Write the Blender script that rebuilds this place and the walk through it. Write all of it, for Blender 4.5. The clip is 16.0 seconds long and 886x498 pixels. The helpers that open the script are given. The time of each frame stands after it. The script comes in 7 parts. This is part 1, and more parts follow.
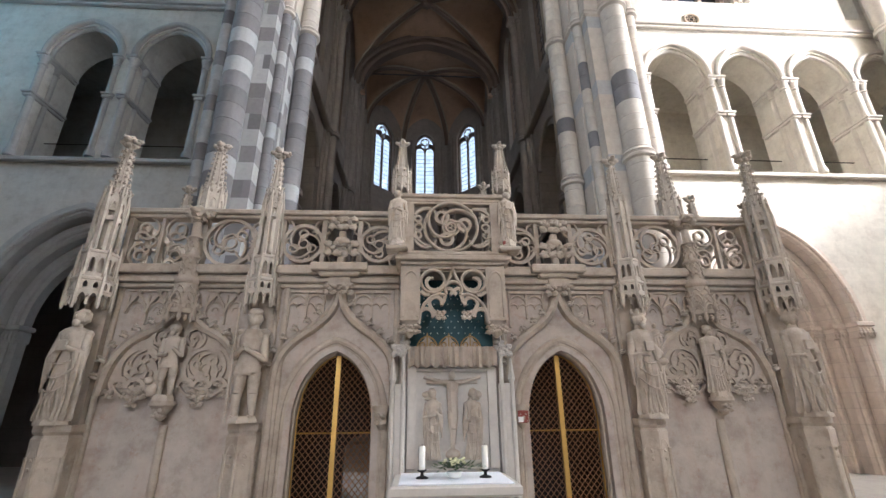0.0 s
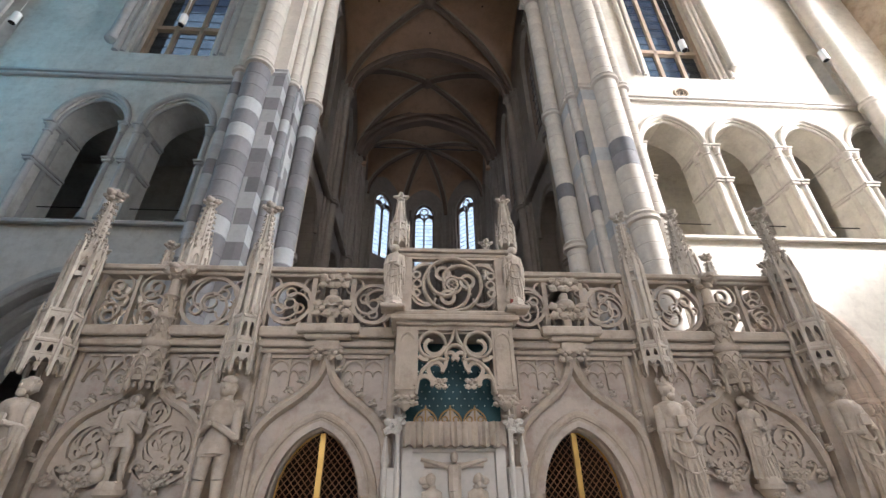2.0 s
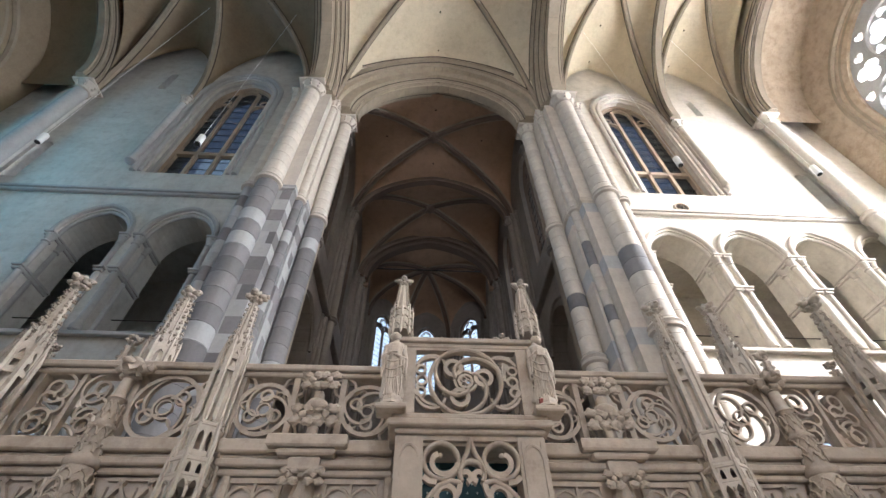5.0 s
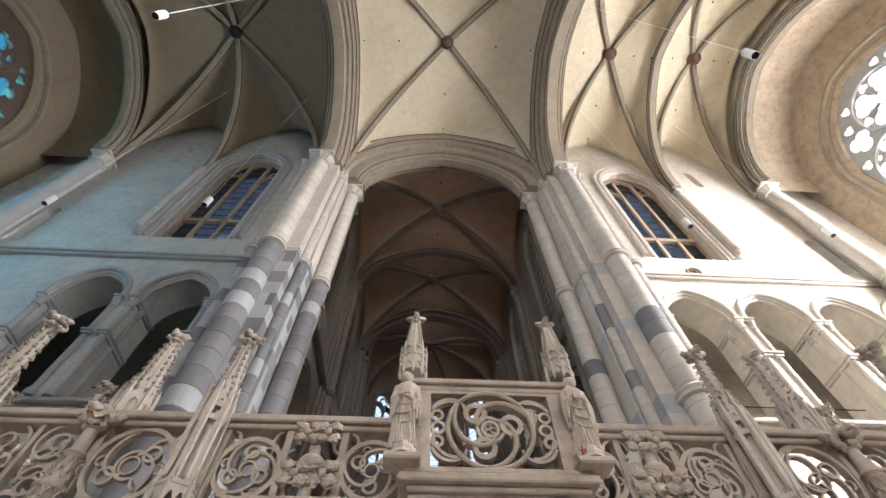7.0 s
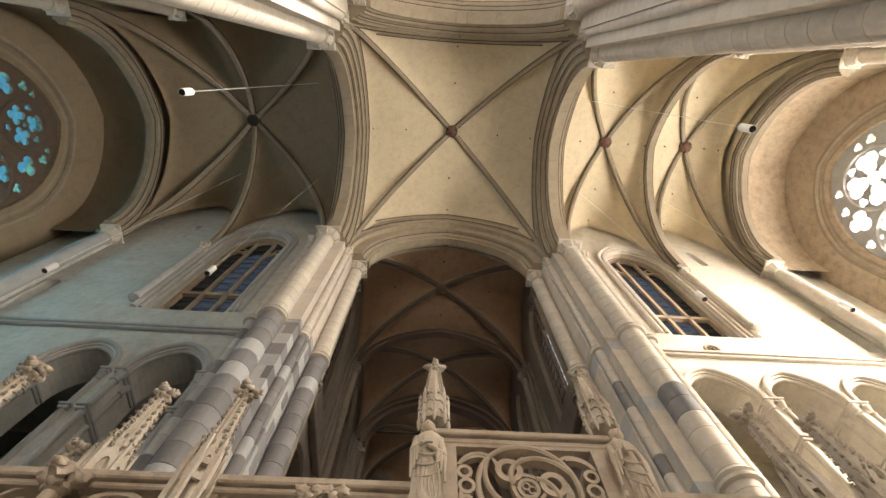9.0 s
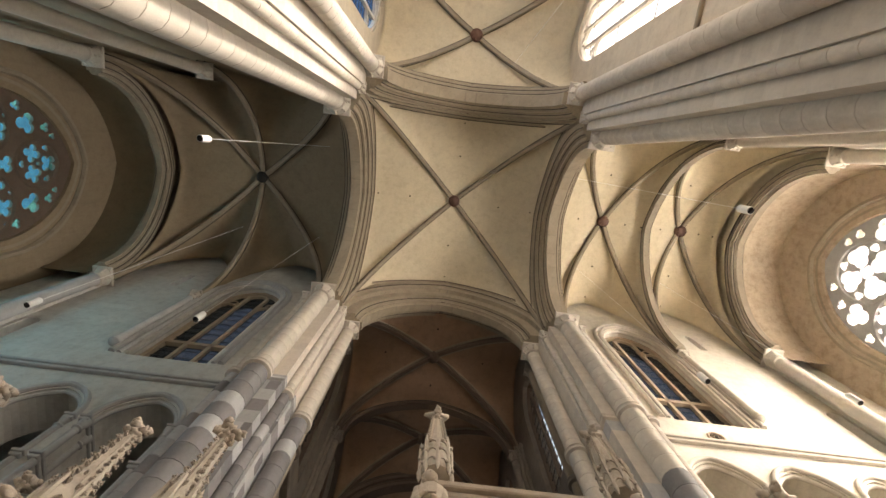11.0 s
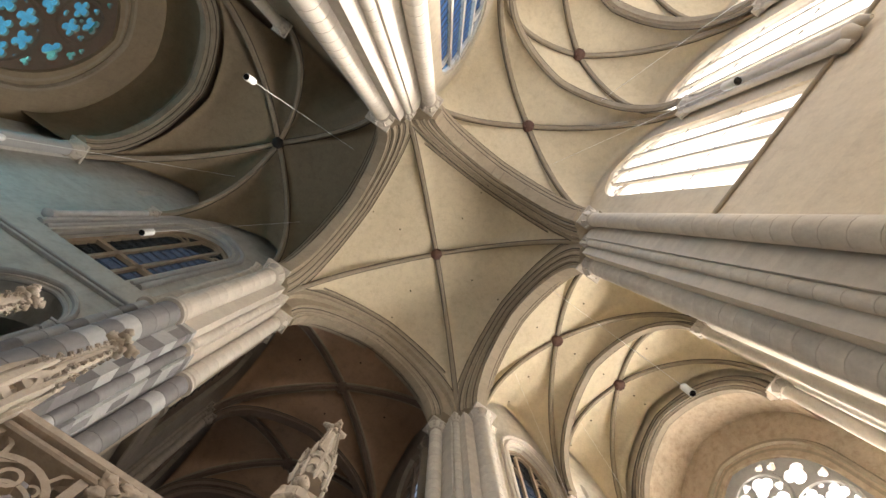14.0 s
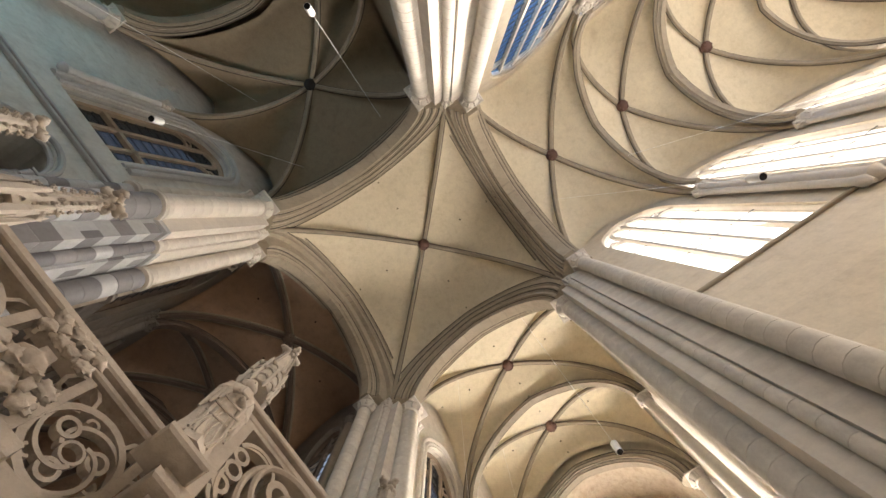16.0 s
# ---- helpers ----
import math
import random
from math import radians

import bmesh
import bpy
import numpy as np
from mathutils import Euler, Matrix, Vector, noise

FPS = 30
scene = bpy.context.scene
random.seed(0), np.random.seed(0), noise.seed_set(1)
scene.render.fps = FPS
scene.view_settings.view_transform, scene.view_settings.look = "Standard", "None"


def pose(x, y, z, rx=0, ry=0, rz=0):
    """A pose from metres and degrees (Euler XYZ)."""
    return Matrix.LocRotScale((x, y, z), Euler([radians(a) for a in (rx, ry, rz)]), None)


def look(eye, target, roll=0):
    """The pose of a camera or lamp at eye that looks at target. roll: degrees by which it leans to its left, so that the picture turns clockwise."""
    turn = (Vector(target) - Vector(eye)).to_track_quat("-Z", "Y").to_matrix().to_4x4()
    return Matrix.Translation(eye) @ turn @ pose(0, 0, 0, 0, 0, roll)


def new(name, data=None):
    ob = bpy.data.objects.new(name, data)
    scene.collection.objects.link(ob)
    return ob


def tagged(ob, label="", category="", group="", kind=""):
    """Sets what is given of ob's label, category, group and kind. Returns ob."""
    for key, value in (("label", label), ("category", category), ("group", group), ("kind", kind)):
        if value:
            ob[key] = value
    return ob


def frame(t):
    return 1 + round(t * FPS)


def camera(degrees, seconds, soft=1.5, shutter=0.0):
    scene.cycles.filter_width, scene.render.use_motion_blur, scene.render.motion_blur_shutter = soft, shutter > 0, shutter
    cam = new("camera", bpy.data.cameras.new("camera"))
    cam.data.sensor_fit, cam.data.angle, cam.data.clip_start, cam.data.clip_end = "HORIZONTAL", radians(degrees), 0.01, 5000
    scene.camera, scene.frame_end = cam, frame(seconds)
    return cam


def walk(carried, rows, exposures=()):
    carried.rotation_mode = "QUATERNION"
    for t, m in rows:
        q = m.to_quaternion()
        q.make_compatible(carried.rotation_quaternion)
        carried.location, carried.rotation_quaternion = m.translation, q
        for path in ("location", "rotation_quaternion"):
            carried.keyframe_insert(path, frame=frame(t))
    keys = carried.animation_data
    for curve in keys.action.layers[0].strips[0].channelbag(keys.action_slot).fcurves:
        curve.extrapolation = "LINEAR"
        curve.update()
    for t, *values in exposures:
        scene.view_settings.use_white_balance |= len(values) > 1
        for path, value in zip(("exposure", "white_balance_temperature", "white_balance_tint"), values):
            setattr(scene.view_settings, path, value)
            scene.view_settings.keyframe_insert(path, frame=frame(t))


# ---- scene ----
import itertools

cam = camera(90.6, 16.0)
METRES, EYE, TURN, SIDE = 4.2, 1.65, -3.5, -0.5
ROWS = [
    (0.0, 0.0, 0.0, 0.0, 0.19, 20.22, 0.53),
    (0.5, -0.0031, 0.0255, 0.0026, 0.09, 22.91, 0.57),
    (1.0, 0.003, 0.0639, 0.0047, 0.05, 25.51, 0.6),
    (1.5, 0.0049, 0.099, 0.0063, -0.02, 27.61, 0.52),
    (2.0, -0.0075, 0.1398, 0.0088, -0.03, 29.58, 0.53),
    (2.5, -0.0215, 0.18, 0.0149, -0.01, 32.7, 0.58),
    (3.0, -0.0259, 0.215, 0.0136, 0.05, 35.64, 0.56),
    (3.5, -0.0208, 0.2605, 0.0165, 0.09, 38.75, 0.55),
    (4.0, -0.024, 0.3008, 0.0174, 0.11, 41.48, 0.57),
    (6.5, -0.0557, 0.5175, 0.019, 0.38, 54.14, 0.42),
    (7.0, -0.0715, 0.5633, 0.0209, 0.38, 56.85, 0.39),
    (7.5, -0.0798, 0.6164, 0.0186, 0.28, 58.93, 0.35),
    (8.0, -0.0812, 0.6635, 0.0237, 0.21, 61.48, 0.33),
    (8.5, -0.1001, 0.6969, 0.0239, 0.16, 64.34, 0.28),
    (9.0, -0.1275, 0.7142, 0.0264, 0.05, 68.34, 0.26),
    (9.5, -0.1433, 0.729, 0.0287, -0.49, 70.98, 0.16),
    (12.0, -0.1785, 0.8463, 0.0318, -8.9, 82.11, -0.26),
    (12.5, -0.183, 0.8555, 0.0315, -13.08, 83.92, -0.32),
    (13.0, -0.1868, 0.8597, 0.0328, -19.55, 84.88, -0.41),
    (13.5, -0.188, 0.8635, 0.0319, -26.06, 85.29, -0.41),
    (14.0, -0.1895, 0.8694, 0.0309, -31.94, 85.16, -0.35),
    (14.5, -0.1947, 0.8824, 0.0289, -37.53, 84.96, -0.28),
    (15.0, -0.1985, 0.8963, 0.0273, -42.67, 84.76, -0.18),
    (15.5, -0.1926, 0.9143, 0.0215, -46.7, 84.74, -0.04),
    (16.0, -0.1823, 0.9449, 0.0178, -51.53, 85.08, 0.03),
]
walk(cam, [(t, pose(SIDE, 0, EYE, 0, 0, TURN) @ pose(METRES * x, METRES * y, METRES * z, 90 + pitch, roll, yaw)) for t, x, y, z, yaw, pitch, roll in ROWS],
     exposures=((0.0, 1.3, 5500, 12), (4.0, 1.27, 5560, 12), (6.9, 1.32, 5650, 12), (8.7, 1.24, 6950, 11), (9.6, 1.08, 6950, 12), (12.3, 0.91, 6850, 13), (14.0, 1.1, 6600, 12), (14.6, 1.16, 6650, 13), (16.0, 1.12, 6600, 13)))

# ---- sky, sun and the daylight in the window openings ----
world = bpy.data.worlds.new("sky")
scene.world = world
world.use_nodes = True
wn = world.node_tree.nodes
sky = wn.new("ShaderNodeTexSky")
sky.sky_type, sky.sun_disc = "NISHITA", False
sky.sun_elevation, sky.sun_rotation = radians(30), radians(117)
wn["Background"].inputs[1].default_value = 0.15
haze = wn.new("ShaderNodeHueSaturation")
haze.inputs["Saturation"].default_value = 0.6
world.node_tree.links.new(sky.outputs[0], haze.inputs["Color"])
world.node_tree.links.new(haze.outputs[0], wn["Background"].inputs[0])

sun_data = bpy.data.lights.new("sun", "SUN")
sun_data.energy, sun_data.angle, sun_data.color = 5.0, radians(7.0), (1.0, 0.94, 0.85)
sun = new("sun", sun_data)
sun.matrix_world = look((35.8, -17.9, 23.5), (0, 0, 0))


def window_light(name, eye, target, width, height, watts, colour):
    data = bpy.data.lights.new(name, "AREA")
    data.shape, data.size, data.size_y, data.energy, data.color = "RECTANGLE", width, height, watts, colour
    ob = new(name, data)
    ob.matrix_world = look(eye, target)
    return ob


WARM, COOL = (1.0, 0.95, 0.88), (0.80, 0.90, 1.0)
for k in range(4):
    yb = (-3.45, -8.6, -14.6, -20.6)[k]
    window_light("window_light", (6.25, yb, 20), (0, yb + 2.5, 21), 2.8, 10.5, 400, WARM)
    window_light("window_light", (-6.25, yb, 20), (0, yb + 2.5, 20), 2.8, 10.5, 220, COOL)
window_light("window_light", (26.5, 2.6, 23.5), (10, 11, 10), 8.0, 10.0, 8200, WARM)
window_light("window_light", (20.5, 5.4, 14.0), (6, 2.5, 25), 5.6, 5.4, 2800, WARM)
window_light("window_light", (-20.3, 6.2, 17), (0, 7.0, 17), 5.6, 11.0, 620, COOL)
window_light("sky_light", (0, 33.5, 20), (0, 20, 20), 13.0, 8.0, 190, (1.0, 0.97, 0.92))
window_light("window_light", (0, -25.2, 14), (0, 6, 17), 6.4, 15.5, 1400, (1.0, 0.96, 0.92))


# ---- materials ----
def nodes_of(name):
    m = bpy.data.materials.new(name)
    m.use_nodes = True
    nt = m.node_tree
    return m, nt, nt.nodes["Principled BSDF"]


def ramp(nt, src, stops):
    r = nt.nodes.new("ShaderNodeValToRGB")
    nt.links.new(src, r.inputs[0])
    while len(r.color_ramp.elements) < len(stops):
        r.color_ramp.elements.new(0.5)
    for e, (p, c) in zip(r.color_ramp.elements, stops):
        e.position, e.color = p, (*c, 1)
    return r.outputs[0]


def noise_tex(nt, vec, scale, detail=4.0, rough=0.6):
    n = nt.nodes.new("ShaderNodeTexNoise")
    n.inputs["Scale"].default_value, n.inputs["Detail"].default_value, n.inputs["Roughness"].default_value = scale, detail, rough
    nt.links.new(vec, n.inputs["Vector"])
    return n.outputs["Fac"]


def mix(nt, kind, fac, a, b):
    m = nt.nodes.new("ShaderNodeMix")
    m.data_type, m.blend_type = "RGBA", kind
    for sock, v in ((m.inputs[0], fac), (m.inputs[6], a), (m.inputs[7], b)):
        if isinstance(v, (int, float)):
            sock.default_value = v
        elif isinstance(v, tuple):
            sock.default_value = (*v, 1)
        else:
            nt.links.new(v, sock)
    return m.outputs[2]


def scaled(c, k):
    return tuple(min(1.0, v * k) for v in c)


def stone(name, base, stain, vary=0.18, block=None, joint=0.75, rough=0.85, bump=0.25, per_piece=0.0, streak=0.35, joint_size=0.012, mottle=0.4):
    """Limestone and plaster: cloudy colour, fine grain, stains, and where block is given, faint ashlar joints."""
    m, nt, b = nodes_of(name)
    tc = nt.nodes.new("ShaderNodeTexCoord")
    vec = tc.outputs["Object"]
    big = noise_tex(nt, vec, 0.55, 5)
    fine = noise_tex(nt, vec, 9.0, 6, 0.7)
    col = mix(nt, "MIX", big, scaled(base, 1 - vary), scaled(base, 1 + vary))
    grain = ramp(nt, fine, [(0.3, (0.86, 0.86, 0.86)), (0.7, (1.0, 1.0, 1.0))])
    col = mix(nt, "MULTIPLY", 0.8, col, grain)
    mid = ramp(nt, noise_tex(nt, vec, 2.7, 6, 0.68), [(0.34, (0.76, 0.72, 0.69)), (0.5, (0.98, 0.97, 0.96)), (0.68, (1.08, 1.07, 1.05))])
    col = mix(nt, "MULTIPLY", mottle, col, mid)
    if mottle > 0.9:
        crust = ramp(nt, noise_tex(nt, vec, 6.5, 8, 0.75), [(0.55, (0, 0, 0)), (0.72, (0.6, 0.6, 0.6))])
        col = mix(nt, "MIX", crust, col, scaled(stain, 0.8))
    mp = nt.nodes.new("ShaderNodeMapping")
    mp.inputs["Scale"].default_value = (1.4, 1.4, 0.22)
    nt.links.new(vec, mp.inputs["Vector"])
    st = noise_tex(nt, mp.outputs[0], 1.2, 5, 0.65)
    fac = ramp(nt, st, [(0.52, (0, 0, 0)), (0.75, (streak, streak, streak))])
    col = mix(nt, "MIX", fac, col, stain)
    height = fine
    if block:
        sep = nt.nodes.new("ShaderNodeSeparateXYZ")
        nt.links.new(vec, sep.inputs[0])
        add = nt.nodes.new("ShaderNodeMath")
        nt.links.new(sep.outputs[0], add.inputs[0])
        nt.links.new(sep.outputs[1], add.inputs[1])
        com = nt.nodes.new("ShaderNodeCombineXYZ")
        nt.links.new(add.outputs[0], com.inputs[0])
        nt.links.new(sep.outputs[2], com.inputs[1])
        br = nt.nodes.new("ShaderNodeTexBrick")
        br.inputs["Scale"].default_value = 1.0
        br.inputs["Brick Width"].default_value, br.inputs["Row Height"].default_value = block
        br.inputs["Mortar Size"].default_value, br.inputs["Mortar Smooth"].default_value = joint_size, 0.6
        br.inputs["Color1"].default_value, br.inputs["Color2"].default_value = (0.88, 0.88, 0.88, 1), (1, 1, 1, 1)
        br.inputs["Mortar"].default_value = (joint, joint, joint, 1)
        nt.links.new(com.outputs[0], br.inputs["Vector"])
        col = mix(nt, "MULTIPLY", 0.7, col, br.outputs["Color"])
    if per_piece:
        oi = nt.nodes.new("ShaderNodeObjectInfo")
        pr = ramp(nt, oi.outputs["Random"], [(0.0, (1 - per_piece,) * 3), (1.0, (1.0, 1.0, 1.0))])
        col = mix(nt, "MULTIPLY", 1.0, col, pr)
    nt.links.new(col, b.inputs["Base Color"])
    b.inputs["Roughness"].default_value = rough
    b.inputs["Specular IOR Level"].default_value = 0.25
    bp = nt.nodes.new("ShaderNodeBump")
    bp.inputs["Strength"].default_value, bp.inputs["Distance"].default_value = bump, 0.02
    nt.links.new(height, bp.inputs["Height"])
    nt.links.new(bp.outputs[0], b.inputs["Normal"])
    return m


def plain(name, colour, rough=0.5, metal=0.0, vary=0.15, scale=12.0):
    m, nt, b = nodes_of(name)
    tc = nt.nodes.new("ShaderNodeTexCoord")
    n = noise_tex(nt, tc.outputs["Object"], scale, 4)
    nt.links.new(mix(nt, "MIX", n, scaled(colour, 1 - vary), scaled(colour, 1 + vary)), b.inputs["Base Color"])
    b.inputs["Roughness"].default_value, b.inputs["Metallic"].default_value = rough, metal
    return m


def glass(name, tint, gloss=0.12):
    """Leaded cathedral glass: tinted, see-through, with a faint sheen."""
    m, nt, b = nodes_of(name)
    tc = nt.nodes.new("ShaderNodeTexCoord")
    n = noise_tex(nt, tc.outputs["Object"], 3.0, 3)
    tr = nt.nodes.new("ShaderNodeBsdfTransparent")
    nt.links.new(mix(nt, "MIX", n, scaled(tint, 0.75), scaled(tint, 1.2)), tr.inputs[0])
    gl = nt.nodes.new("ShaderNodeBsdfGlossy")
    gl.inputs["Roughness"].default_value = 0.15
    mx = nt.nodes.new("ShaderNodeMixShader")
    mx.inputs[0].default_value = gloss
    nt.links.new(tr.outputs[0], mx.inputs[1])
    nt.links.new(gl.outputs[0], mx.inputs[2])
    nt.links.new(mx.outputs[0], nt.nodes["Material Output"].inputs[0])
    return m


WALL_N = stone("plastered_wall", (0.60, 0.59, 0.55), (0.38, 0.37, 0.34), 0.14, (1.1, 0.42), 0.9, streak=0.4, mottle=0.6)
WALL_S = stone("limewashed_wall", (0.66, 0.61, 0.52), (0.50, 0.44, 0.35), 0.13, (1.1, 0.42), 0.9, streak=0.4, mottle=0.6)
WALL_NAVE = stone("ochre_limewash", (0.64, 0.56, 0.44), (0.52, 0.42, 0.30), 0.10, (1.2, 0.45), 0.93, streak=0.35)
VAULT = stone("vault_plaster", (0.64, 0.555, 0.40), (0.44, 0.36, 0.25), 0.12, None, streak=0.32, bump=0.1)
# vault plaster darkened so its colour carries the north side's shade
VAULT_N_SHADED = stone("shaded_vault_plaster", (0.29, 0.232, 0.157), (0.17, 0.135, 0.094), 0.12, None, streak=0.4, bump=0.1)
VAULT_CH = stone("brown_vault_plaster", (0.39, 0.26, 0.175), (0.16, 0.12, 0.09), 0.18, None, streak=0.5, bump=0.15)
BARREL = stone("blotched_brown_plaster", (0.50, 0.41, 0.305), (0.34, 0.25, 0.17), 0.14, None, streak=0.6, bump=0.2, mottle=1.0)
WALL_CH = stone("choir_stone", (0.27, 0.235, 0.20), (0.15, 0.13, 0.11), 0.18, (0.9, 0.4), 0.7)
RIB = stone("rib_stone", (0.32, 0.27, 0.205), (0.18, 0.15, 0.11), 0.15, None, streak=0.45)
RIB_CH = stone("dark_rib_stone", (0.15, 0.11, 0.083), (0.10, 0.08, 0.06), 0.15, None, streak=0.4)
# dark colour for lines that paint the shade in moulding grooves
GROOVE_SHADE = stone("groove_shade_stone", (0.085, 0.07, 0.055), (0.05, 0.04, 0.03), 0.2, None)
ARCH = stone("arch_stone", (0.37, 0.31, 0.23), (0.23, 0.19, 0.14), 0.15, (0.5, 0.5), 0.72, streak=0.4)
PIER = stone("pale_pier_stone", (0.61, 0.555, 0.48), (0.40, 0.35, 0.28), 0.12, None, per_piece=0.11, streak=0.35)
PIER_L = stone("light_grey_pier_stone", (0.47, 0.47, 0.465), (0.36, 0.36, 0.355), 0.10, None, per_piece=0.15, streak=0.25)
PIER_D = stone("dark_grey_pier_stone", (0.26, 0.25, 0.25), (0.18, 0.172, 0.172), 0.15, None, per_piece=0.3, streak=0.3)
SCREEN = stone("carved_sandstone", (0.50, 0.43, 0.35), (0.36, 0.29, 0.22), 0.14, None, streak=0.45, bump=0.7, mottle=1.0)
SCREEN_W = stone("weathered_screen_wall", (0.50, 0.44, 0.38), (0.42, 0.25, 0.17), 0.16, None, streak=0.5, bump=0.3, mottle=1.0)
STATUE = stone("statue_stone", (0.55, 0.48, 0.395), (0.38, 0.32, 0.26), 0.12, None, streak=0.4, bump=0.7, mottle=1.0)
SPIRE = stone("pale_weathered_sandstone", (0.55, 0.49, 0.41), (0.32, 0.26, 0.195), 0.14, None, streak=0.5, bump=0.7, mottle=1.0)
MARBLE = stone("altar_stone", (0.62, 0.58, 0.52), (0.45, 0.40, 0.34), 0.08, None, streak=0.25)
FLOOR = stone("floor_slabs", (0.42, 0.38, 0.33), (0.28, 0.25, 0.21), 0.15, None, rough=0.6, per_piece=0.25)
WARM_ARCH = stone("reddish_sandstone", (0.68, 0.58, 0.49), (0.45, 0.31, 0.24), 0.15, (0.6, 0.4), 0.75)
TRACERY = stone("tracery_stone", (0.42, 0.33, 0.24), (0.28, 0.21, 0.15), 0.12, None)
GOLD = plain("gilded_iron", (0.60, 0.39, 0.12), 0.4, 0.85)
BRONZE = plain("dark_gilt_wire", (0.44, 0.26, 0.15), 0.45, 0.8)
IRON = plain("black_iron", (0.03, 0.028, 0.026), 0.6, 0.5)
WHITE = plain("white_enamel", (0.8, 0.8, 0.78), 0.35, 0.0, 0.04)
BLACK = plain("black_glass", (0.015, 0.015, 0.016), 0.2)
LINEN = plain("white_linen", (0.78, 0.79, 0.82), 0.9, 0.0, 0.06)
WAX = plain("candle_wax", (0.85, 0.83, 0.76), 0.5, 0.0, 0.04)
LEAF = plain("dark_leaves", (0.05, 0.10, 0.03), 0.6, 0.0, 0.5)
PETAL = plain("cream_petals", (0.75, 0.72, 0.45), 0.7)
BLUE = plain("blue_green_paint", (0.008, 0.055, 0.065), 0.6, 0.0, 0.35, 4.0)
STAR = plain("pale_star_paint", (0.55, 0.62, 0.55), 0.6)
GILT = plain("dull_gilt_paint", (0.38, 0.24, 0.09), 0.5, 0.4)
RED = plain("faded_red_paint", (0.24, 0.055, 0.04), 0.7)
LETTER = plain("dark_letter_paint", (0.10, 0.085, 0.07), 0.8)
# near-black: the screen's unlit inside put into the partition's colour
INTERIOR_DARK = plain("interior_dark_oak", (0.016, 0.010, 0.007), 0.6)
GLASS_W = glass("clear_leaded_glass", (0.95, 0.95, 0.93))
GLASS_B = glass("blue_leaded_glass", (0.34, 0.36, 0.38))
GLASS_A = glass("pale_blue_glass", (0.93, 0.94, 0.95))
GLASS_N = glass("deep_blue_glass", (0.45, 0.62, 0.80))
GLASS_R = glass("turquoise_rose_glass", (0.42, 0.80, 0.93))


BOSS = plain("dark_painted_boss", (0.10, 0.045, 0.03), 0.6)


EAST_SKY = bpy.data.materials.new("pale_blue_sky")
EAST_SKY.use_nodes = True
EAST_SKY.node_tree.nodes["Principled BSDF"].inputs["Base Color"].default_value = (0, 0, 0, 1)
EAST_SKY.node_tree.nodes["Principled BSDF"].inputs["Emission Color"].default_value = (0.74, 0.88, 1.0, 1)
EAST_SKY.node_tree.nodes["Principled BSDF"].inputs["Emission Strength"].default_value = 0.8
SKY_GLOW = bpy.data.materials.new("hazy_sky")
SKY_GLOW.use_nodes = True
SKY_GLOW.node_tree.nodes["Principled BSDF"].inputs["Base Color"].default_value = (0, 0, 0, 1)
SKY_GLOW.node_tree.nodes["Principled BSDF"].inputs["Emission Color"].default_value = (1.0, 0.97, 0.93, 1)
SKY_GLOW.node_tree.nodes["Principled BSDF"].inputs["Emission Strength"].default_value = 2.6


# ---- mesh helpers ----
def part(name, bm, material, parent=None, label="", kind="", smooth=False):
    me = bpy.data.meshes.new(name)
    bmesh.ops.recalc_face_normals(bm, faces=bm.faces)
    bm.to_mesh(me)
    bm.free()
    me.materials.append(material)
    if smooth:
        for p in me.polygons:
            p.use_smooth = True
        me.set_sharp_from_angle(angle=radians(38 if smooth is True else smooth))
    ob = new(name, me)
    ob.parent = parent
    return tagged(ob, label, "", "", kind)


def setting(name, bm, material, label, category, smooth=False):
    return tagged(part(name, bm, material, None, label, "structure", smooth), category=category)


def group_of(name, label, category, group="", kind="", at=(0, 0, 0)):
    ob = new(name)
    ob.location = at
    ob.empty_display_size = 0.1
    return tagged(ob, label, category, group, kind)


def piece(name, mesh, m, parent):
    """One of many alike pieces on shared mesh data."""
    ob = new(name, mesh)
    ob.parent = parent
    ob.matrix_basis = m
    return ob


def mesh_of(name, bm, material, smooth=False):
    me = bpy.data.meshes.new(name)
    bmesh.ops.recalc_face_normals(bm, faces=bm.faces)
    bm.to_mesh(me)
    bm.free()
    me.materials.append(material)
    if smooth:
        for p in me.polygons:
            p.use_smooth = True
        me.set_sharp_from_angle(angle=radians(40))
    return me


def loft(bm, rings, closed=True, caps=True):
    vs = [[bm.verts.new(p) for p in r] for r in rings]
    n = len(vs[0])
    for a, b in zip(vs, vs[1:]):
        for i in range(n if closed else n - 1):
            j = (i + 1) % n
            bm.faces.new((a[i], a[j], b[j], b[i]))
    if caps and closed:
        bm.faces.new(vs[0][::-1])
        bm.faces.new(vs[-1])


def box(bm, x0, x1, y0, y1, z0, z1, bevel=0.0):
    x0, x1, y0, y1 = min(x0, x1), max(x0, x1), min(y0, y1), max(y0, y1)
    if bevel <= 0:
        loft(bm, [[(x0, y0, z), (x1, y0, z), (x1, y1, z), (x0, y1, z)] for z in (z0, z1)])
        return
    e = bevel

    def ringz(z, i):
        return [(x0 + i, y0 + i, z), (x1 - i, y0 + i, z), (x1 - i, y1 - i, z), (x0 + i, y1 - i, z)]
    loft(bm, [ringz(z0, e), ringz(z0 + e, 0), ringz(z1 - e, 0), ringz(z1, e)])


def prism(bm, poly, z0, z1):
    loft(bm, [[(x, y, z) for x, y in poly] for z in (z0, z1)])


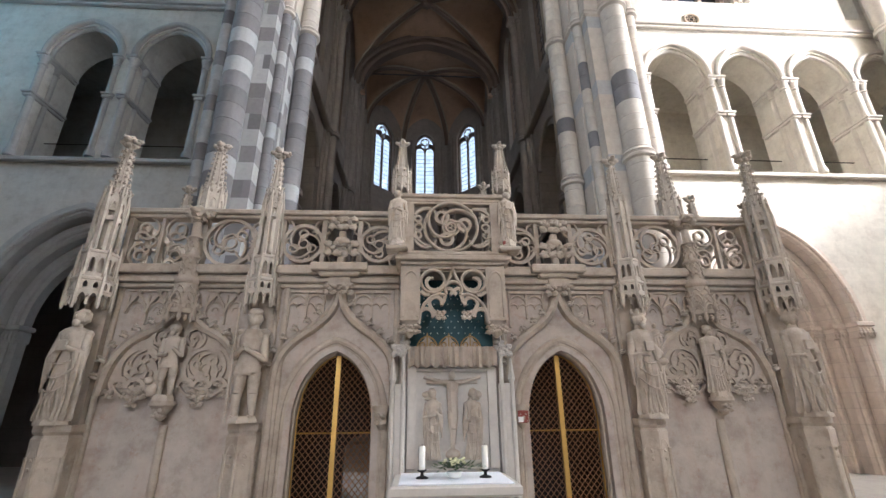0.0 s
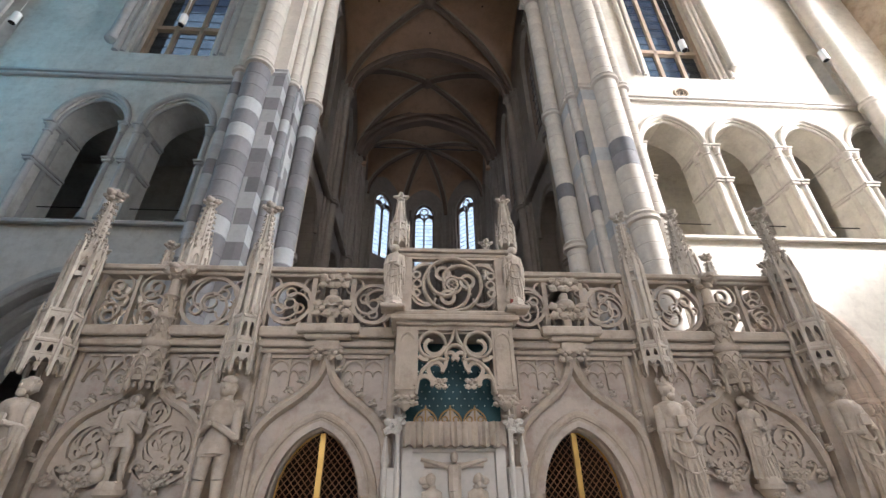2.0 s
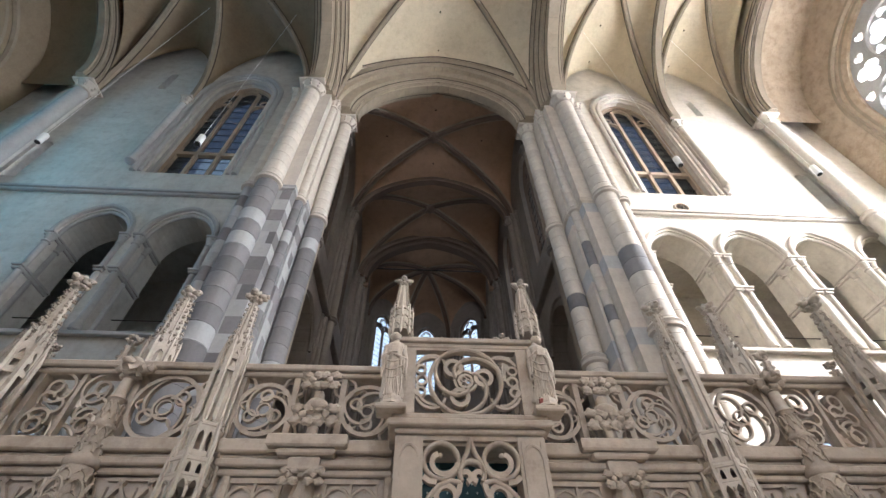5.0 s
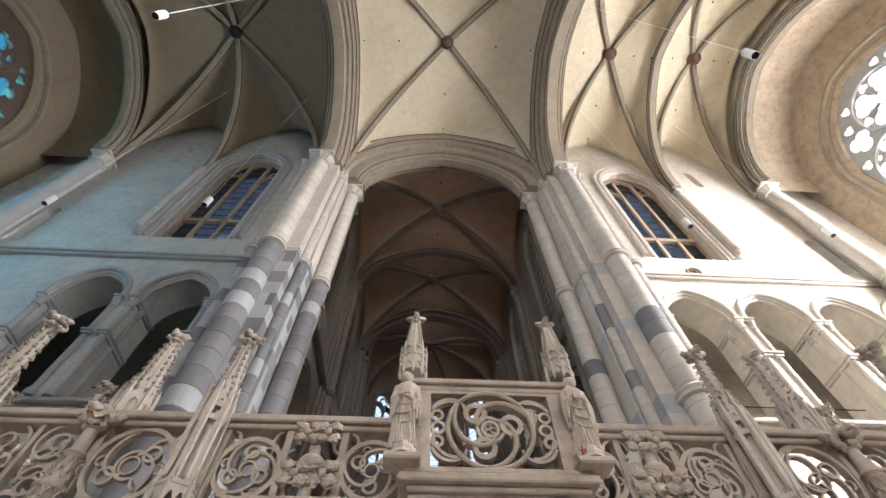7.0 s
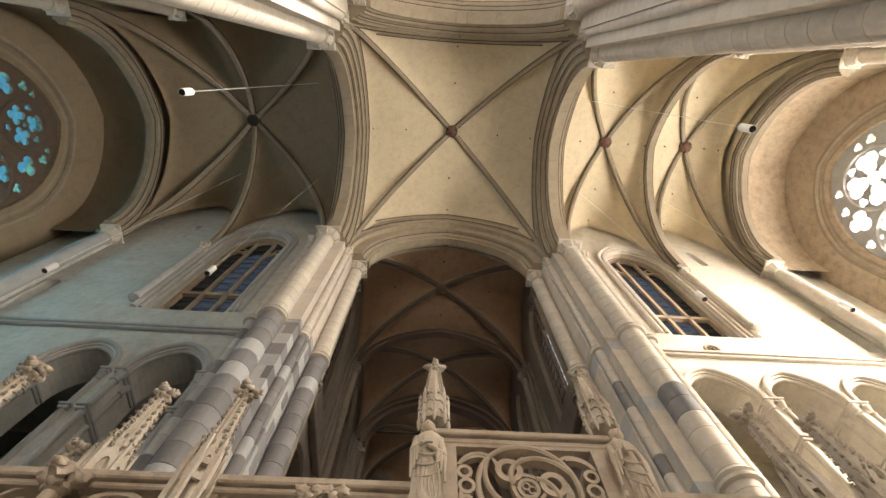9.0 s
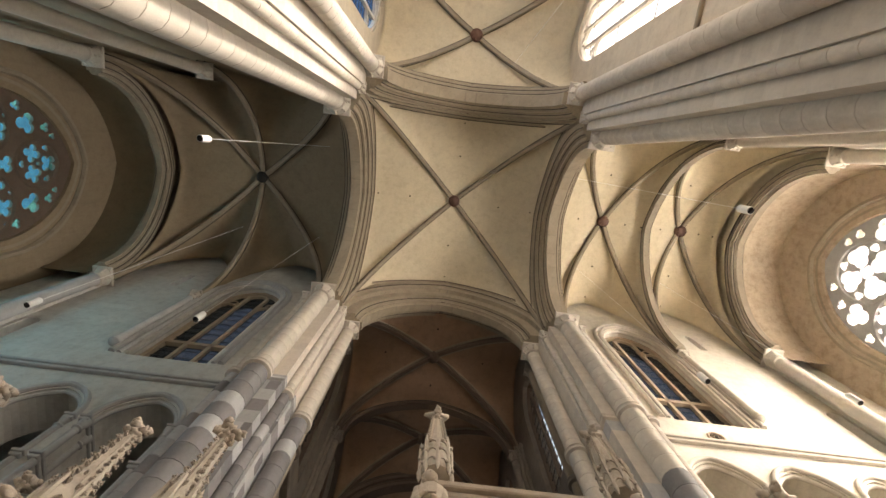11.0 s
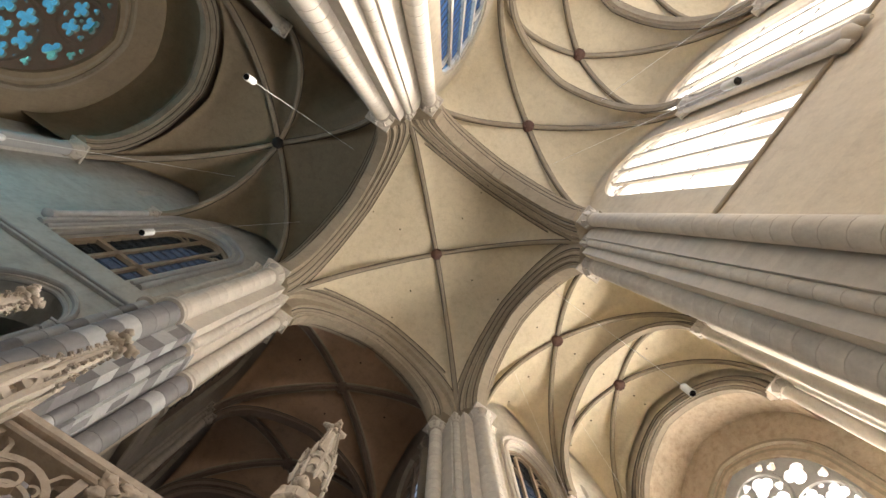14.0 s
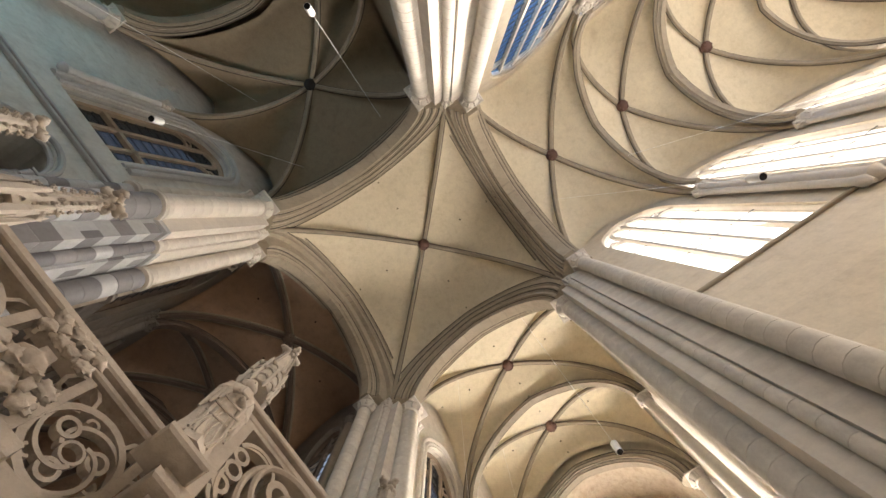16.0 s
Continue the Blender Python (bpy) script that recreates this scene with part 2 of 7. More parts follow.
def lathe(bm, profile, cx=0.0, cy=0.0, n=16, turn=0.0, sq=1.0):
    loft(bm, [[(cx + r * math.cos(turn + 2 * math.pi * i / n), cy + sq * r * math.sin(turn + 2 * math.pi * i / n), z) for i in range(n)] for r, z in profile])


def sweep(bm, pts, section, b=None, closed=False):
    """Sweeps a closed section of (outward, sideways) offsets along points; b is the fixed sideways direction of a plane curve."""
    pts = [Vector(p) for p in pts]
    n = len(pts)
    rings, side = [], b and Vector(b).normalized()
    prev = None
    for i, p in enumerate(pts):
        a, c = pts[(i - 1) % n if closed else max(i - 1, 0)], pts[(i + 1) % n if closed else min(i + 1, n - 1)]
        t = (c - a).normalized()
        if side is None:
            ref = prev or (Vector((0, 0, 1)) if abs(t.z) < 0.9 else Vector((1, 0, 0)))
            s = (ref - t * ref.dot(t)).normalized()
            prev = s
        else:
            s = side
        o = t.cross(s).normalized()
        rings.append([tuple(p + o * u + s * v) for u, v in section])
    if closed:
        rings.append(rings[0])
    loft(bm, rings, True, not closed)


def tube(bm, pts, r, n=6, b=None, closed=False):
    sweep(bm, pts, [(r * math.cos(2 * math.pi * i / n), r * math.sin(2 * math.pi * i / n)) for i in range(n)], b, closed)


def bar(bm, p, q, r=0.01, n=4):
    tube(bm, [p, q], r, n)


def arcz(d, k=1.25):
    d = min(1.0, abs(d))
    return math.sqrt(max(0.0, k * k - (d + k - 1) ** 2)) / math.sqrt(k * k - (k - 1) ** 2)


def arch_points(p0, p1, spring, rise, k=1.25, n=12):
    """A pointed arch over the plan line p0-p1."""
    amax = math.acos((k - 1) / k)
    half = []
    for i in range(n + 1):
        a = amax * i / n
        half.append((k * math.cos(a) - (k - 1), math.sin(a) / math.sin(amax)))
    line = [(-s, h) for s, h in half] + [(s, h) for s, h in half[-2::-1]]
    c, h2 = (Vector(p0) + Vector(p1)) / 2, (Vector(p1) - Vector(p0)) / 2
    return [Vector((c.x + h2.x * s, c.y + h2.y * s, spring + rise * h)) for s, h in line]


def wall(bm, p0, p1, z0, z1, thick, holes=(), k=1.25, top=None, n=10, cut=()):
    """An upright wall from p0 to p1 (plan), thick to the left of that way, with pointed holes (middle, half width, sill, spring, apex)
    measured along it from p0. cut: arches (middle, half width, spring, apex) open to the wall's foot."""
    p0, p1 = Vector((*p0, 0)), Vector((*p1, 0))
    d = (p1 - p0)
    length = d.length
    d /= length
    nrm = Vector((-d.y, d.x, 0))
    outline = [(0, z0)]
    for c, w, spring, apex in sorted(cut):
        outline += [(c - w, z0)] + [(c + v.x, v.z) for v in arch_points((-w, 0), (w, 0), max(spring, z0 + 0.001), apex - spring, k, n)] + [(c + w, z0)]
    outline += [(length, z0)] + (list(top) if top else [(length, z1), (0, z1)])
    loops = [outline]
    for c, w, sill, spring, apex in holes:
        pts = [(c + v.x, v.z) for v in arch_points((-w, 0), (w, 0), spring, apex - spring, k, n)]
        loops.append([(c - w, sill)] + pts + [(c + w, sill)] if sill < spring else pts)
    edges = []
    for lp in loops:
        vs = [bm.verts.new(p0 + d * s + Vector((0, 0, z))) for s, z in lp]
        edges += [bm.edges.new((vs[i], vs[(i + 1) % len(vs)])) for i in range(len(vs))]
    made = bmesh.ops.triangle_fill(bm, edges=edges, use_beauty=True, use_dissolve=False, normal=-nrm)
    faces = [f for f in made["geom"] if isinstance(f, bmesh.types.BMFace)]
    ext = bmesh.ops.extrude_face_region(bm, geom=faces)
    bmesh.ops.translate(bm, vec=nrm * thick, verts=[v for v in ext["geom"] if isinstance(v, bmesh.types.BMVert)])


def circle_pts(c, u, v, r, n=24, a0=0.0, a1=2 * math.pi):
    c, u, v = Vector(c), Vector(u), Vector(v)
    full = abs(a1 - a0 - 2 * math.pi) < 1e-6
    m = n if full else n + 1
    return [c + u * (r * math.cos(a0 + (a1 - a0) * i / n)) + v * (r * math.sin(a0 + (a1 - a0) * i / n)) for i in range(m)]


RIB_SECTION = [(-0.16, -0.10), (-0.16, 0.10), (-0.06, 0.17), (0.10, 0.17), (0.10, -0.17), (-0.06, -0.17)]


def rib_path(boss, corner, spring, n=12, k=1.15):
    boss, corner = Vector(boss), Vector(corner)
    amax = math.acos((k - 1) / k)
    pts = []
    for i in range(n + 1):
        a = amax * i / n
        d, h = k * math.cos(a) - (k - 1), math.sin(a) / math.sin(amax)
        pts.append(Vector((boss.x + (corner.x - boss.x) * d, boss.y + (corner.y - boss.y) * d, spring + (boss.z - spring) * h)))
    return pts


def vault(name, boss, corners, spring, rises, mat, rib_mat, label, ribs=None, boss_mat=None, rib_scale=1.0, k=1.15, n=14):
    """A rib vault: triangular cells between the boss and each pair of corners, rises[i] the height of the wall arch from corner i to i + 1."""
    bm = bmesh.new()
    bx, by, bz = boss
    m = len(corners)
    for i in range(m):
        if rises[i] is None:
            continue
        a, b = corners[i], corners[(i + 1) % m]
        rows = []
        for j in range(n + 1):
            ang = math.acos((k - 1) / k) * (1 - j / n)
            d = k * math.cos(ang) - (k - 1)
            h = math.sin(ang) / math.sin(math.acos((k - 1) / k))
            row = []
            for q in range(n + 1):
                w = -1 + 2 * q / n
                ex, ey = (a[0] * (1 - w) + b[0] * (1 + w)) / 2, (a[1] * (1 - w) + b[1] * (1 + w)) / 2
                row.append((bx + (ex - bx) * d, by + (ey - by) * d, spring + (bz - spring) * h + (rises[i]) * d * arcz(w) * (1 - 0.0 * h) * (1 - h * 0.9)))
            rows.append(row)
        loft(bm, rows, False, False)
    bmesh.ops.remove_doubles(bm, verts=bm.verts, dist=0.002)
    setting(name, bm, mat, label, "vault", True)
    for i, c in enumerate(corners):
        if ribs is not None and i not in ribs:
            continue
        bm = bmesh.new()
        if mat == VAULT_CH:
            pts = rib_path((bx, by, bz), (*c, 0), spring, 14, k)
            side = Vector((c[1] - by, bx - c[0], 0)).normalized()
            for s in (-1, 1):
                tube(bm, [p + side * (s * 0.2) - Vector((0, 0, 0.03)) for p in pts], 0.055, 6, side)
            setting("rib_roll", bm, RIB, "pale roll beside a dark vault rib", "vault rib", True)
            bm = bmesh.new()
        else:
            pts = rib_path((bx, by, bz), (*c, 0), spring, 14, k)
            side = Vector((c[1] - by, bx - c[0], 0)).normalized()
            # thin dark tubes paint the shade along both sides of the rib
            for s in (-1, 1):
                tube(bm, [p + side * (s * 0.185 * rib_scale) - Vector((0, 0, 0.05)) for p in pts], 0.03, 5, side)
            setting("rib_shade_line", bm, GROOVE_SHADE, "dark line painting the shade beside a vault rib", "vault rib")
            bm = bmesh.new()
        pts = rib_path((bx, by, bz), (*c, 0), spring, 14, k)
        side = Vector((c[1] - by, bx - c[0], 0))
        sweep(bm, pts, [(u * rib_scale * s - 0.05, v * rib_scale) for u, v in RIB_SECTION for s in (1,)], side)
        setting("rib", bm, rib_mat, "moulded stone rib of a vault", "vault rib", True)
    bm = bmesh.new()
    lathe(bm, [(0.08, bz - 0.42), (0.26, bz - 0.36), (0.36, bz - 0.24), (0.30, bz - 0.14), (0.36, bz - 0.05), (0.2, bz + 0.1)], bx, by, 12)
    for q in range(8):
        a = q * math.pi / 4
        lathe(bm, [(0.02, bz - 0.40), (0.09, bz - 0.33), (0.02, bz - 0.22)], bx + 0.25 * math.cos(a), by + 0.25 * math.sin(a), 6)
    tagged(part("boss", bm, boss_mat or rib_mat, None, "carved leafy boss where vault ribs meet", "structure", True), category="boss")


def arch_band(name, p0, p1, spring, rise, orders, mat, label, k=1.25):
    """Stepped orders of an arch: (outward from the first curve, half width sideways, thickness)."""
    d = (Vector((*p1, 0)) - Vector((*p0, 0))).normalized()
    bm = bmesh.new()
    for off, half, thick in orders:
        q0, q1 = Vector((*p0, 0)) - d * off, Vector((*p1, 0)) + d * off
        pts = arch_points(q0, q1, spring, rise + off, k, 16)
        sweep(bm, pts, [(-thick, -half), (-thick, half), (0, half), (0, -half)], Vector((-d.y, d.x, 0)))
        for s in (-1, 1):
            roll = [p + Vector((-d.y, d.x, 0)) * (s * half) for p in pts]
            tube(bm, roll, 0.085, 6, Vector((-d.y, d.x, 0)))
    out = setting(name, bm, mat, label, "arch", True)
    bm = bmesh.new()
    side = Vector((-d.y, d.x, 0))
    # thin dark tubes paint groove shade between the orders
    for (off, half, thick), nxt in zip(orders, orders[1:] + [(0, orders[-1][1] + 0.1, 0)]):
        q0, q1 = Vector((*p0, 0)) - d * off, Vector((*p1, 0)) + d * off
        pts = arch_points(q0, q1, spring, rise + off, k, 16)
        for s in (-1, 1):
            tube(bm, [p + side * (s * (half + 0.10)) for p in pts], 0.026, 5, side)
    part("hollow", bm, GROOVE_SHADE, out, "dark line painting the shade between arch mouldings")
    return out


# ---- floor ----
bm = bmesh.new()
box(bm, -24, 24, -30, 36, -0.3, 0.0)
floor = setting("floor", bm, FLOOR, "worn pale stone slab floor of the church", "floor")

# ---- crossing: vault, arches and piers ----
SPRING, CX, CY, CENTRE = 21.6, 5.0, 5.05, 6.2
corners = [(-CX, CENTRE - CY), (CX, CENTRE - CY), (CX, CENTRE + CY), (-CX, CENTRE + CY)]
vault("crossing_vault", (0, CENTRE, 29.5), corners, SPRING + 0.2, [6.0] * 4, VAULT, RIB, "cream plastered rib vault over the crossing", rib_scale=0.66, boss_mat=BOSS)
ORDERS = [(0.0, 0.26, 0.24), (0.26, 0.48, 0.26), (0.52, 0.66, 0.26)]
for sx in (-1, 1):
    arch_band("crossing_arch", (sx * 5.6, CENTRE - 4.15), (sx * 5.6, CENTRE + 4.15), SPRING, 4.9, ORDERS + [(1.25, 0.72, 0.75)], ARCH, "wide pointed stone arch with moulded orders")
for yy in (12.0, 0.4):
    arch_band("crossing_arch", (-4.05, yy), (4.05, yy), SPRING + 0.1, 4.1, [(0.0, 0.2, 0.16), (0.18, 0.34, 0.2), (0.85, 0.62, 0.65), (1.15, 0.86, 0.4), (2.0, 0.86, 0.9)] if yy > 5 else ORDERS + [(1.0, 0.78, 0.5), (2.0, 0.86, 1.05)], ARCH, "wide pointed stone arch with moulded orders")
# upright walls between the crossing arches and the roof
for sx in (-1, 1):
    bm = bmesh.new()
    x = 5.5 if sx > 0 else -5.5
    p0, p1 = ((x, CENTRE - 4.9), (x, CENTRE + 4.9)) if sx < 0 else ((x, CENTRE + 4.9), (x, CENTRE - 4.9))
    wall(bm, p0, p1, SPRING, 30.4, 0.3, cut=[(4.9, 4.6, SPRING + 0.02, 27.0)])
    setting("wall_north" if sx < 0 else "wall_south", bm, VAULT, "plastered wall above a crossing arch", "wall")
for p0, p1, nm, mt in (((-4.9, 11.9), (4.9, 11.9), "wall_east", VAULT), ((4.9, 0.5), (-4.9, 0.5), "wall_west", VAULT)):
    bm = bmesh.new()
    wall(bm, p0, p1, SPRING, 30.4, 0.3, cut=[(4.9, 4.5, SPRING + 0.02, 26.3)])
    setting(nm, bm, mt, "plastered wall above a crossing arch", "wall")

DRUMS = {}


def drum(r, mat, h):
    key = (r, mat.name, h)
    if key not in DRUMS:
        bm = bmesh.new()
        e = 0.012
        lathe(bm, [(r - e, 0), (r, e), (r, h - e), (r - e, h)], n=14)
        DRUMS[key] = mesh_of("drum", bm, mat, True)
    return DRUMS[key]


SLABS = {}


def slab(poly, mat, h, key):
    key = (key, mat.name, h)
    if key not in SLABS:
        bm = bmesh.new()
        prism(bm, poly, 0, h)
        SLABS[key] = mesh_of("course", bm, mat)
    return SLABS[key]


def capital(x, y, z, r, parent, mat, leaves=8):
    bm = bmesh.new()
    lathe(bm, [(r * 1.04, z - 0.62), (r * 1.2, z - 0.58), (r * 1.04, z - 0.54), (r * 1.05, z - 0.40), (r * 1.5, z - 0.14), (r * 1.5, z - 0.12)], x, y, 16)
    box(bm, x - r * 1.55, x + r * 1.55, y - r * 1.55, y + r * 1.55, z - 0.12, z, 0.03)
    for i in range(leaves):
        a = 2 * math.pi * i / leaves
        for zz, rr in ((z - 0.22, 1.42), (z - 0.36, 1.18)):
            lathe(bm, [(0.01, zz - 0.08), (0.075, zz), (0.01, zz + 0.08)], x + rr * r * math.cos(a), y + rr * r * math.sin(a), 5)
    return part("capital", bm, mat, parent, "leaf capital", smooth=True)


def collar(x, y, z, r, parent, mat):
    bm = bmesh.new()
    lathe(bm, [(r, z - 0.16), (r + 0.09, z - 0.12), (r + 0.10, z - 0.05), (r + 0.03, z), (r + 0.09, z + 0.06), (r + 0.04, z + 0.14), (r, z + 0.16)], x, y, 16)
    return part("collar", bm, mat, parent, smooth=True)


def band_of_poly(poly, z, out, parent, mat):
    """A moulding that follows the outline of a pier at an even distance."""
    n = len(poly)
    area = sum(poly[q][0] * poly[(q + 1) % n][1] - poly[(q + 1) % n][0] * poly[q][1] for q in range(n))
    sg = 1 if area > 0 else -1

    def grown(d):
        res = []
        for q in range(n):
            a, b, c = Vector(poly[q - 1]), Vector(poly[q]), Vector(poly[(q + 1) % n])
            e, f = (b - a).normalized(), (c - b).normalized()
            res.append(b + (Vector((e.y, -e.x)) + Vector((f.y, -f.x))) * (sg * d))
        return res
    bm = bmesh.new()
    loft(bm, [[(p.x, p.y, z + dz) for p in grown(d)] for dz, d in ((-0.16, 0.0), (-0.12, out), (-0.05, out * 1.1), (0.0, out * 0.4), (0.06, out), (0.12, out * 0.6), (0.16, 0.0))])
    return part("string_course", bm, mat, parent)


def crossing_pier(sx, sy, banded, label):
    """A stepped pier with shafts in its angles, built of courses; sy = 1 east, -1 west."""
    def X(x):
        return sx * x

    def Yv(y):
        return CENTRE + sy * (y - CENTRE)
    pier = group_of("crossing_pier", label, "pier", "piers of the crossing", "structure")
    core_a = [(6.45, 10.78), (5.03, 10.78), (5.03, 11.42), (4.72, 11.42), (4.72, 12.75), (6.45, 12.75)]
    core_a = [(X(x), Yv(y)) for x, y in core_a]
    shafts = [(5.84, 10.62, 0.38), (4.92, 11.30, 0.16), (4.45, 12.22, 0.30), (6.5, 10.85, 0.2)]
    z, i = 0.0, 0
    h = 0.54
    while z < SPRING - 0.7:
        low = z < 13.9
        low = low and sy > 0
        if banded and low:
            dark = {0: i not in (22, 20, 14, 8, 7), 1: i % 5 != 2, 2: i not in (23, 14, 6), 3: i % 3 == 0}
            core = PIER_D if i % 5 == 3 else PIER_L
        else:
            dark = {0: low and i in (19, 20), 1: low and i in (17, 21, 22), 2: low and i in (19, 10), 3: False}
            core = PIER_L if low and i % 5 == 0 else PIER
        piece("course", slab(core_a, core, h, (sx, sy)), pose(0, 0, z), pier)
        for q, (x, y, r) in enumerate(shafts):
            sm = PIER_D if dark[q] else (PIER_L if banded and low else PIER)
            piece("drum", drum(r, sm, h), pose(X(x), Yv(y), z), pier)
        if banded and low and i % 2:
            # a long or short quoin that wraps the flat face and its return
            w = (0.34, 0.55, 0.20, 0.42)[i // 2 % 4]
            quoin = [(5.027, 10.777), (5.03 + w, 10.777), (5.03 + w, 11.0), (5.2, 11.0), (5.2, 11.25), (5.027, 11.25)]
            piece("quoin", slab([(X(x), Yv(y)) for x, y in quoin], PIER_D, h - 0.012, (sx, sy, w)), pose(0, 0, z + 0.006), pier)
            piece("quoin", slab([(X(x), Yv(y)) for x, y in [(4.717, 11.6), (4.9, 11.6), (4.9, 11.9), (4.717, 11.9)]], PIER_D, h - 0.012, (sx, sy, "inner")), pose(0, 0, z + 0.006), pier)
        z += h
        i += 1
    for zz in ((14.15,) if banded else (14.15, 8.45)) if sy > 0 else ():
        for x, y, r in shafts[:1] + shafts[2:3] if zz < 10 else shafts:
            collar(X(x), Yv(y), zz, r, pier, PIER)
        if zz > 10:
            band_of_poly(core_a, zz, 0.09, pier, PIER_L if banded else PIER)
    for x, y, r in shafts:
        capital(X(x), Yv(y), SPRING + 0.1, r, pier, PIER)
    bm = bmesh.new()
    prism(bm, core_a, z, SPRING + 0.9)
    part("impost", bm, PIER, pier)
    for x, y, r in shafts:
        bm = bmesh.new()
        lathe(bm, [(r + 0.22, 0), (r + 0.22, 0.35), (r + 0.16, 0.45), (r + 0.1, 0.5), (r + 0.12, 0.56), (r, 0.66)], X(x), Yv(y), 16)
        part("base", bm, PIER, pier, smooth=True)
    return pier


crossing_pier(-1, 1, True, "clustered stone pier with grey and white banded courses")
crossing_pier(1, 1, False, "clustered pale stone pier with a few grey courses")
crossing_pier(-1, -1, False, "clustered pale stone pier of the nave corner")
crossing_pier(1, -1, False, "clustered pale stone pier of the nave corner")


# ---- transepts ----
def pointed_window(name, c, axis, w, sill, spring, apex, depth_dir, lights, glass_mat, label, transom=None, heads=True, k=1.25, stone_mat=None, bars=0.55):
    """Tracery window in a wall: axis 'x' or 'y' is the way it spreads; c = (x, y) of its middle; depth_dir points outward."""
    stone_mat = stone_mat or TRACERY
    win = group_of(name, label, "window", "", "structure")
    u = Vector((1, 0, 0)) if axis == "x" else Vector((0, 1, 0))
    c0 = Vector((*c, 0))
    out = Vector(depth_dir)

    def P(s, z, o=0.0):
        return c0 + u * s + out * o + Vector((0, 0, z))

    def top_at(s):
        return spring + (apex - spring) * arcz(s / w, k)
    fr = bmesh.new()
    line = [P(-w, sill)] + [P(0, 0) + u * v.x + Vector((0, 0, v.z)) for v in arch_points((-w, 0), (w, 0), spring, apex - spring, k, 10)] + [P(w, sill)]
    sweep(fr, line, [(-0.13, -0.12), (-0.13, 0.12), (0.02, 0.12), (0.02, -0.12)], out)
    part("window_frame", fr, stone_mat, win)
    bm = bmesh.new()
    box_pts = [P(-w, sill - 0.02, -0.25), P(w, sill - 0.02, -0.25), P(w, sill - 0.12, 0.2), P(-w, sill - 0.12, 0.2)]
    loft(bm, [[tuple(p) for p in box_pts], [tuple(p - Vector((0, 0, 0.15))) for p in box_pts]])
    part("window_sill", bm, stone_mat, win)
    step = 2 * w / lights
    for i in range(1, lights):
        s = -w + step * i
        bm = bmesh.new()
        a, b = P(s, sill), P(s, top_at(s) - (0.5 if heads else 0))
        sweep(bm, [a, b], [(-0.07, -0.11), (0.07, -0.11), (0.03, 0.11), (-0.03, 0.11)], out)
        part("mullion", bm, stone_mat, win)
    if heads:
        bm = bmesh.new()
        for i in range(lights):
            s = -w + step * (i + 0.5)
            z0 = min(top_at(s - step / 2 * 0.95), top_at(s + step / 2 * 0.95)) - 0.75 if lights > 1 else spring
            z0 = max(z0, spring - 0.9)
            pts = [P(s, 0) + u * v.x + Vector((0, 0, v.z)) for v in arch_points((-step / 2, 0), (step / 2, 0), z0, step * 0.55, 1.2, 5)]
            sweep(bm, pts, [(-0.05, -0.08), (0.05, -0.08), (0.05, 0.08), (-0.05, 0.08)], out)
            if lights > 1 and top_at(s) - z0 - step * 0.55 > 0.35:
                tube(bm, circle_pts(P(s, z0 + step * 0.55 + 0.28), u, (0, 0, 1), 0.22, 12), 0.05, 4, out, True)
        part("tracery", bm, stone_mat, win)
    if transom:
        bm = bmesh.new()
        sweep(bm, [P(-w, transom), P(w, transom)], [(-0.1, -0.11), (0.1, -0.11), (0.1, 0.11), (-0.1, 0.11)], out)
        part("transom", bm, stone_mat, win)
    if bars:
        bm = bmesh.new()
        z = sill + bars
        while z < apex - 0.4:
            ww = w if z < spring else w * max(0.05, 1 - ((z - spring) / (apex - spring)) ** 1.6)
            bar(bm, P(-ww, z, 0.03), P(ww, z, 0.03), 0.022)
            z += bars
        part("saddle_bar", bm, IRON, win, kind="stuff")
    for i in range(lights):
        bm = bmesh.new()
        s0, s1 = -w + step * i, -w + step * (i + 1)
        pts = [P(s0, sill, 0.06)] + [P(s0 + (s1 - s0) * q / 6, top_at(s0 + (s1 - s0) * q / 6), 0.06) for q in range(7)] + [P(s1, sill, 0.06)]
        loft(bm, [[tuple(p) for p in pts], [tuple(p + out * 0.012) for p in pts]])
        ob = part("pane", bm, glass_mat, win)
        ob.visible_shadow = False
    return win


def hood(bm, c, half, spring, apex, y, r=0.07, down=0.0, k=1.25, axis=Vector((0, 1, 0))):
    pts = arch_points((c - half, y), (c + half, y), spring, apex - spring, k, 12)
    if down:
        pts = [pts[0] - Vector((0, 0, down))] + pts + [pts[-1] - Vector((0, 0, down))]
    tube(bm, pts, r, 8, Vector((0, 1, 0)))


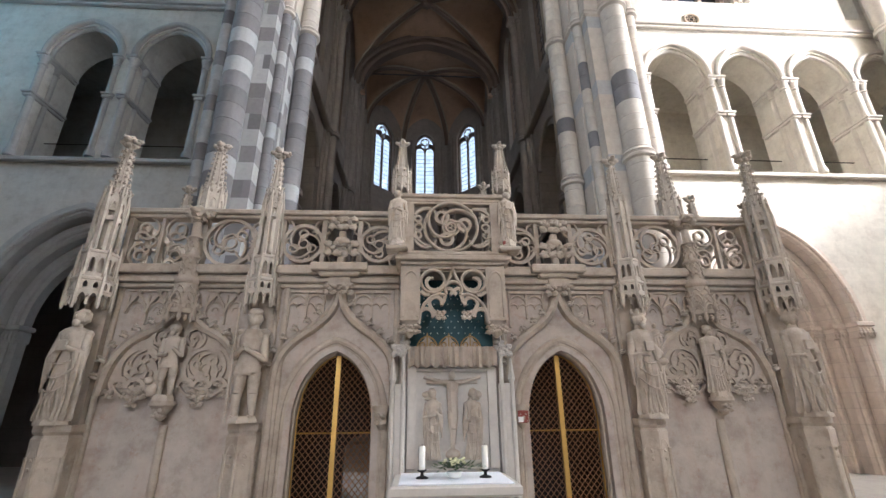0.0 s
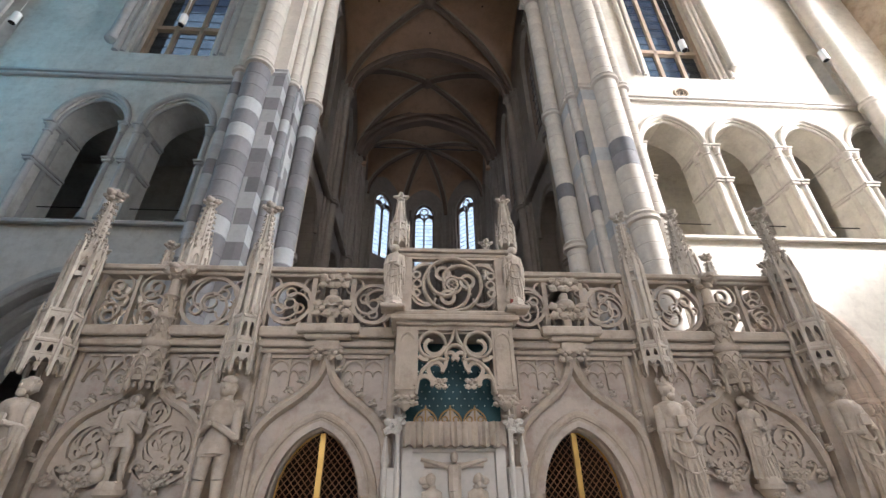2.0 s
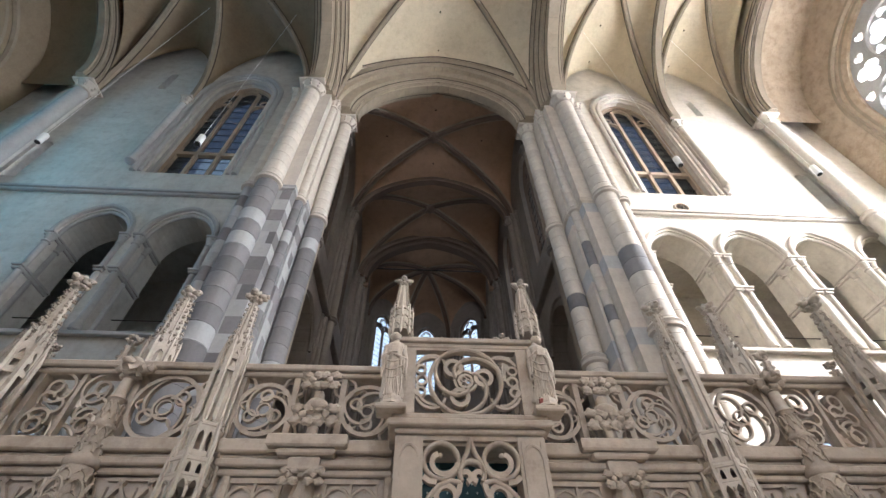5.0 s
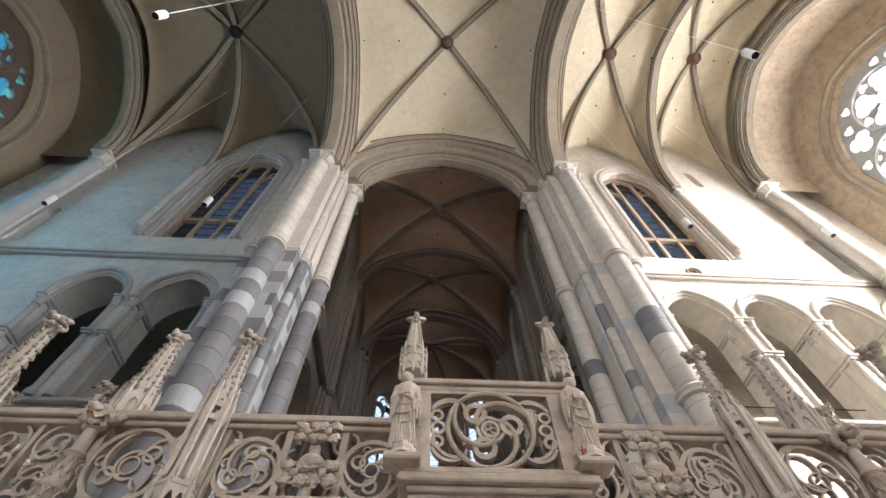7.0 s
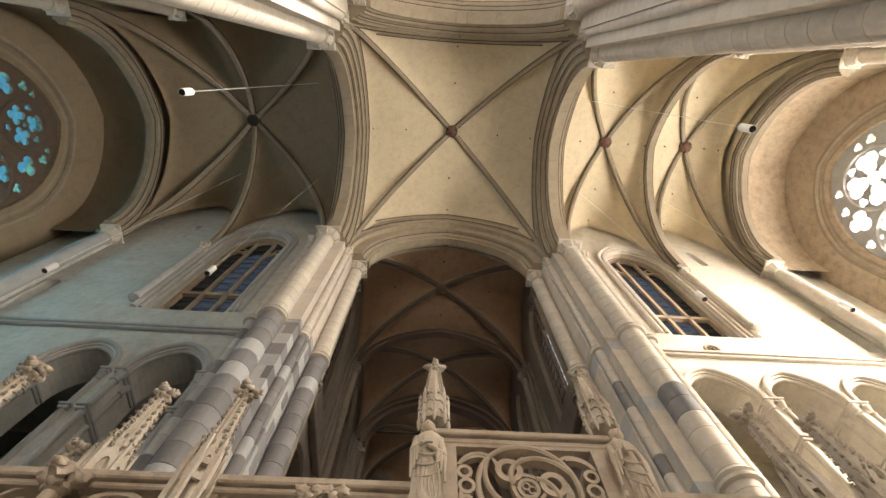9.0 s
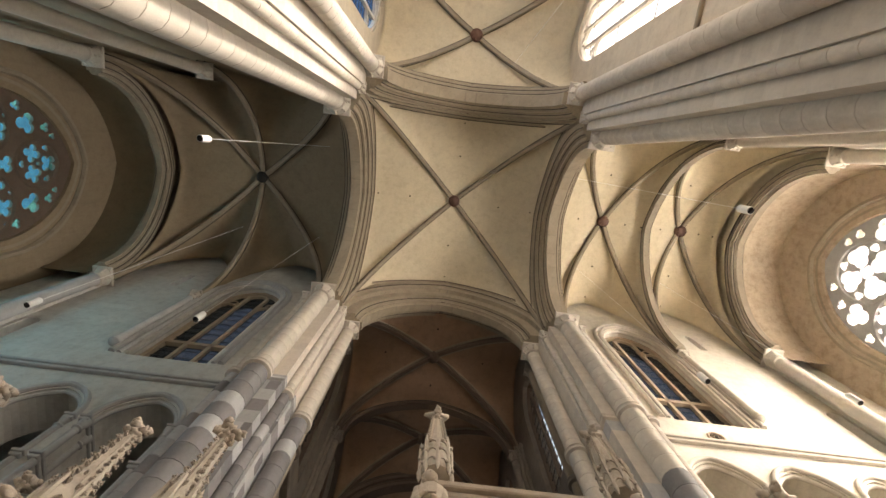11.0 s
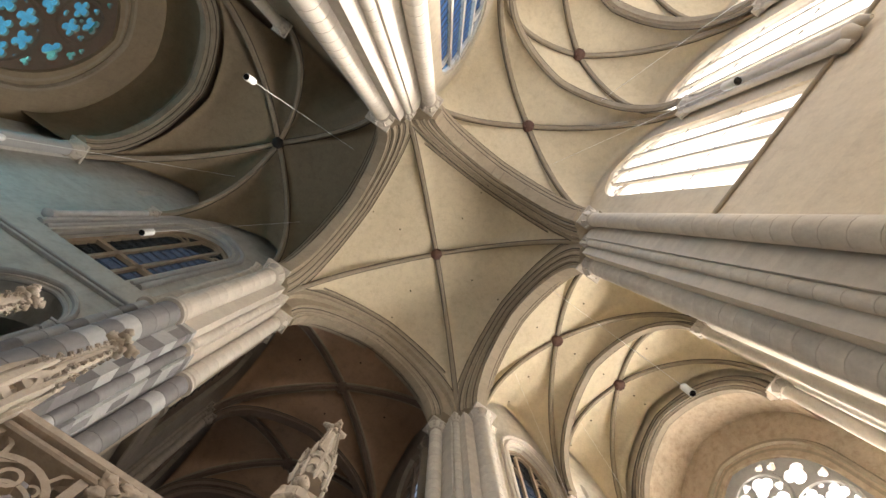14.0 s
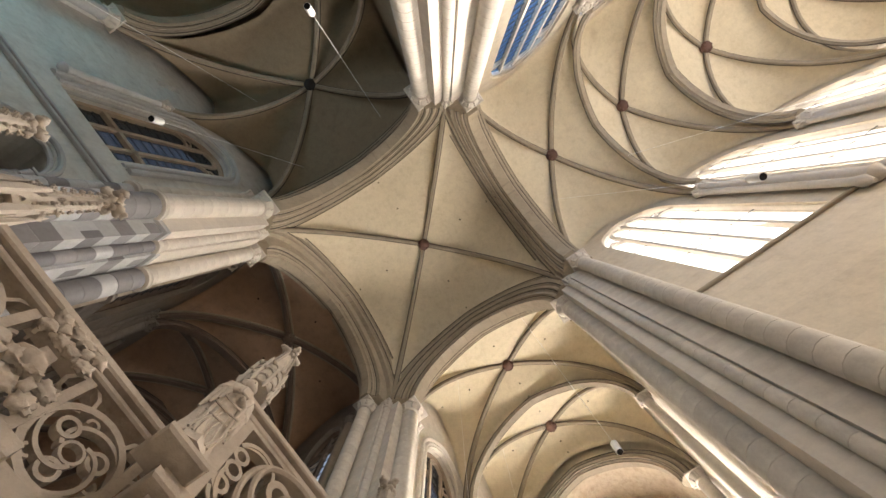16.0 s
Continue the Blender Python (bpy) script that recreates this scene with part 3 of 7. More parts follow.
EW = 11.5
for sx, mat, nm in ((-1, WALL_N, "wall_north_transept_east"), (1, WALL_S, "wall_south_transept_east")):
    openings = [8.4, 11.1] if sx < 0 else [8.25, 10.85, 13.45, 15.95]
    win_c = 9.65 if sx < 0 else 9.75
    holes = [(c, 1.08, 8.6, 12.2, 13.5) for c in openings]
    holes.append((win_c, 1.42, 15.75, 22.4, 24.4))
    holes += [(15.65, 0.3, 15.2, 17.35, 17.6), (13.6, 0.2, 22.8, 24.4, 24.6)]
    # the wall runs from the pier outward; its far face lies behind
    def along(c):
        return c - 5.6 if sx > 0 else 20.0 - c
    p0, p1 = ((5.6, EW), (20.0, EW)) if sx > 0 else ((-20.0, EW), (-5.6, EW))
    bm = bmesh.new()
    wall(bm, p0, p1, 0.0, 30.4, 1.3, [(along(c), w, a, b, d) for c, w, a, b, d in holes], cut=[(along(9.6), 2.45, 3.6, 7.0)])
    setting(nm, bm, mat, "plastered transept wall with gallery arches above", "wall")
    # gallery behind the openings
    bm = bmesh.new()
    far, near = 18.0, 6.6
    box(bm, sx * near, sx * far, 12.8, 17.0, 8.3, 8.58)
    box(bm, sx * near, sx * far, 16.4, 17.0, 8.6, 15.0)
    box(bm, sx * near, sx * far, 12.8, 17.0, 14.6, 15.0)
    box(bm, sx * (near - 0.3), sx * near, 12.8, 17.0, 8.6, 14.6)
    box(bm, sx * far, sx * (far + 0.3), 12.8, 17.0, 8.6, 14.6)
    setting("gallery", bm, mat, "shadowed vaulted gallery behind the arches", "gallery")
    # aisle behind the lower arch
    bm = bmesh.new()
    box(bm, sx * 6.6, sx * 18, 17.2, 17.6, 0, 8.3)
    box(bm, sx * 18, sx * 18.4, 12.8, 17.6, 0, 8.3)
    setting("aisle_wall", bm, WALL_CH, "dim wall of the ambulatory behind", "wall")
    # stepped arch to the aisle
    am = WARM_ARCH if sx > 0 else PIER_L
    for q, (hw, y0, apex) in enumerate(((2.42, EW - 0.04, 6.95), (2.05, EW + 0.32, 6.5), (1.70, EW + 0.68, 6.05))):
        bm = bmesh.new()
        pts = arch_points((sx * 9.6 - hw + 0.18, y0 + 0.2), (sx * 9.6 + hw - 0.18, y0 + 0.2), 3.8, apex - 3.8, 1.25, 14)
        pts = [Vector((pts[0].x, pts[0].y, 0))] + pts + [Vector((pts[-1].x, pts[-1].y, 0))]
        sweep(bm, pts, [(-0.19, -0.14), (-0.13, -0.21), (0.19, -0.21), (0.19, 0.21), (-0.13, 0.21), (-0.19, 0.14)], Vector((0, 1, 0)))
        tube(bm, [p + Vector((0, -0.2, 0)) for p in pts], 0.07, 8, Vector((0, 1, 0)))
        setting("aisle_arch", bm, am, "stepped order of a wide arch to the aisle", "arch", True)
        for s in (-1, 1):
            bm = bmesh.new()
            x = sx * 9.6 + s * (hw - 0.16)
            box(bm, x - 0.26, x + 0.26, y0 - 0.10, y0 + 0.44, 3.72, 3.86, 0.03)
            box(bm, x - 0.22, x + 0.22, y0 - 0.05, y0 + 0.40, 3.40, 3.72, 0.03)
            for i in range(5):
                lathe(bm, [(0.01, 3.44), (0.06, 3.55), (0.03, 3.68)], x - 0.2 + 0.1 * i, y0 - 0.06, 6)
            setting("impost", bm, am, "carved impost of an aisle arch", "capital")
    # mouldings
    bm = bmesh.new()
    for z0, d in ((14.3, 0.14), (14.42, 0.20), (8.38, 0.16)):
        box(bm, sx * 6.3, sx * 16.2, EW - d, EW + 0.002, z0, z0 + 0.11, 0.02)
    setting("trim", bm, PIER if sx > 0 else PIER_L, "moulded stone string courses along the wall", "string course")
    for c in openings:
        arc = group_of("gallery_arch", "round-moulded gallery arch with slender colonnettes and capitals", "arch", "gallery arches", "structure")
        bm = bmesh.new()
        hood(bm, sx * c, 1.16, 12.3, 13.66, EW - 0.03, 0.09)
        hood(bm, sx * c, 1.04, 12.25, 13.46, EW + 0.12, 0.07)
        part("moulding", bm, PIER_L if sx < 0 else PIER, arc, smooth=True)
        for s in (-1, 1):
            x = sx * c + s * 1.14
            for z0 in (12.18, 10.72):
                bm = bmesh.new()
                box(bm, x - 0.16, x + 0.16, EW - 0.16, EW + 1.25, z0, z0 + 0.08, 0.015)
                box(bm, x - 0.13, x + 0.13, EW - 0.12, EW + 1.22, z0 - 0.1, z0, 0.02)
                part("abacus", bm, PIER_L if sx < 0 else PIER, arc)
            for yy in (EW + 0.02, EW + 0.5):
                bm = bmesh.new()
                lathe(bm, [(0.15, 8.6), (0.15, 8.75), (0.10, 8.85), (0.10, 11.8), (0.14, 11.84), (0.10, 11.9), (0.17, 12.15)], x - s * 0.03, yy, 10)
                part("colonnette", bm, PIER_L if sx < 0 else PIER, arc, smooth=True)
        bm = bmesh.new()
        bar(bm, (sx * c - 0.9, EW + 0.7, 9.45), (sx * c + 0.9, EW + 0.7, 9.45), 0.02)
        part("tie_bar", bm, IRON, arc)
    # window with its stepped surround
    pointed_window("window_1" if sx < 0 else "window_2", (sx * win_c, EW + 0.55), "x", 1.40, 15.8, 22.4, 24.38, (0, 1, 0), 3,
                   GLASS_B, "tall traceried three-light window of bluish leaded glass", transom=17.9)
    bm = bmesh.new()
    for off, yy, r in ((0.46, EW - 0.02, 0.12), (0.20, EW + 0.0, 0.09), (0.03, EW + 0.2, 0.08)):
        pts = arch_points((sx * win_c - 1.42 - off, yy), (sx * win_c + 1.42 + off, yy), 22.4, 2.0 + off, 1.25, 12)
        pts = [Vector((pts[0].x, yy, 15.8))] + pts + [Vector((pts[-1].x, yy, 15.8))]
        tube(bm, pts, r, 8, Vector((0, 1, 0)))
    setting("window_moulding", bm, PIER if sx > 0 else PIER_L, "round stone moulding framing a tall window", "moulding", True)
    # wall shafts
    for x, zb, r, yy in ((11.75, 16.1, 0.17, EW - 0.12), (16.1, 0.0, 0.30, EW - 0.5)):
        sh = group_of("wall_shaft", "slender stone wall shaft carrying vault ribs", "shaft", "wall shafts", "structure")
        bm = bmesh.new()
        lathe(bm, [(0.05, zb), (r + 0.05, zb + 0.12), (r + 0.05, zb + 0.3), (r, zb + 0.4), (r, 21.1)], sx * x, yy, 14)
        part("shaft", bm, PIER if sx > 0 else PIER_L, sh, smooth=True)
        capital(sx * x, yy, SPRING, r, sh, PIER, 6)
        if zb == 0:
            collar(sx * x, yy, 14.2, r, sh, PIER)
            bm = bmesh.new()
            box(bm, sx * (x + 0.05), sx * (x + 0.9), yy + 0.05, EW + 0.01, 0, 21.5)
            part("pilaster", bm, mat, sh)
    # west wall of the transept
    bm = bmesh.new()
    p0, p1 = ((20.0, 0.9), (5.6, 0.9)) if sx > 0 else ((-5.6, 0.9), (-20.0, 0.9))
    wall(bm, p0, p1, 0, 30.4, 1.0, [])
    # north walls take the darkened plaster, shade put into its colour
    setting("wall_south_transept_west" if sx > 0 else "wall_north_transept_west", bm, mat if sx > 0 else VAULT_N_SHADED, "plain plastered transept wall", "wall")
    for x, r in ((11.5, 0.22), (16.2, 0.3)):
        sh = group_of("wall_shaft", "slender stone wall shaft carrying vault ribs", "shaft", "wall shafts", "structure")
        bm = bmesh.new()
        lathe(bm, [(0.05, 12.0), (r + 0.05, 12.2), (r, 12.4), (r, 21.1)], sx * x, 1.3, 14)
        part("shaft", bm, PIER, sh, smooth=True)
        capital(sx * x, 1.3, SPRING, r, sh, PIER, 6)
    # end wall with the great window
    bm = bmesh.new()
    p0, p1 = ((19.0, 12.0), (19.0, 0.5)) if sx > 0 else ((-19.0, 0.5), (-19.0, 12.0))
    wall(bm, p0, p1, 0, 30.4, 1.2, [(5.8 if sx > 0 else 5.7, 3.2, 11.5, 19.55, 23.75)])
    setting("wall_south" if sx > 0 else "wall_north", bm, BARREL if sx > 0 else VAULT_N_SHADED, "transept end wall round a great tracery window", "wall")
    yc = 6.2
    win = group_of("window_3" if sx > 0 else "window_4", "great transept window with rose tracery and leaded glass", "window", "", "structure")
    xx = sx * 19.3
    bm = bmesh.new()
    line = arch_points((xx, yc - 3.2), (xx, yc + 3.2), 19.55, 4.2, 1.25, 12)
    line = [Vector((xx, yc - 3.2, 11.5))] + line + [Vector((xx, yc + 3.2, 11.5))]
    for off in (0.0, 0.3, 0.6):
        pts = [Vector((p.x - sx * off * 0.6, yc + (p.y - yc) * (1 + off / 3.2), p.z + (off if p.z > 19.56 else 0))) for p in line]
        tube(bm, pts, 0.14, 6, Vector((1, 0, 0)))
    part("window_frame", bm, ARCH if sx > 0 else RIB, win)
    tr_mat = PIER_L if sx > 0 else RIB_CH
    uy, uz = Vector((0, 1, 0)), Vector((0, 0, 1))

    def foil(cy_, cz_, r, lobes=4, turn=0.785, n=40, waist=0.64 if sx > 0 else 0.50):
        """The outline of a foiled opening with round lobes."""
        out = []
        for q in range(n):
            a = q * 2 * math.pi / n
            rr_ = r * (waist + (1 - waist) * abs(math.cos(lobes * a / 2)) ** 0.7)
            out.append((cy_ + rr_ * math.cos(a + turn), cz_ + rr_ * math.sin(a + turn)))
        return out

    # wheels: (aside, height, radius, foils, their place, size, lobes, middle, fillers' place, size)
    if sx > 0:
        wheels = ((0, 20.75, 1.45, 4, 0.57, 0.385, 3, 0.22, 0.815, 0.165), (-1.6, 18.3, 1.42, 5, 0.62, 0.345, 4, 0.25, 0.88, 0.095), (1.6, 18.3, 1.42, 5, 0.62, 0.345, 4, 0.25, 0.88, 0.095))
        fillers = ((0, 18.95, 0.30), (0, 17.35, 0.38), (2.05, 20.5, 0.56), (-2.05, 20.5, 0.56), (2.84, 19.6, 0.24), (-2.84, 19.6, 0.24), (1.15, 22.1, 0.22), (-1.15, 22.1, 0.22), (2.9, 17.08, 0.21), (-2.9, 17.08, 0.21))
    else:
        wheels = ((0, 21.2, 1.05, 3, 0.50, 0.40, 4, 0.10, 0.78, 0.17), (-1.6, 18.5, 1.48, 6, 0.66, 0.30, 4, 0.29, 0.91, 0.065), (1.6, 18.5, 1.48, 6, 0.66, 0.30, 4, 0.29, 0.91, 0.065))
        fillers = ((0, 19.7, 0.38), (0, 17.2, 0.30), (1.75, 20.75, 0.48), (-1.75, 20.75, 0.48), (1.25, 22.0, 0.16), (-1.25, 22.0, 0.16), (2.95, 17.05, 0.18), (-2.95, 17.05, 0.18))
    lift = 0.75
    wheels = [(w_[0], w_[1] + lift, *w_[2:]) for w_ in wheels]
    fillers = [(a_, b_ + lift, c_) for a_, b_, c_ in fillers]
    # small foils along the rim wherever the wheels leave room
    for q in range(61):
        a_ = math.pi * q / 60
        rim = Vector((2.76 * math.cos(a_), 19.5 + 3.66 * math.sin(a_) * (0.90 + 0.10 * abs(math.sin(a_)))))
        if all((rim - Vector((w_[0], w_[1]))).length > w_[2] + 0.26 for w_ in wheels) and all((rim - Vector((f_[0], f_[1]))).length > f_[2] + 0.34 for f_ in fillers):
            fillers.append((rim.x, rim.y, 0.24))
    loops = [[(-3.2, 17.55)] + [(p.y - yc, p.z) for p in line[1:-1]] + [(3.2, 17.55)]]
    for cy_, cz_, rr, count, at, size, lobes, mid, at2, size2 in wheels:
        for q in range(count):
            a = q * 2 * math.pi / count + (0.3 if cy_ else math.pi / count if count == 4 else math.pi / 2)
            loops.append(foil(cy_ + at * rr * math.cos(a), cz_ + at * rr * math.sin(a), size * rr, lobes, a + (math.pi if lobes == 3 else 0.785)))
            a += math.pi / count
            loops.append(foil(cy_ + at2 * rr * math.cos(a), cz_ + at2 * rr * math.sin(a), size2 * rr, 3, a, 12))
        loops.append(foil(cy_, cz_, mid * rr, 4, 0.0 if count == 4 else 0.785))
    for cy_, cz_, rr in fillers:
        loops.append(foil(cy_, cz_, rr, 3, -1.57 if cz_ > 18.75 else 1.57, 18))
    bm = bmesh.new()
    edges = []
    for lp in loops:
        vs = [bm.verts.new((xx - sx * 0.14, yc + u, z)) for u, z in lp]
        edges += [bm.edges.new((vs[i], vs[(i + 1) % len(vs)])) for i in range(len(vs))]
    made = bmesh.ops.triangle_fill(bm, edges=edges, use_beauty=True, use_dissolve=False, normal=(-sx, 0, 0))
    ext = bmesh.ops.extrude_face_region(bm, geom=[f for f in made["geom"] if isinstance(f, bmesh.types.BMFace)])
    bmesh.ops.translate(bm, vec=(sx * 0.12, 0, 0), verts=[v for v in ext["geom"] if isinstance(v, bmesh.types.BMVert)])
    rose = part("rose", bm, tr_mat, win, "pierced stone tracery of quatrefoils")
    for cy_, cz_, rr, *rest in wheels:
        bm = bmesh.new()
        tube(bm, circle_pts(Vector((xx - sx * 0.14, yc + cy_, cz_)), uy, uz, rr, 32), 0.10, 6, Vector((1, 0, 0)), True)
        part("ring", bm, tr_mat, rose, smooth=True)
    for s in (-1.45, 0.0, 1.45):
        bm = bmesh.new()
        sweep(bm, [(xx, yc + s, 11.5), (xx, yc + s, 18.3)], [(-0.1, -0.12), (0.1, -0.12), (0.1, 0.12), (-0.1, 0.12)], Vector((1, 0, 0)))
        part("mullion", bm, tr_mat, win)
    bm = bmesh.new()
    loft(bm, [[tuple(p) for p in line], [(p.x + sx * 0.02, p.y, p.z) for p in line]])
    part("pane", bm, GLASS_W if sx > 0 else GLASS_R, win).visible_shadow = False
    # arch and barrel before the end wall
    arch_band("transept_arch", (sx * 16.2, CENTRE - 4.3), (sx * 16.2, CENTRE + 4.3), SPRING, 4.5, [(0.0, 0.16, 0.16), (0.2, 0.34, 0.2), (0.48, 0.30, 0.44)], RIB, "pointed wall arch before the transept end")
    bm = bmesh.new()
    pts = arch_points((0, CENTRE - 4.75), (0, CENTRE + 4.75), SPRING - 0.1, 5.1, 1.25, 14)
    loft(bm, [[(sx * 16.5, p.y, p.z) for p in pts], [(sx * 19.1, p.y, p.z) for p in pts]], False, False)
    setting("end_vault", bm, BARREL if sx > 0 else VAULT_N_SHADED, "pointed plaster barrel before the end window", "vault", True)
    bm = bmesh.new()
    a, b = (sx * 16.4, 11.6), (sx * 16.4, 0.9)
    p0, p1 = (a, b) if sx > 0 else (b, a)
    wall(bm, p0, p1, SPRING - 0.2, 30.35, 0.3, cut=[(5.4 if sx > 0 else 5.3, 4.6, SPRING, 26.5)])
    setting("end_arch_wall", bm, VAULT if sx > 0 else VAULT_N_SHADED, "plastered wall over the end arch", "wall")

# transept vaults
yA, yB = 0.92, 11.48
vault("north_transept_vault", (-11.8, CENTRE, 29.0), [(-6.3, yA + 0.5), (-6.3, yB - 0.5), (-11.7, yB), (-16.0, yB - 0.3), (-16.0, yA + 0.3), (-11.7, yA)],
      SPRING, [6.0, 6.3, 6.2, 6.0, 6.2, 6.3], VAULT_N_SHADED, RIB, "shadowed six-part rib vault over the transept", rib_scale=0.85, boss_mat=IRON)
for x0, x1, bx in ((6.3, 11.6, 9.3), (11.6, 16.0, 14.2)):
    vault("south_transept_vault", (bx, CENTRE, 28.9), [(x0, yA + 0.2), (x0, yB - 0.2), (x1, yB), (x1, yA)], SPRING, [6.2, 6.4, 6.2, 6.4], VAULT, RIB,
          "cream plastered rib vault over the transept", rib_scale=0.70, boss_mat=BOSS)
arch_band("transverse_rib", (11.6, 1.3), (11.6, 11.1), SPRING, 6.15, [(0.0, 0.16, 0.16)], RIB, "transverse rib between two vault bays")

# ---- nave ----
NX = 5.1
bays = [(0.0, -6.2, -3.45), (-6.2, -11.5, -8.6), (-11.5, -17.6, -14.6), (-17.6, -23.6, -20.6)]
for i, (ya, yb, yc) in enumerate(bays):
    vault("nave_vault", (0, yc, 29.2), [(-5.05, ya), (5.05, ya), (5.05, yb), (-5.05, yb)], SPRING, [6.4, 5.6, 6.4, 5.6], VAULT, RIB, "cream plastered rib vault over the nave", rib_scale=0.76, boss_mat=BOSS)
    if i < 3:
        heavy = i == 1
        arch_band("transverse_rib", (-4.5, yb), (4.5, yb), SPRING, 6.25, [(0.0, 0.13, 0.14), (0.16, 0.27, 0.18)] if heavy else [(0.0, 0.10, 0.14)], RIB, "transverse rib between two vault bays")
for sx in (-1, 1):
    p0, p1 = ((-NX, -24.0), (-NX, 0.2)) if sx < 0 else ((NX, 0.2), (NX, -24.0))
    bm = bmesh.new()
    holes = []
    for ya, yb, yc in bays:
        al = (0.2 - yc) if sx > 0 else (yc + 24.0)
        holes.append((al, 1.80, 14.14, 23.4, 26.2))
    wall(bm, p0, p1, 0, 30.4, 0.4, holes)
    setting("wall_nave_south" if sx > 0 else "wall_nave_north", bm, WALL_NAVE, "ochre limewashed nave wall below tall windows", "wall")
    for i, (ya, yb, yc) in enumerate(bays):
        pointed_window("window_%d" % (5 + i + 4 * (sx > 0)), (sx * (NX + 0.22), yc), "y", 1.80, 14.2, 23.4, 26.15, (sx, 0, 0), 4,
                       GLASS_W if sx > 0 else GLASS_N, "tall three-light clerestory window of the nave", stone_mat=PIER, bars=3.4 if sx > 0 else 0.6)
        if i < 3:
            sh = group_of("wall_shaft", "bundled stone wall shafts between nave windows", "shaft", "nave wall shafts", "structure")
            for dy, r in ((0, 0.22), (-0.38, 0.13), (0.38, 0.13)):
                bm = bmesh.new()
                lathe(bm, [(0.06, 13.4), (r + 0.06, 13.7), (r, 14.0), (r, 21.1)], sx * (NX - 0.25), yb + dy, 12)
                part("shaft", bm, PIER, sh, smooth=True)
                capital(sx * (NX - 0.25), yb + dy, SPRING, r, sh, PIER, 6)
    bm = bmesh.new()
    box(bm, sx * (NX - 0.12), sx * (NX + 0.002), -24, 0.0, 14.0, 14.12, 0.03)
    setting("trim", bm, RIB, "brownish sill course below the nave windows", "string course")
bm = bmesh.new()
wall(bm, (6, -24), (-6, -24), 0, 30.4, 1.0, [(6, 3.2, 6.0, 18.0, 22.0)])
setting("wall_west", bm, WALL_NAVE, "west wall of the nave with a great window", "wall")

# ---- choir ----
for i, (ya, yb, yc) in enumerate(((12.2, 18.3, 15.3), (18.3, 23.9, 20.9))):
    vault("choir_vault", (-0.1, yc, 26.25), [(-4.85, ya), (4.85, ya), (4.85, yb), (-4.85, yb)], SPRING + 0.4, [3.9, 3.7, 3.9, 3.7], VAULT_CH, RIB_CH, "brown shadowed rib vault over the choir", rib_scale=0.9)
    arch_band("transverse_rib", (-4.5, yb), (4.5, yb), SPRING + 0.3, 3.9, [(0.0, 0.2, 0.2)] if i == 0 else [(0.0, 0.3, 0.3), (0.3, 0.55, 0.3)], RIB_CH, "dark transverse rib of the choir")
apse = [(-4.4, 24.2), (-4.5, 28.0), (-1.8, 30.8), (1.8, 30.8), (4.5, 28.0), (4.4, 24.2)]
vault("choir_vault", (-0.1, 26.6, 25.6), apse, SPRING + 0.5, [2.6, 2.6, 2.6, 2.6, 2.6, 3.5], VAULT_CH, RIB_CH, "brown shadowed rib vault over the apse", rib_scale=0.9)
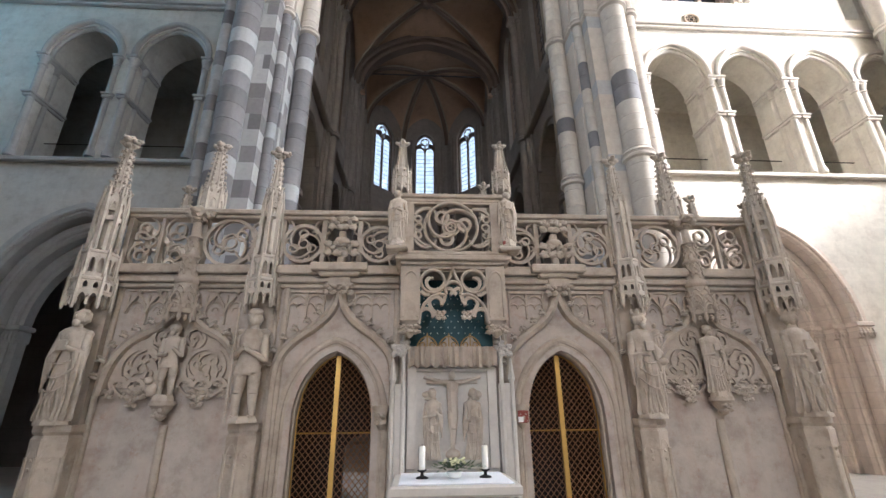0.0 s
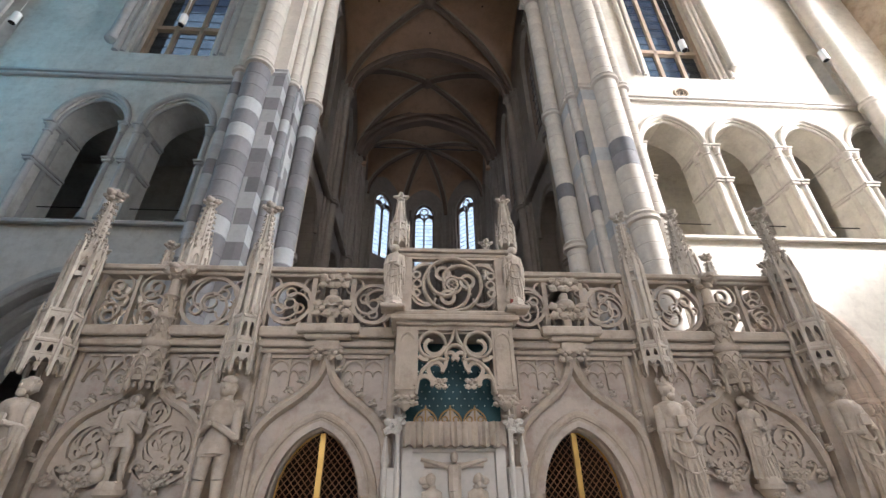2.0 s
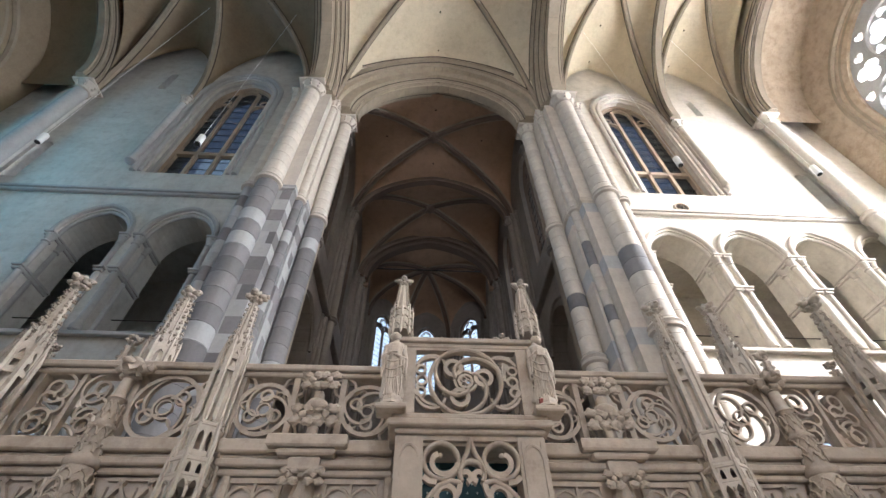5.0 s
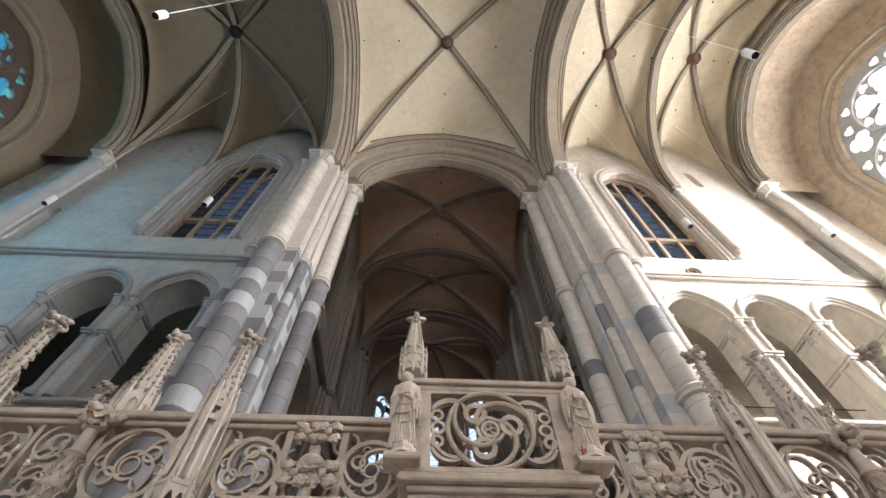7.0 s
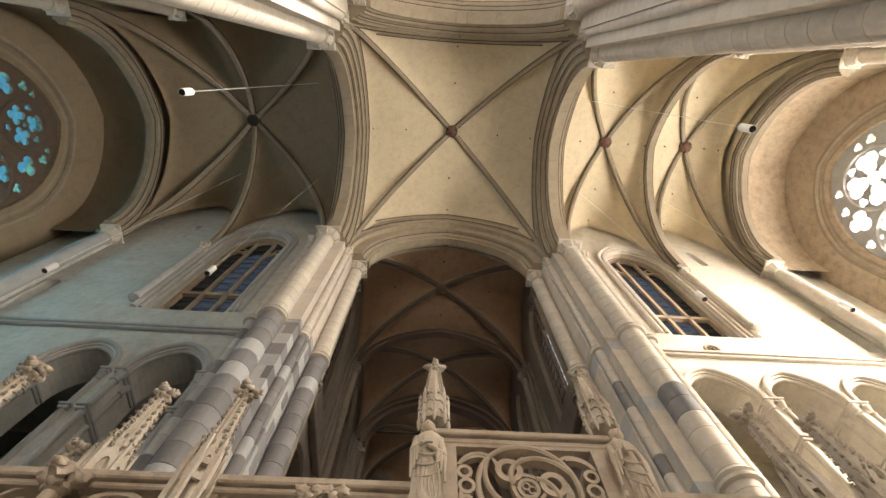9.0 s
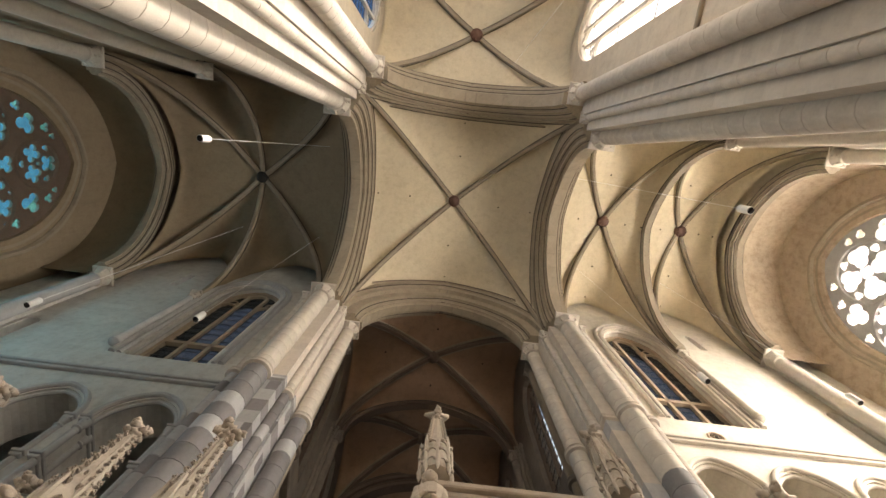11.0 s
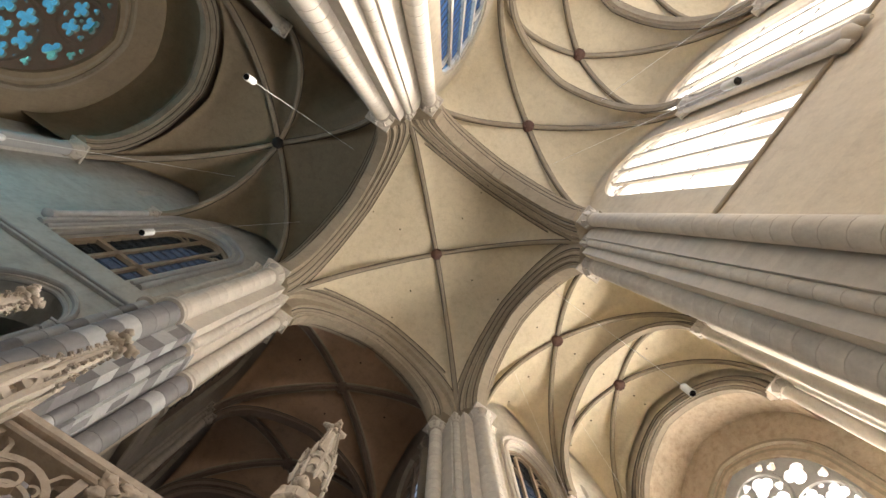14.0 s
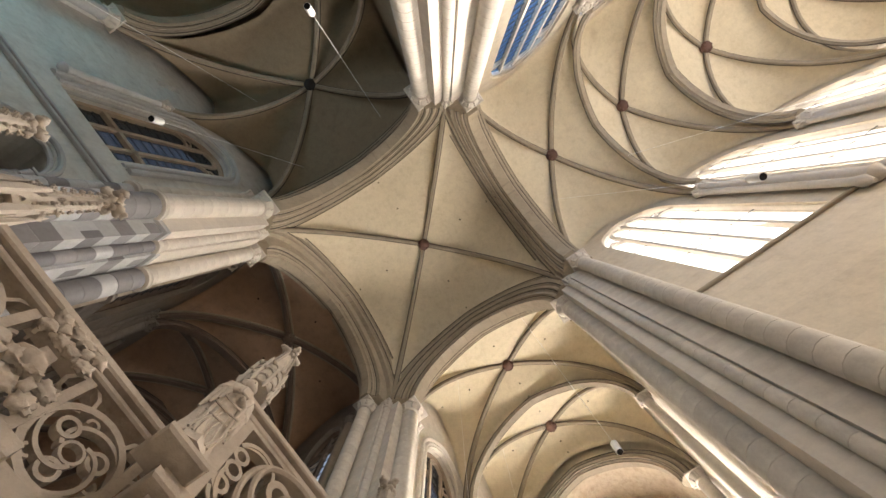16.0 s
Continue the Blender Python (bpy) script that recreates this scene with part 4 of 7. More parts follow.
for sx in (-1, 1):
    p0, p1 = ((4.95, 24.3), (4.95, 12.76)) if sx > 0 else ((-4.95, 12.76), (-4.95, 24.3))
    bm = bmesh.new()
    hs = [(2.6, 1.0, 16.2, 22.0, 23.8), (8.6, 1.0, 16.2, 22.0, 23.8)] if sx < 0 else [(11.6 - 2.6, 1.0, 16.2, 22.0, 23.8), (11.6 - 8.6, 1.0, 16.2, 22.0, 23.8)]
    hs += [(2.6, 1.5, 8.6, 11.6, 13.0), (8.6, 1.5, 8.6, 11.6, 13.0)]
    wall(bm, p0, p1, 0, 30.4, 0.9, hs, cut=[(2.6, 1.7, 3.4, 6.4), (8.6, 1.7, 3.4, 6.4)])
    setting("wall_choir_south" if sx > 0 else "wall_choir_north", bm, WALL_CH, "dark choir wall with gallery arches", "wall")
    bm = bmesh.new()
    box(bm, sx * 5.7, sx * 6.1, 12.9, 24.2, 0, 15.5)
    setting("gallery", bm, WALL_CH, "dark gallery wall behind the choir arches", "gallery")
    for yv in (15.3, 21.3):
        pointed_window("window_%d" % (13 + (yv > 20) + 2 * (sx > 0)), (sx * 5.3, yv), "y", 1.0, 16.25, 22.0, 23.75, (sx, 0, 0), 2, GLASS_A, "narrow two-light choir window", stone_mat=RIB_CH)
    for yy in (13.3, 18.3, 23.9):
        sh = group_of("wall_shaft", "bundle of dark choir wall shafts", "shaft", "choir wall shafts", "structure")
        for dy, r, dx in ((0, 0.22, 0.28), (-0.38, 0.13, 0.12), (0.38, 0.13, 0.12), (-0.66, 0.1, 0.02), (0.66, 0.1, 0.02)):
            bm = bmesh.new()
            lathe(bm, [(r, 0.0), (r, SPRING)], sx * (4.95 - dx), yy + dy, 10)
            part("shaft", bm, RIB if yy < 14 else WALL_CH, sh, smooth=True)
            capital(sx * (4.95 - dx), yy + dy, SPRING + 0.4, r, sh, WALL_CH, 6)
            for zz in (8.5, 14.2):
                collar(sx * (4.95 - dx), yy + dy, zz, r, sh, WALL_CH)
    for yy, z1 in ((15.3, 13.0), (21.3, 13.0)):
        bm = bmesh.new()
        tube(bm, arch_points((sx * 4.92, yy - 1.6), (sx * 4.92, yy + 1.6), 11.6, 1.55, 1.25, 10), 0.1, 6, Vector((1, 0, 0)))
        setting("gallery_arch", bm, WALL_CH, "dark gallery arch of the choir", "arch", True)
    bm = bmesh.new()
    for z0 in (8.3, 14.1):
        box(bm, sx * 4.65, sx * 4.952, 12.9, 24.2, z0, z0 + 0.2, 0.04)
    setting("trim", bm, WALL_CH, "dark string courses of the choir", "string course")
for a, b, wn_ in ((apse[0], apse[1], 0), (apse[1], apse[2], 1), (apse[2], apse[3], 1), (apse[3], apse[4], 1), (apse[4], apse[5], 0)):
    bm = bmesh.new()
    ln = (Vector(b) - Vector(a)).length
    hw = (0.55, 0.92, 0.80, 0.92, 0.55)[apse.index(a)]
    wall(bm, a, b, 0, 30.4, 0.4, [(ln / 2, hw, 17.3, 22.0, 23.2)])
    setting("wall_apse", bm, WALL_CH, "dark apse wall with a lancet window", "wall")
    mid, d = (Vector(a) + Vector(b)) / 2, (Vector(b) - Vector(a)).normalized()
    nrm = Vector((-d.y, d.x))
    win = group_of("apse_window", "bright two-light apse window with a foiled head", "window", "apse windows", "structure")
    M = Matrix(((d.x, nrm.x, 0, mid.x + nrm.x * 0.3), (d.y, nrm.y, 0, mid.y + nrm.y * 0.3), (0, 0, 1, 0), (0, 0, 0, 1)))
    line = [Vector((-hw, 0, 17.3))] + arch_points((-hw, 0), (hw, 0), 22.0, 1.2, 1.25, 8) + [Vector((hw, 0, 17.3))]
    bm = bmesh.new()
    sweep(bm, line, [(-0.1, -0.1), (-0.1, 0.1), (0.02, 0.1), (0.02, -0.1)], (0, 1, 0))
    bm.transform(M)
    part("window_frame", bm, RIB_CH, win)
    bm = bmesh.new()
    sweep(bm, [(0, 0, 17.3), (0, 0, 22.2)], [(-0.06, -0.08), (0.06, -0.08), (0.06, 0.08), (-0.06, 0.08)], (0, 1, 0))
    bm.transform(M)
    part("mullion", bm, RIB_CH, win)
    bm = bmesh.new()
    for q in (-0.5, 0.5):
        pts = arch_points((q * hw - hw / 2, 0), (q * hw + hw / 2, 0), 21.5, 0.5, 1.2, 5)
        sweep(bm, pts, [(-0.06, -0.06), (0.06, -0.06), (0.06, 0.06), (-0.06, 0.06)], (0, 1, 0))
        # stone filling of the spandrels beside the foil
        for p, p2 in zip(pts, pts[1:]):
            top0, top1 = (min(22.0 + 1.2 * arcz(v.x / hw), v.z + 0.34) for v in (p, p2))
            if abs((p.x + p2.x) / 2) > 0.24:
                loft(bm, [[(p.x, y_, p.z), (p2.x, y_, p2.z), (p2.x, y_, max(top1, p2.z + 0.01)), (p.x, y_, max(top0, p.z + 0.01))] for y_ in (-0.05, 0.04)])
    tube(bm, circle_pts((0, 0, 22.52), (1, 0, 0), (0, 0, 1), 0.33, 12), 0.06, 4, (0, 1, 0), True)
    for q in range(4):
        a_ = math.pi / 4 + q * math.pi / 2
        bar(bm, (0.33 * math.cos(a_), 0, 22.52 + 0.33 * math.sin(a_)), (0.17 * math.cos(a_), 0, 22.52 + 0.17 * math.sin(a_)), 0.05)
    bm.transform(M)
    part("tracery", bm, RIB_CH, win)
    bm = bmesh.new()
    for q in range(1, 13):
        bar(bm, (-hw, 0.03, 17.3 + q * 0.36), (hw, 0.03, 17.3 + q * 0.36), 0.018)
    bm.transform(M)
    part("saddle_bar", bm, IRON, win, kind="stuff")
    bm = bmesh.new()
    loft(bm, [[(p.x, 0.05, p.z) for p in line], [(p.x, 0.065, p.z) for p in line]])
    bm.transform(M)
    part("pane", bm, GLASS_A, win).visible_shadow = False
    bm = bmesh.new()
    for q in (-1, 1):
        lathe(bm, [(0.13, 6), (0.13, 22.4)], q * (hw + 0.3), -0.35, 8)
        lathe(bm, [(0.09, 6), (0.09, 22.4)], q * (hw + 0.6), -0.3, 8)
    bm.transform(M)
    setting("apse_shafts", bm, WALL_CH, "slender dark shafts beside an apse window", "shaft", True)
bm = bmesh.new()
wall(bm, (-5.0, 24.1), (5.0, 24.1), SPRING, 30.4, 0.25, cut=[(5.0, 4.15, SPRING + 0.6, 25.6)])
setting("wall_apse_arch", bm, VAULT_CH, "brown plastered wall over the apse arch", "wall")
bm = bmesh.new()
bar(bm, (-3.95, 24.5, 23.55), (4.05, 24.5, 23.55), 0.05, 6)
setting("tie_rod", bm, IRON, "iron tie rod across the apse arch", "tie rod")
# roof slabs that close the place
bm = bmesh.new()
box(bm, -6.1, 6.1, -25.5, 0.0, 30.35, 30.7)
box(bm, -20.2, 20.2, 0.002, 12.8, 30.35, 30.7)
box(bm, -5.9, 5.9, 12.802, 32.0, 30.35, 30.7)
for sx in (-1, 1):
    box(bm, sx * 5.902, sx * 18.4, 12.802, 17.8, 15.02, 15.3)
setting("roof", bm, WALL_CH, "closed roof above the vaults", "roof")


# ---- hazy white sky above the south side ----
bm = bmesh.new()
loft(bm, [[(6, -75, z), (30, -75, z), (30, 6, z), (6, 6, z)] for z in (45.0, 45.1)])
setting("backdrop", bm, SKY_GLOW, "hazy white sky seen through the nave windows", "sky")
bm = bmesh.new()
loft(bm, [[(31, -5, z), (110, -5, z), (110, 34, z), (31, 34, z)] for z in (45.0, 45.1)])
setting("backdrop", bm, SKY_GLOW, "hazy white sky seen through the transept window", "sky")
bm = bmesh.new()
box(bm, -45, 45, 52.0, 52.1, 0, 80)
setting("backdrop", bm, EAST_SKY, "pale blue sky beyond the choir windows", "sky")


# ---- small dark holes in the vault webs ----
def web_point(boss, a, b, spring, rise, d, w, k=1.15):
    ang = math.acos(min(1.0, (d + k - 1) / k))
    h = math.sin(ang) / math.sin(math.acos((k - 1) / k))
    ex, ey = (a[0] * (1 - w) + b[0] * (1 + w)) / 2, (a[1] * (1 - w) + b[1] * (1 + w)) / 2
    return (boss[0] + (ex - boss[0]) * d, boss[1] + (ey - boss[1]) * d, spring + (boss[2] - spring) * h + rise * d * arcz(w) * (1 - h * 0.9))


bm = bmesh.new()
lathe(bm, [(0.055, -0.02), (0.075, -0.02), (0.075, 0.06), (0.055, 0.06)], n=10)
HOLE = mesh_of("vent_hole", bm, BLACK)
vents = group_of("vent_holes", "small round dark vent holes in the vault plaster", "vent hole", "", "structure")
sets = [((0, CENTRE, 29.5), corners, SPRING + 0.2, [6.0] * 4), ((9.3, CENTRE, 28.9), [(6.3, 1.12), (6.3, 11.28), (11.6, 11.48), (11.6, 0.92)], SPRING, [6.2, 6.4, 6.2, 6.4]),
        ((14.2, CENTRE, 28.9), [(11.6, 1.12), (11.6, 11.28), (16.0, 11.48), (16.0, 0.92)], SPRING, [6.2, 6.4, 6.2, 6.4]),
        ((-0.1, 15.3, 26.25), [(-4.85, 12.2), (4.85, 12.2), (4.85, 18.3), (-4.85, 18.3)], SPRING + 0.4, [3.9, 3.7, 3.9, 3.7])]
for boss, cs, spr, rs in sets:
    for i in range(4):
        for d, w in ((0.55, 0.0), (0.93, 0.0)) if boss[2] > 27 else ((0.6, 0.0),):
            p = web_point(boss, cs[i], cs[(i + 1) % 4], spr, rs[i], d, w)
            piece("vent_hole", HOLE, pose(*p) @ Matrix.Scale(0.7, 4), vents)
# little pierced roundel in the wall
bm = bmesh.new()
tube(bm, circle_pts((9.3, EW - 0.02, 14.85), (1, 0, 0), (0, 0, 1), 0.26, 20), 0.05, 6, (0, 1, 0), True)
for q in range(6):
    a = q * math.pi / 3
    tube(bm, circle_pts((9.3 + 0.13 * math.cos(a), EW - 0.02, 14.85 + 0.13 * math.sin(a)), (1, 0, 0), (0, 0, 1), 0.055, 8), 0.016, 4, (0, 1, 0), True)
setting("roundel", bm, TRACERY, "small pierced stone roundel in the wall", "roundel")
# flat black disc on the wall paints the dark behind the piercings
bm = bmesh.new()
lathe(bm, [(0.24, -0.01), (0.24, 0.01)], n=16)
bm.transform(pose(9.3, EW - 0.012, 14.85, 90))
setting("roundel_dark_disc", bm, BLACK, "black disc painting the dark behind the pierced roundel", "roundel")


# ---- the rood screen ----
screen = group_of("rood_screen", "carved late Gothic sandstone rood screen with pierced balustrade and pinnacles", "rood screen", at=(0, 7.0, 0))
SY = 6.6


def spart(name, bm, mat=SCREEN, parent=None, label="", smooth=False, kind=""):
    """A part of the screen; its vertices are given in the world."""
    ob = part(name, bm, mat, None, label, kind, smooth)
    ob.parent = parent or screen
    ob.matrix_parent_inverse = Matrix.Translation((0, -7.0, 0))
    return ob


def spiece(name, mesh, m, parent=None):
    ob = new(name, mesh)
    ob.parent = parent or screen
    ob.matrix_parent_inverse = Matrix.Translation((0, -7.0, 0))
    ob.matrix_basis = m
    return ob


DOORS = (-1.67, 1.67)
bm = bmesh.new()
wall(bm, (-5.25, SY), (5.25, SY), 0.0, 3.46, 0.42, cut=[(5.25 + d, 0.56, 1.55, 2.48) for d in DOORS], n=10)
spart("front_wall", bm, SCREEN_W, label="stained sandstone wall with two pointed doorways")
bm = bmesh.new()
box(bm, -5.2, 5.2, SY + 0.002, 9.6, 3.30, 3.45)
spart("platform", bm, SCREEN)
for sx in (-1, 1):
    bm = bmesh.new()
    box(bm, sx * 4.95, sx * 5.25, SY + 0.43, 10.3, 0, 3.45)
    spart("side_wall", bm, SCREEN_W)
    bm = bmesh.new()
    for y0, z0, z1 in ((SY + 0.1, 4.50, 4.64), (SY + 0.1, 3.46, 3.70)):
        box(bm, sx * 5.02, sx * 5.22, y0, 10.3, z0, z1, 0.02)
    for q in range(7):
        yy = SY + 0.45 + q * 0.5
        tube(bm, circle_pts((sx * 5.12, yy, 4.1), (0, 1, 0), (0, 0, 1), 0.24, 14), 0.03, 5, (1, 0, 0), True)
        box(bm, sx * 5.08, sx * 5.16, yy + 0.23, yy + 0.27, 3.7, 4.5)
    spart("side_balustrade", bm, SCREEN)
# back wall of the screen with one low opening to the choir; near-black paints the unlit inside
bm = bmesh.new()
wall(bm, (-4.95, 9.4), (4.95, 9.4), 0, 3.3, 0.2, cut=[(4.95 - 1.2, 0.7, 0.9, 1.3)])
spart("back_wall", bm, INTERIOR_DARK, label="oak partition blackened to paint the dark inside behind the gates")

# cornice below the balustrade
for sx in (-1, 1):
    for y0, z0, z1 in ((SY - 0.10, 3.40, 3.47), (SY - 0.17, 3.47, 3.55), (SY - 0.12, 3.55, 3.60), (SY - 0.20, 3.60, 3.74)):
        bm = bmesh.new()
        box(bm, sx * 0.78, sx * 5.2, y0, SY + 0.3, z0, z1 - 0.002, 0.015)
        spart("cornice", bm, SCREEN)
    for hw, z0, z1, yo in ((0.16, 3.40, 3.545, 0.24), (0.30, 3.55, 3.62, 0.27), (0.42, 3.625, 3.755, 0.31)):
        bm = bmesh.new()
        box(bm, sx * 1.67 - hw, sx * 1.67 + hw, SY - yo, SY + 0.2, z0, z1, 0.02)
        spart("corbel_block", bm, SCREEN)
    for y0, y1, z0, z1 in ((SY - 0.12, SY + 0.10, 4.52, 4.578), (SY - 0.17, SY + 0.14, 4.58, 4.66)):
        bm = bmesh.new()
        box(bm, sx * 0.72, sx * 5.2, y0, y1, z0, z1, 0.015)
        spart("top_rail", bm, SCREEN)

UX, UZ, UYV = Vector((1, 0, 0)), Vector((0, 0, 1)), Vector((0, 1, 0))
FLAT = [(-0.024, -0.05), (0.024, -0.05), (0.014, 0.05), (-0.014, 0.05)]
FLAT_S = [(-0.014, -0.038), (0.014, -0.038), (0.009, 0.03), (-0.009, 0.03)]


strokes = itertools.cycle((0.0, 0.003, -0.003, 0.006, -0.006, 0.0015, -0.0045, 0.0045))


def ring(bm, cx, cz, r, y, sec=FLAT, n=24):
    y += next(strokes)
    sweep(bm, circle_pts((cx, y, cz), UX, UZ, r, n), sec, UYV, True)


def arc(bm, cx, cz, r, a0, a1, y, sec=FLAT_S, n=12):
    y += next(strokes)
    sweep(bm, circle_pts((cx, y, cz), UX, UZ, r, n, radians(a0), radians(a1)), sec, UYV)


def spiral(bm, cx, cz, r0, r1, a0, a1, y, sec=FLAT_S, n=14):
    y += next(strokes)
    pts = []
    for i in range(n + 1):
        t = i / n
        a, r = radians(a0 + (a1 - a0) * t), r0 + (r1 - r0) * t
        pts.append(Vector((cx + r * math.cos(a), y, cz + r * math.sin(a))))
    sweep(bm, pts, sec, UYV)


def whirl(bm, cx, cz, r, y, blades=3, turn=0.0, sec=FLAT_S):
    """A wheel of fish-bladder tracery: each blade curls from the rim round a small eye."""
    fine = [(u * 0.7, v * 0.8) for u, v in sec]
    for b in range(blades):
        a = turn + 360.0 * b / blades
        ex, ez = cx + 0.54 * r * math.cos(radians(a)), cz + 0.54 * r * math.sin(radians(a))
        ring(bm, ex, ez, 0.21 * r, y, sec, 14)
        spiral(bm, cx, cz, 0.98 * r, 0.28 * r, a - 112, a + 38, y, sec, 16)
        arc(bm, cx + 0.76 * r * math.cos(radians(a - 42)), cz + 0.76 * r * math.sin(radians(a - 42)), 0.13 * r, a - 130, a + 60, y, fine, 7)
    ring(bm, cx, cz, 0.24 * r, y, fine, 12)


def leafy(bm, c, r, squash=(1, 1, 1), sub=2):
    """A lump of curled stone leaves: a ball broken up by noise."""
    m = bmesh.ops.create_icosphere(bm, subdivisions=sub, radius=1.0)
    c = Vector(c)
    for v in m["verts"]:
        n = v.co.normalized()
        f = 0.62 + 0.85 * abs(noise.noise(n * 1.9 + c * 7.0)) + 0.16 * noise.noise(n * 4.2 + c * 11.0)
        v.co = Vector((n.x * squash[0], n.y * squash[1], n.z * squash[2])) * (r * f) + c


def flower(bm, c, r, depth=0.05):
    """A small carved leaf cross."""
    c = Vector(c)
    for q in range(4):
        a = q * math.pi / 2 + math.pi / 4
        e = c + Vector((r * math.cos(a), -depth * 0.4, r * math.sin(a)))
        leafy(bm, e, r * 0.75, (1.15, 0.6, 0.9), 3)
    leafy(bm, c + Vector((0, -depth * 0.6, 0)), r * 0.55, (1, 0.8, 1))


# pierced balustrade panels
ZB, ZT = 3.74, 4.53
ZM = (ZB + ZT) / 2
panels = [(2.90, 3.82, "wave"), (3.98, 4.95, "trefoil"), (1.98, 2.62, "whirl"), (0.80, 1.42, "wheel")]
for sx in (-1, 1):
    for x0, x1, kind in panels:
        bm = bmesh.new()
        xa, xb = sx * x0, sx * x1
        c, hw = (xa + xb) / 2, abs(xb - xa) / 2
        y = SY - 0.02
        for xx in (xa, xb):
            box(bm, xx - 0.035, xx + 0.035, y - 0.06, y + 0.06, ZB, ZT)
        r = min(hw, (ZT - ZB) / 2) - 0.02
        if kind in ("whirl", "wheel"):
            ring(bm, c, ZM, r, y)
            whirl(bm, c, ZM, r, y, 3, 90 if kind == "whirl" else 30)
            for s in (-1, 1):
                for t in (-1, 1):
                    arc(bm, c + s * hw * 0.93, ZM + t * r * 0.93, 0.13, 0, 360, y, FLAT_S, 10)
        elif kind == "trefoil":
            for s in (-1, 1):
                cc = c + s * hw * 0.5
                rr = hw * 0.46
                for t in (-1, 1):
                    spiral(bm, cc, ZM + t * 0.18, rr, rr * 0.4, 90 * t, 90 * t + s * 290, y)
                    ring(bm, cc + s * 0.02, ZM + t * 0.22, rr * 0.36, y, FLAT_S, 10)
                for q in range(3):
                    arc(bm, cc + 0.09 * math.cos(q * 2.09), ZM + 0.09 * math.sin(q * 2.09), 0.08, q * 120 - 110, q * 120 + 110, y)
            sweep(bm, [(c, y, ZB), (c, y, ZT)], FLAT, UYV)
        else:
            ring(bm, c + sx * hw * 0.12, ZM, r, y)
            whirl(bm, c + sx * hw * 0.12, ZM, r * 0.97, y, 2, 35)
            for q in range(3):
                a = q * 120 + 60
                arc(bm, c + sx * hw * 0.12 - sx * r * 0.45 + 0.15 * math.cos(radians(a)), ZM + 0.15 * math.sin(radians(a)), 0.14, a - 115, a + 115, y, FLAT_S, 9)
            arc(bm, c - sx * hw * 0.9, ZM + 0.2, 0.17, 0, 360, y, FLAT_S, 10)
            arc(bm, c - sx * hw * 0.9, ZM - 0.2, 0.17, 0, 360, y, FLAT_S, 10)
        spart("balustrade_panel", bm, SCREEN, label="pierced panel of curling tracery")

# crocket shared by all gables and spires
bm = bmesh.new()
leafy(bm, (0, 0, 0), 0.55, (1.0, 0.8, 0.7), 1)
for dx, dz, rr in ((0.42, 0.25, 0.34), (0.38, -0.22, 0.3), (0.1, 0.35, 0.25)):
    leafy(bm, (dx, 0.05, dz), rr, (1, 1, 0.8), 1)
CROCKET = mesh_of("crocket", bm, SPIRE, True)


def crocket(p, size, turn_z=0.0, tilt=0.0, parent=None):
    spiece("crocket", CROCKET, pose(p[0], p[1], p[2], 0, tilt, turn_z) @ Matrix.Scale(size, 4), parent)


def finial(bm, x, y, z, s):
    """A cross flower: stem, four arms and a bud."""
    lathe(bm, [(0.16 * s, z), (0.13 * s, z + 0.3 * s), (0.3 * s, z + 0.38 * s), (0.14 * s, z + 0.5 * s), (0.12 * s, z + 0.75 * s)], x, y, 8)
    for q in range(4):
        a = q * math.pi / 2
        for rr, zz, k in ((0.42, 0.78, 0.27), (0.62, 0.86, 0.2), (0.25, 0.52, 0.18)):
            leafy(bm, (x + rr * s * math.cos(a), y + rr * s * math.sin(a), z + zz * s), k * s * 1.25, (1, 1, 0.8))
    leafy(bm, (x, y, z + 1.05 * s), 0.32 * s)


def spire(x, y, z0, z1, r, sides=8, steps=7, size=0.075, parent=None, flower_size=0.15):
    """A crocketed spire with its flower."""
    bm = bmesh.new()
    top = z1 - 1.2 * flower_size
    lathe(bm, [(r * 1.3, z0), (r * 1.3, z0 + 0.05), (r, z0 + 0.1), (r * 0.5, top)], x, y, sides, math.pi / sides)
    for q in range(4):
        a = q * math.pi / 2 + math.pi / 4
        bar(bm, (x + r * math.cos(a), y + r * math.sin(a), z0 + 0.05), (x + r * 0.52 * math.cos(a), y + r * 0.52 * math.sin(a), top), 0.016)
    sp = spart("spire", bm, SPIRE)
    bm = bmesh.new()
    finial(bm, x, y, top - 0.02, flower_size)
    f = part("finial", bm, SPIRE, None, "weathered cross flower", smooth=85)
    f.parent, f.matrix_parent_inverse = sp, Matrix.Identity(4)
    for i in range(steps):
        t = (i + 0.6) / steps
        rr, zz = r + (r * 0.5 - r) * t, z0 + 0.08 + (top - z0 - 0.08) * t
        for q in range(6 if r > 0.1 else 4):
            a = 2 * math.pi * (q + 0.5) / (6 if r > 0.1 else 4)
            ob = new("crocket", CROCKET)
            ob.parent = sp
            ob.matrix_basis = pose(x + rr * 1.12 * math.cos(a), y + rr * 1.12 * math.sin(a), zz, 0, -20, math.degrees(a)) @ Matrix.Scale(size, 4)
    return sp


def hexagon(x, y, r, sides=6):
    return [(x + r * math.cos(2 * math.pi * q / sides + math.pi / sides), y + r * math.sin(2 * math.pi * q / sides + math.pi / sides)) for q in range(sides)]


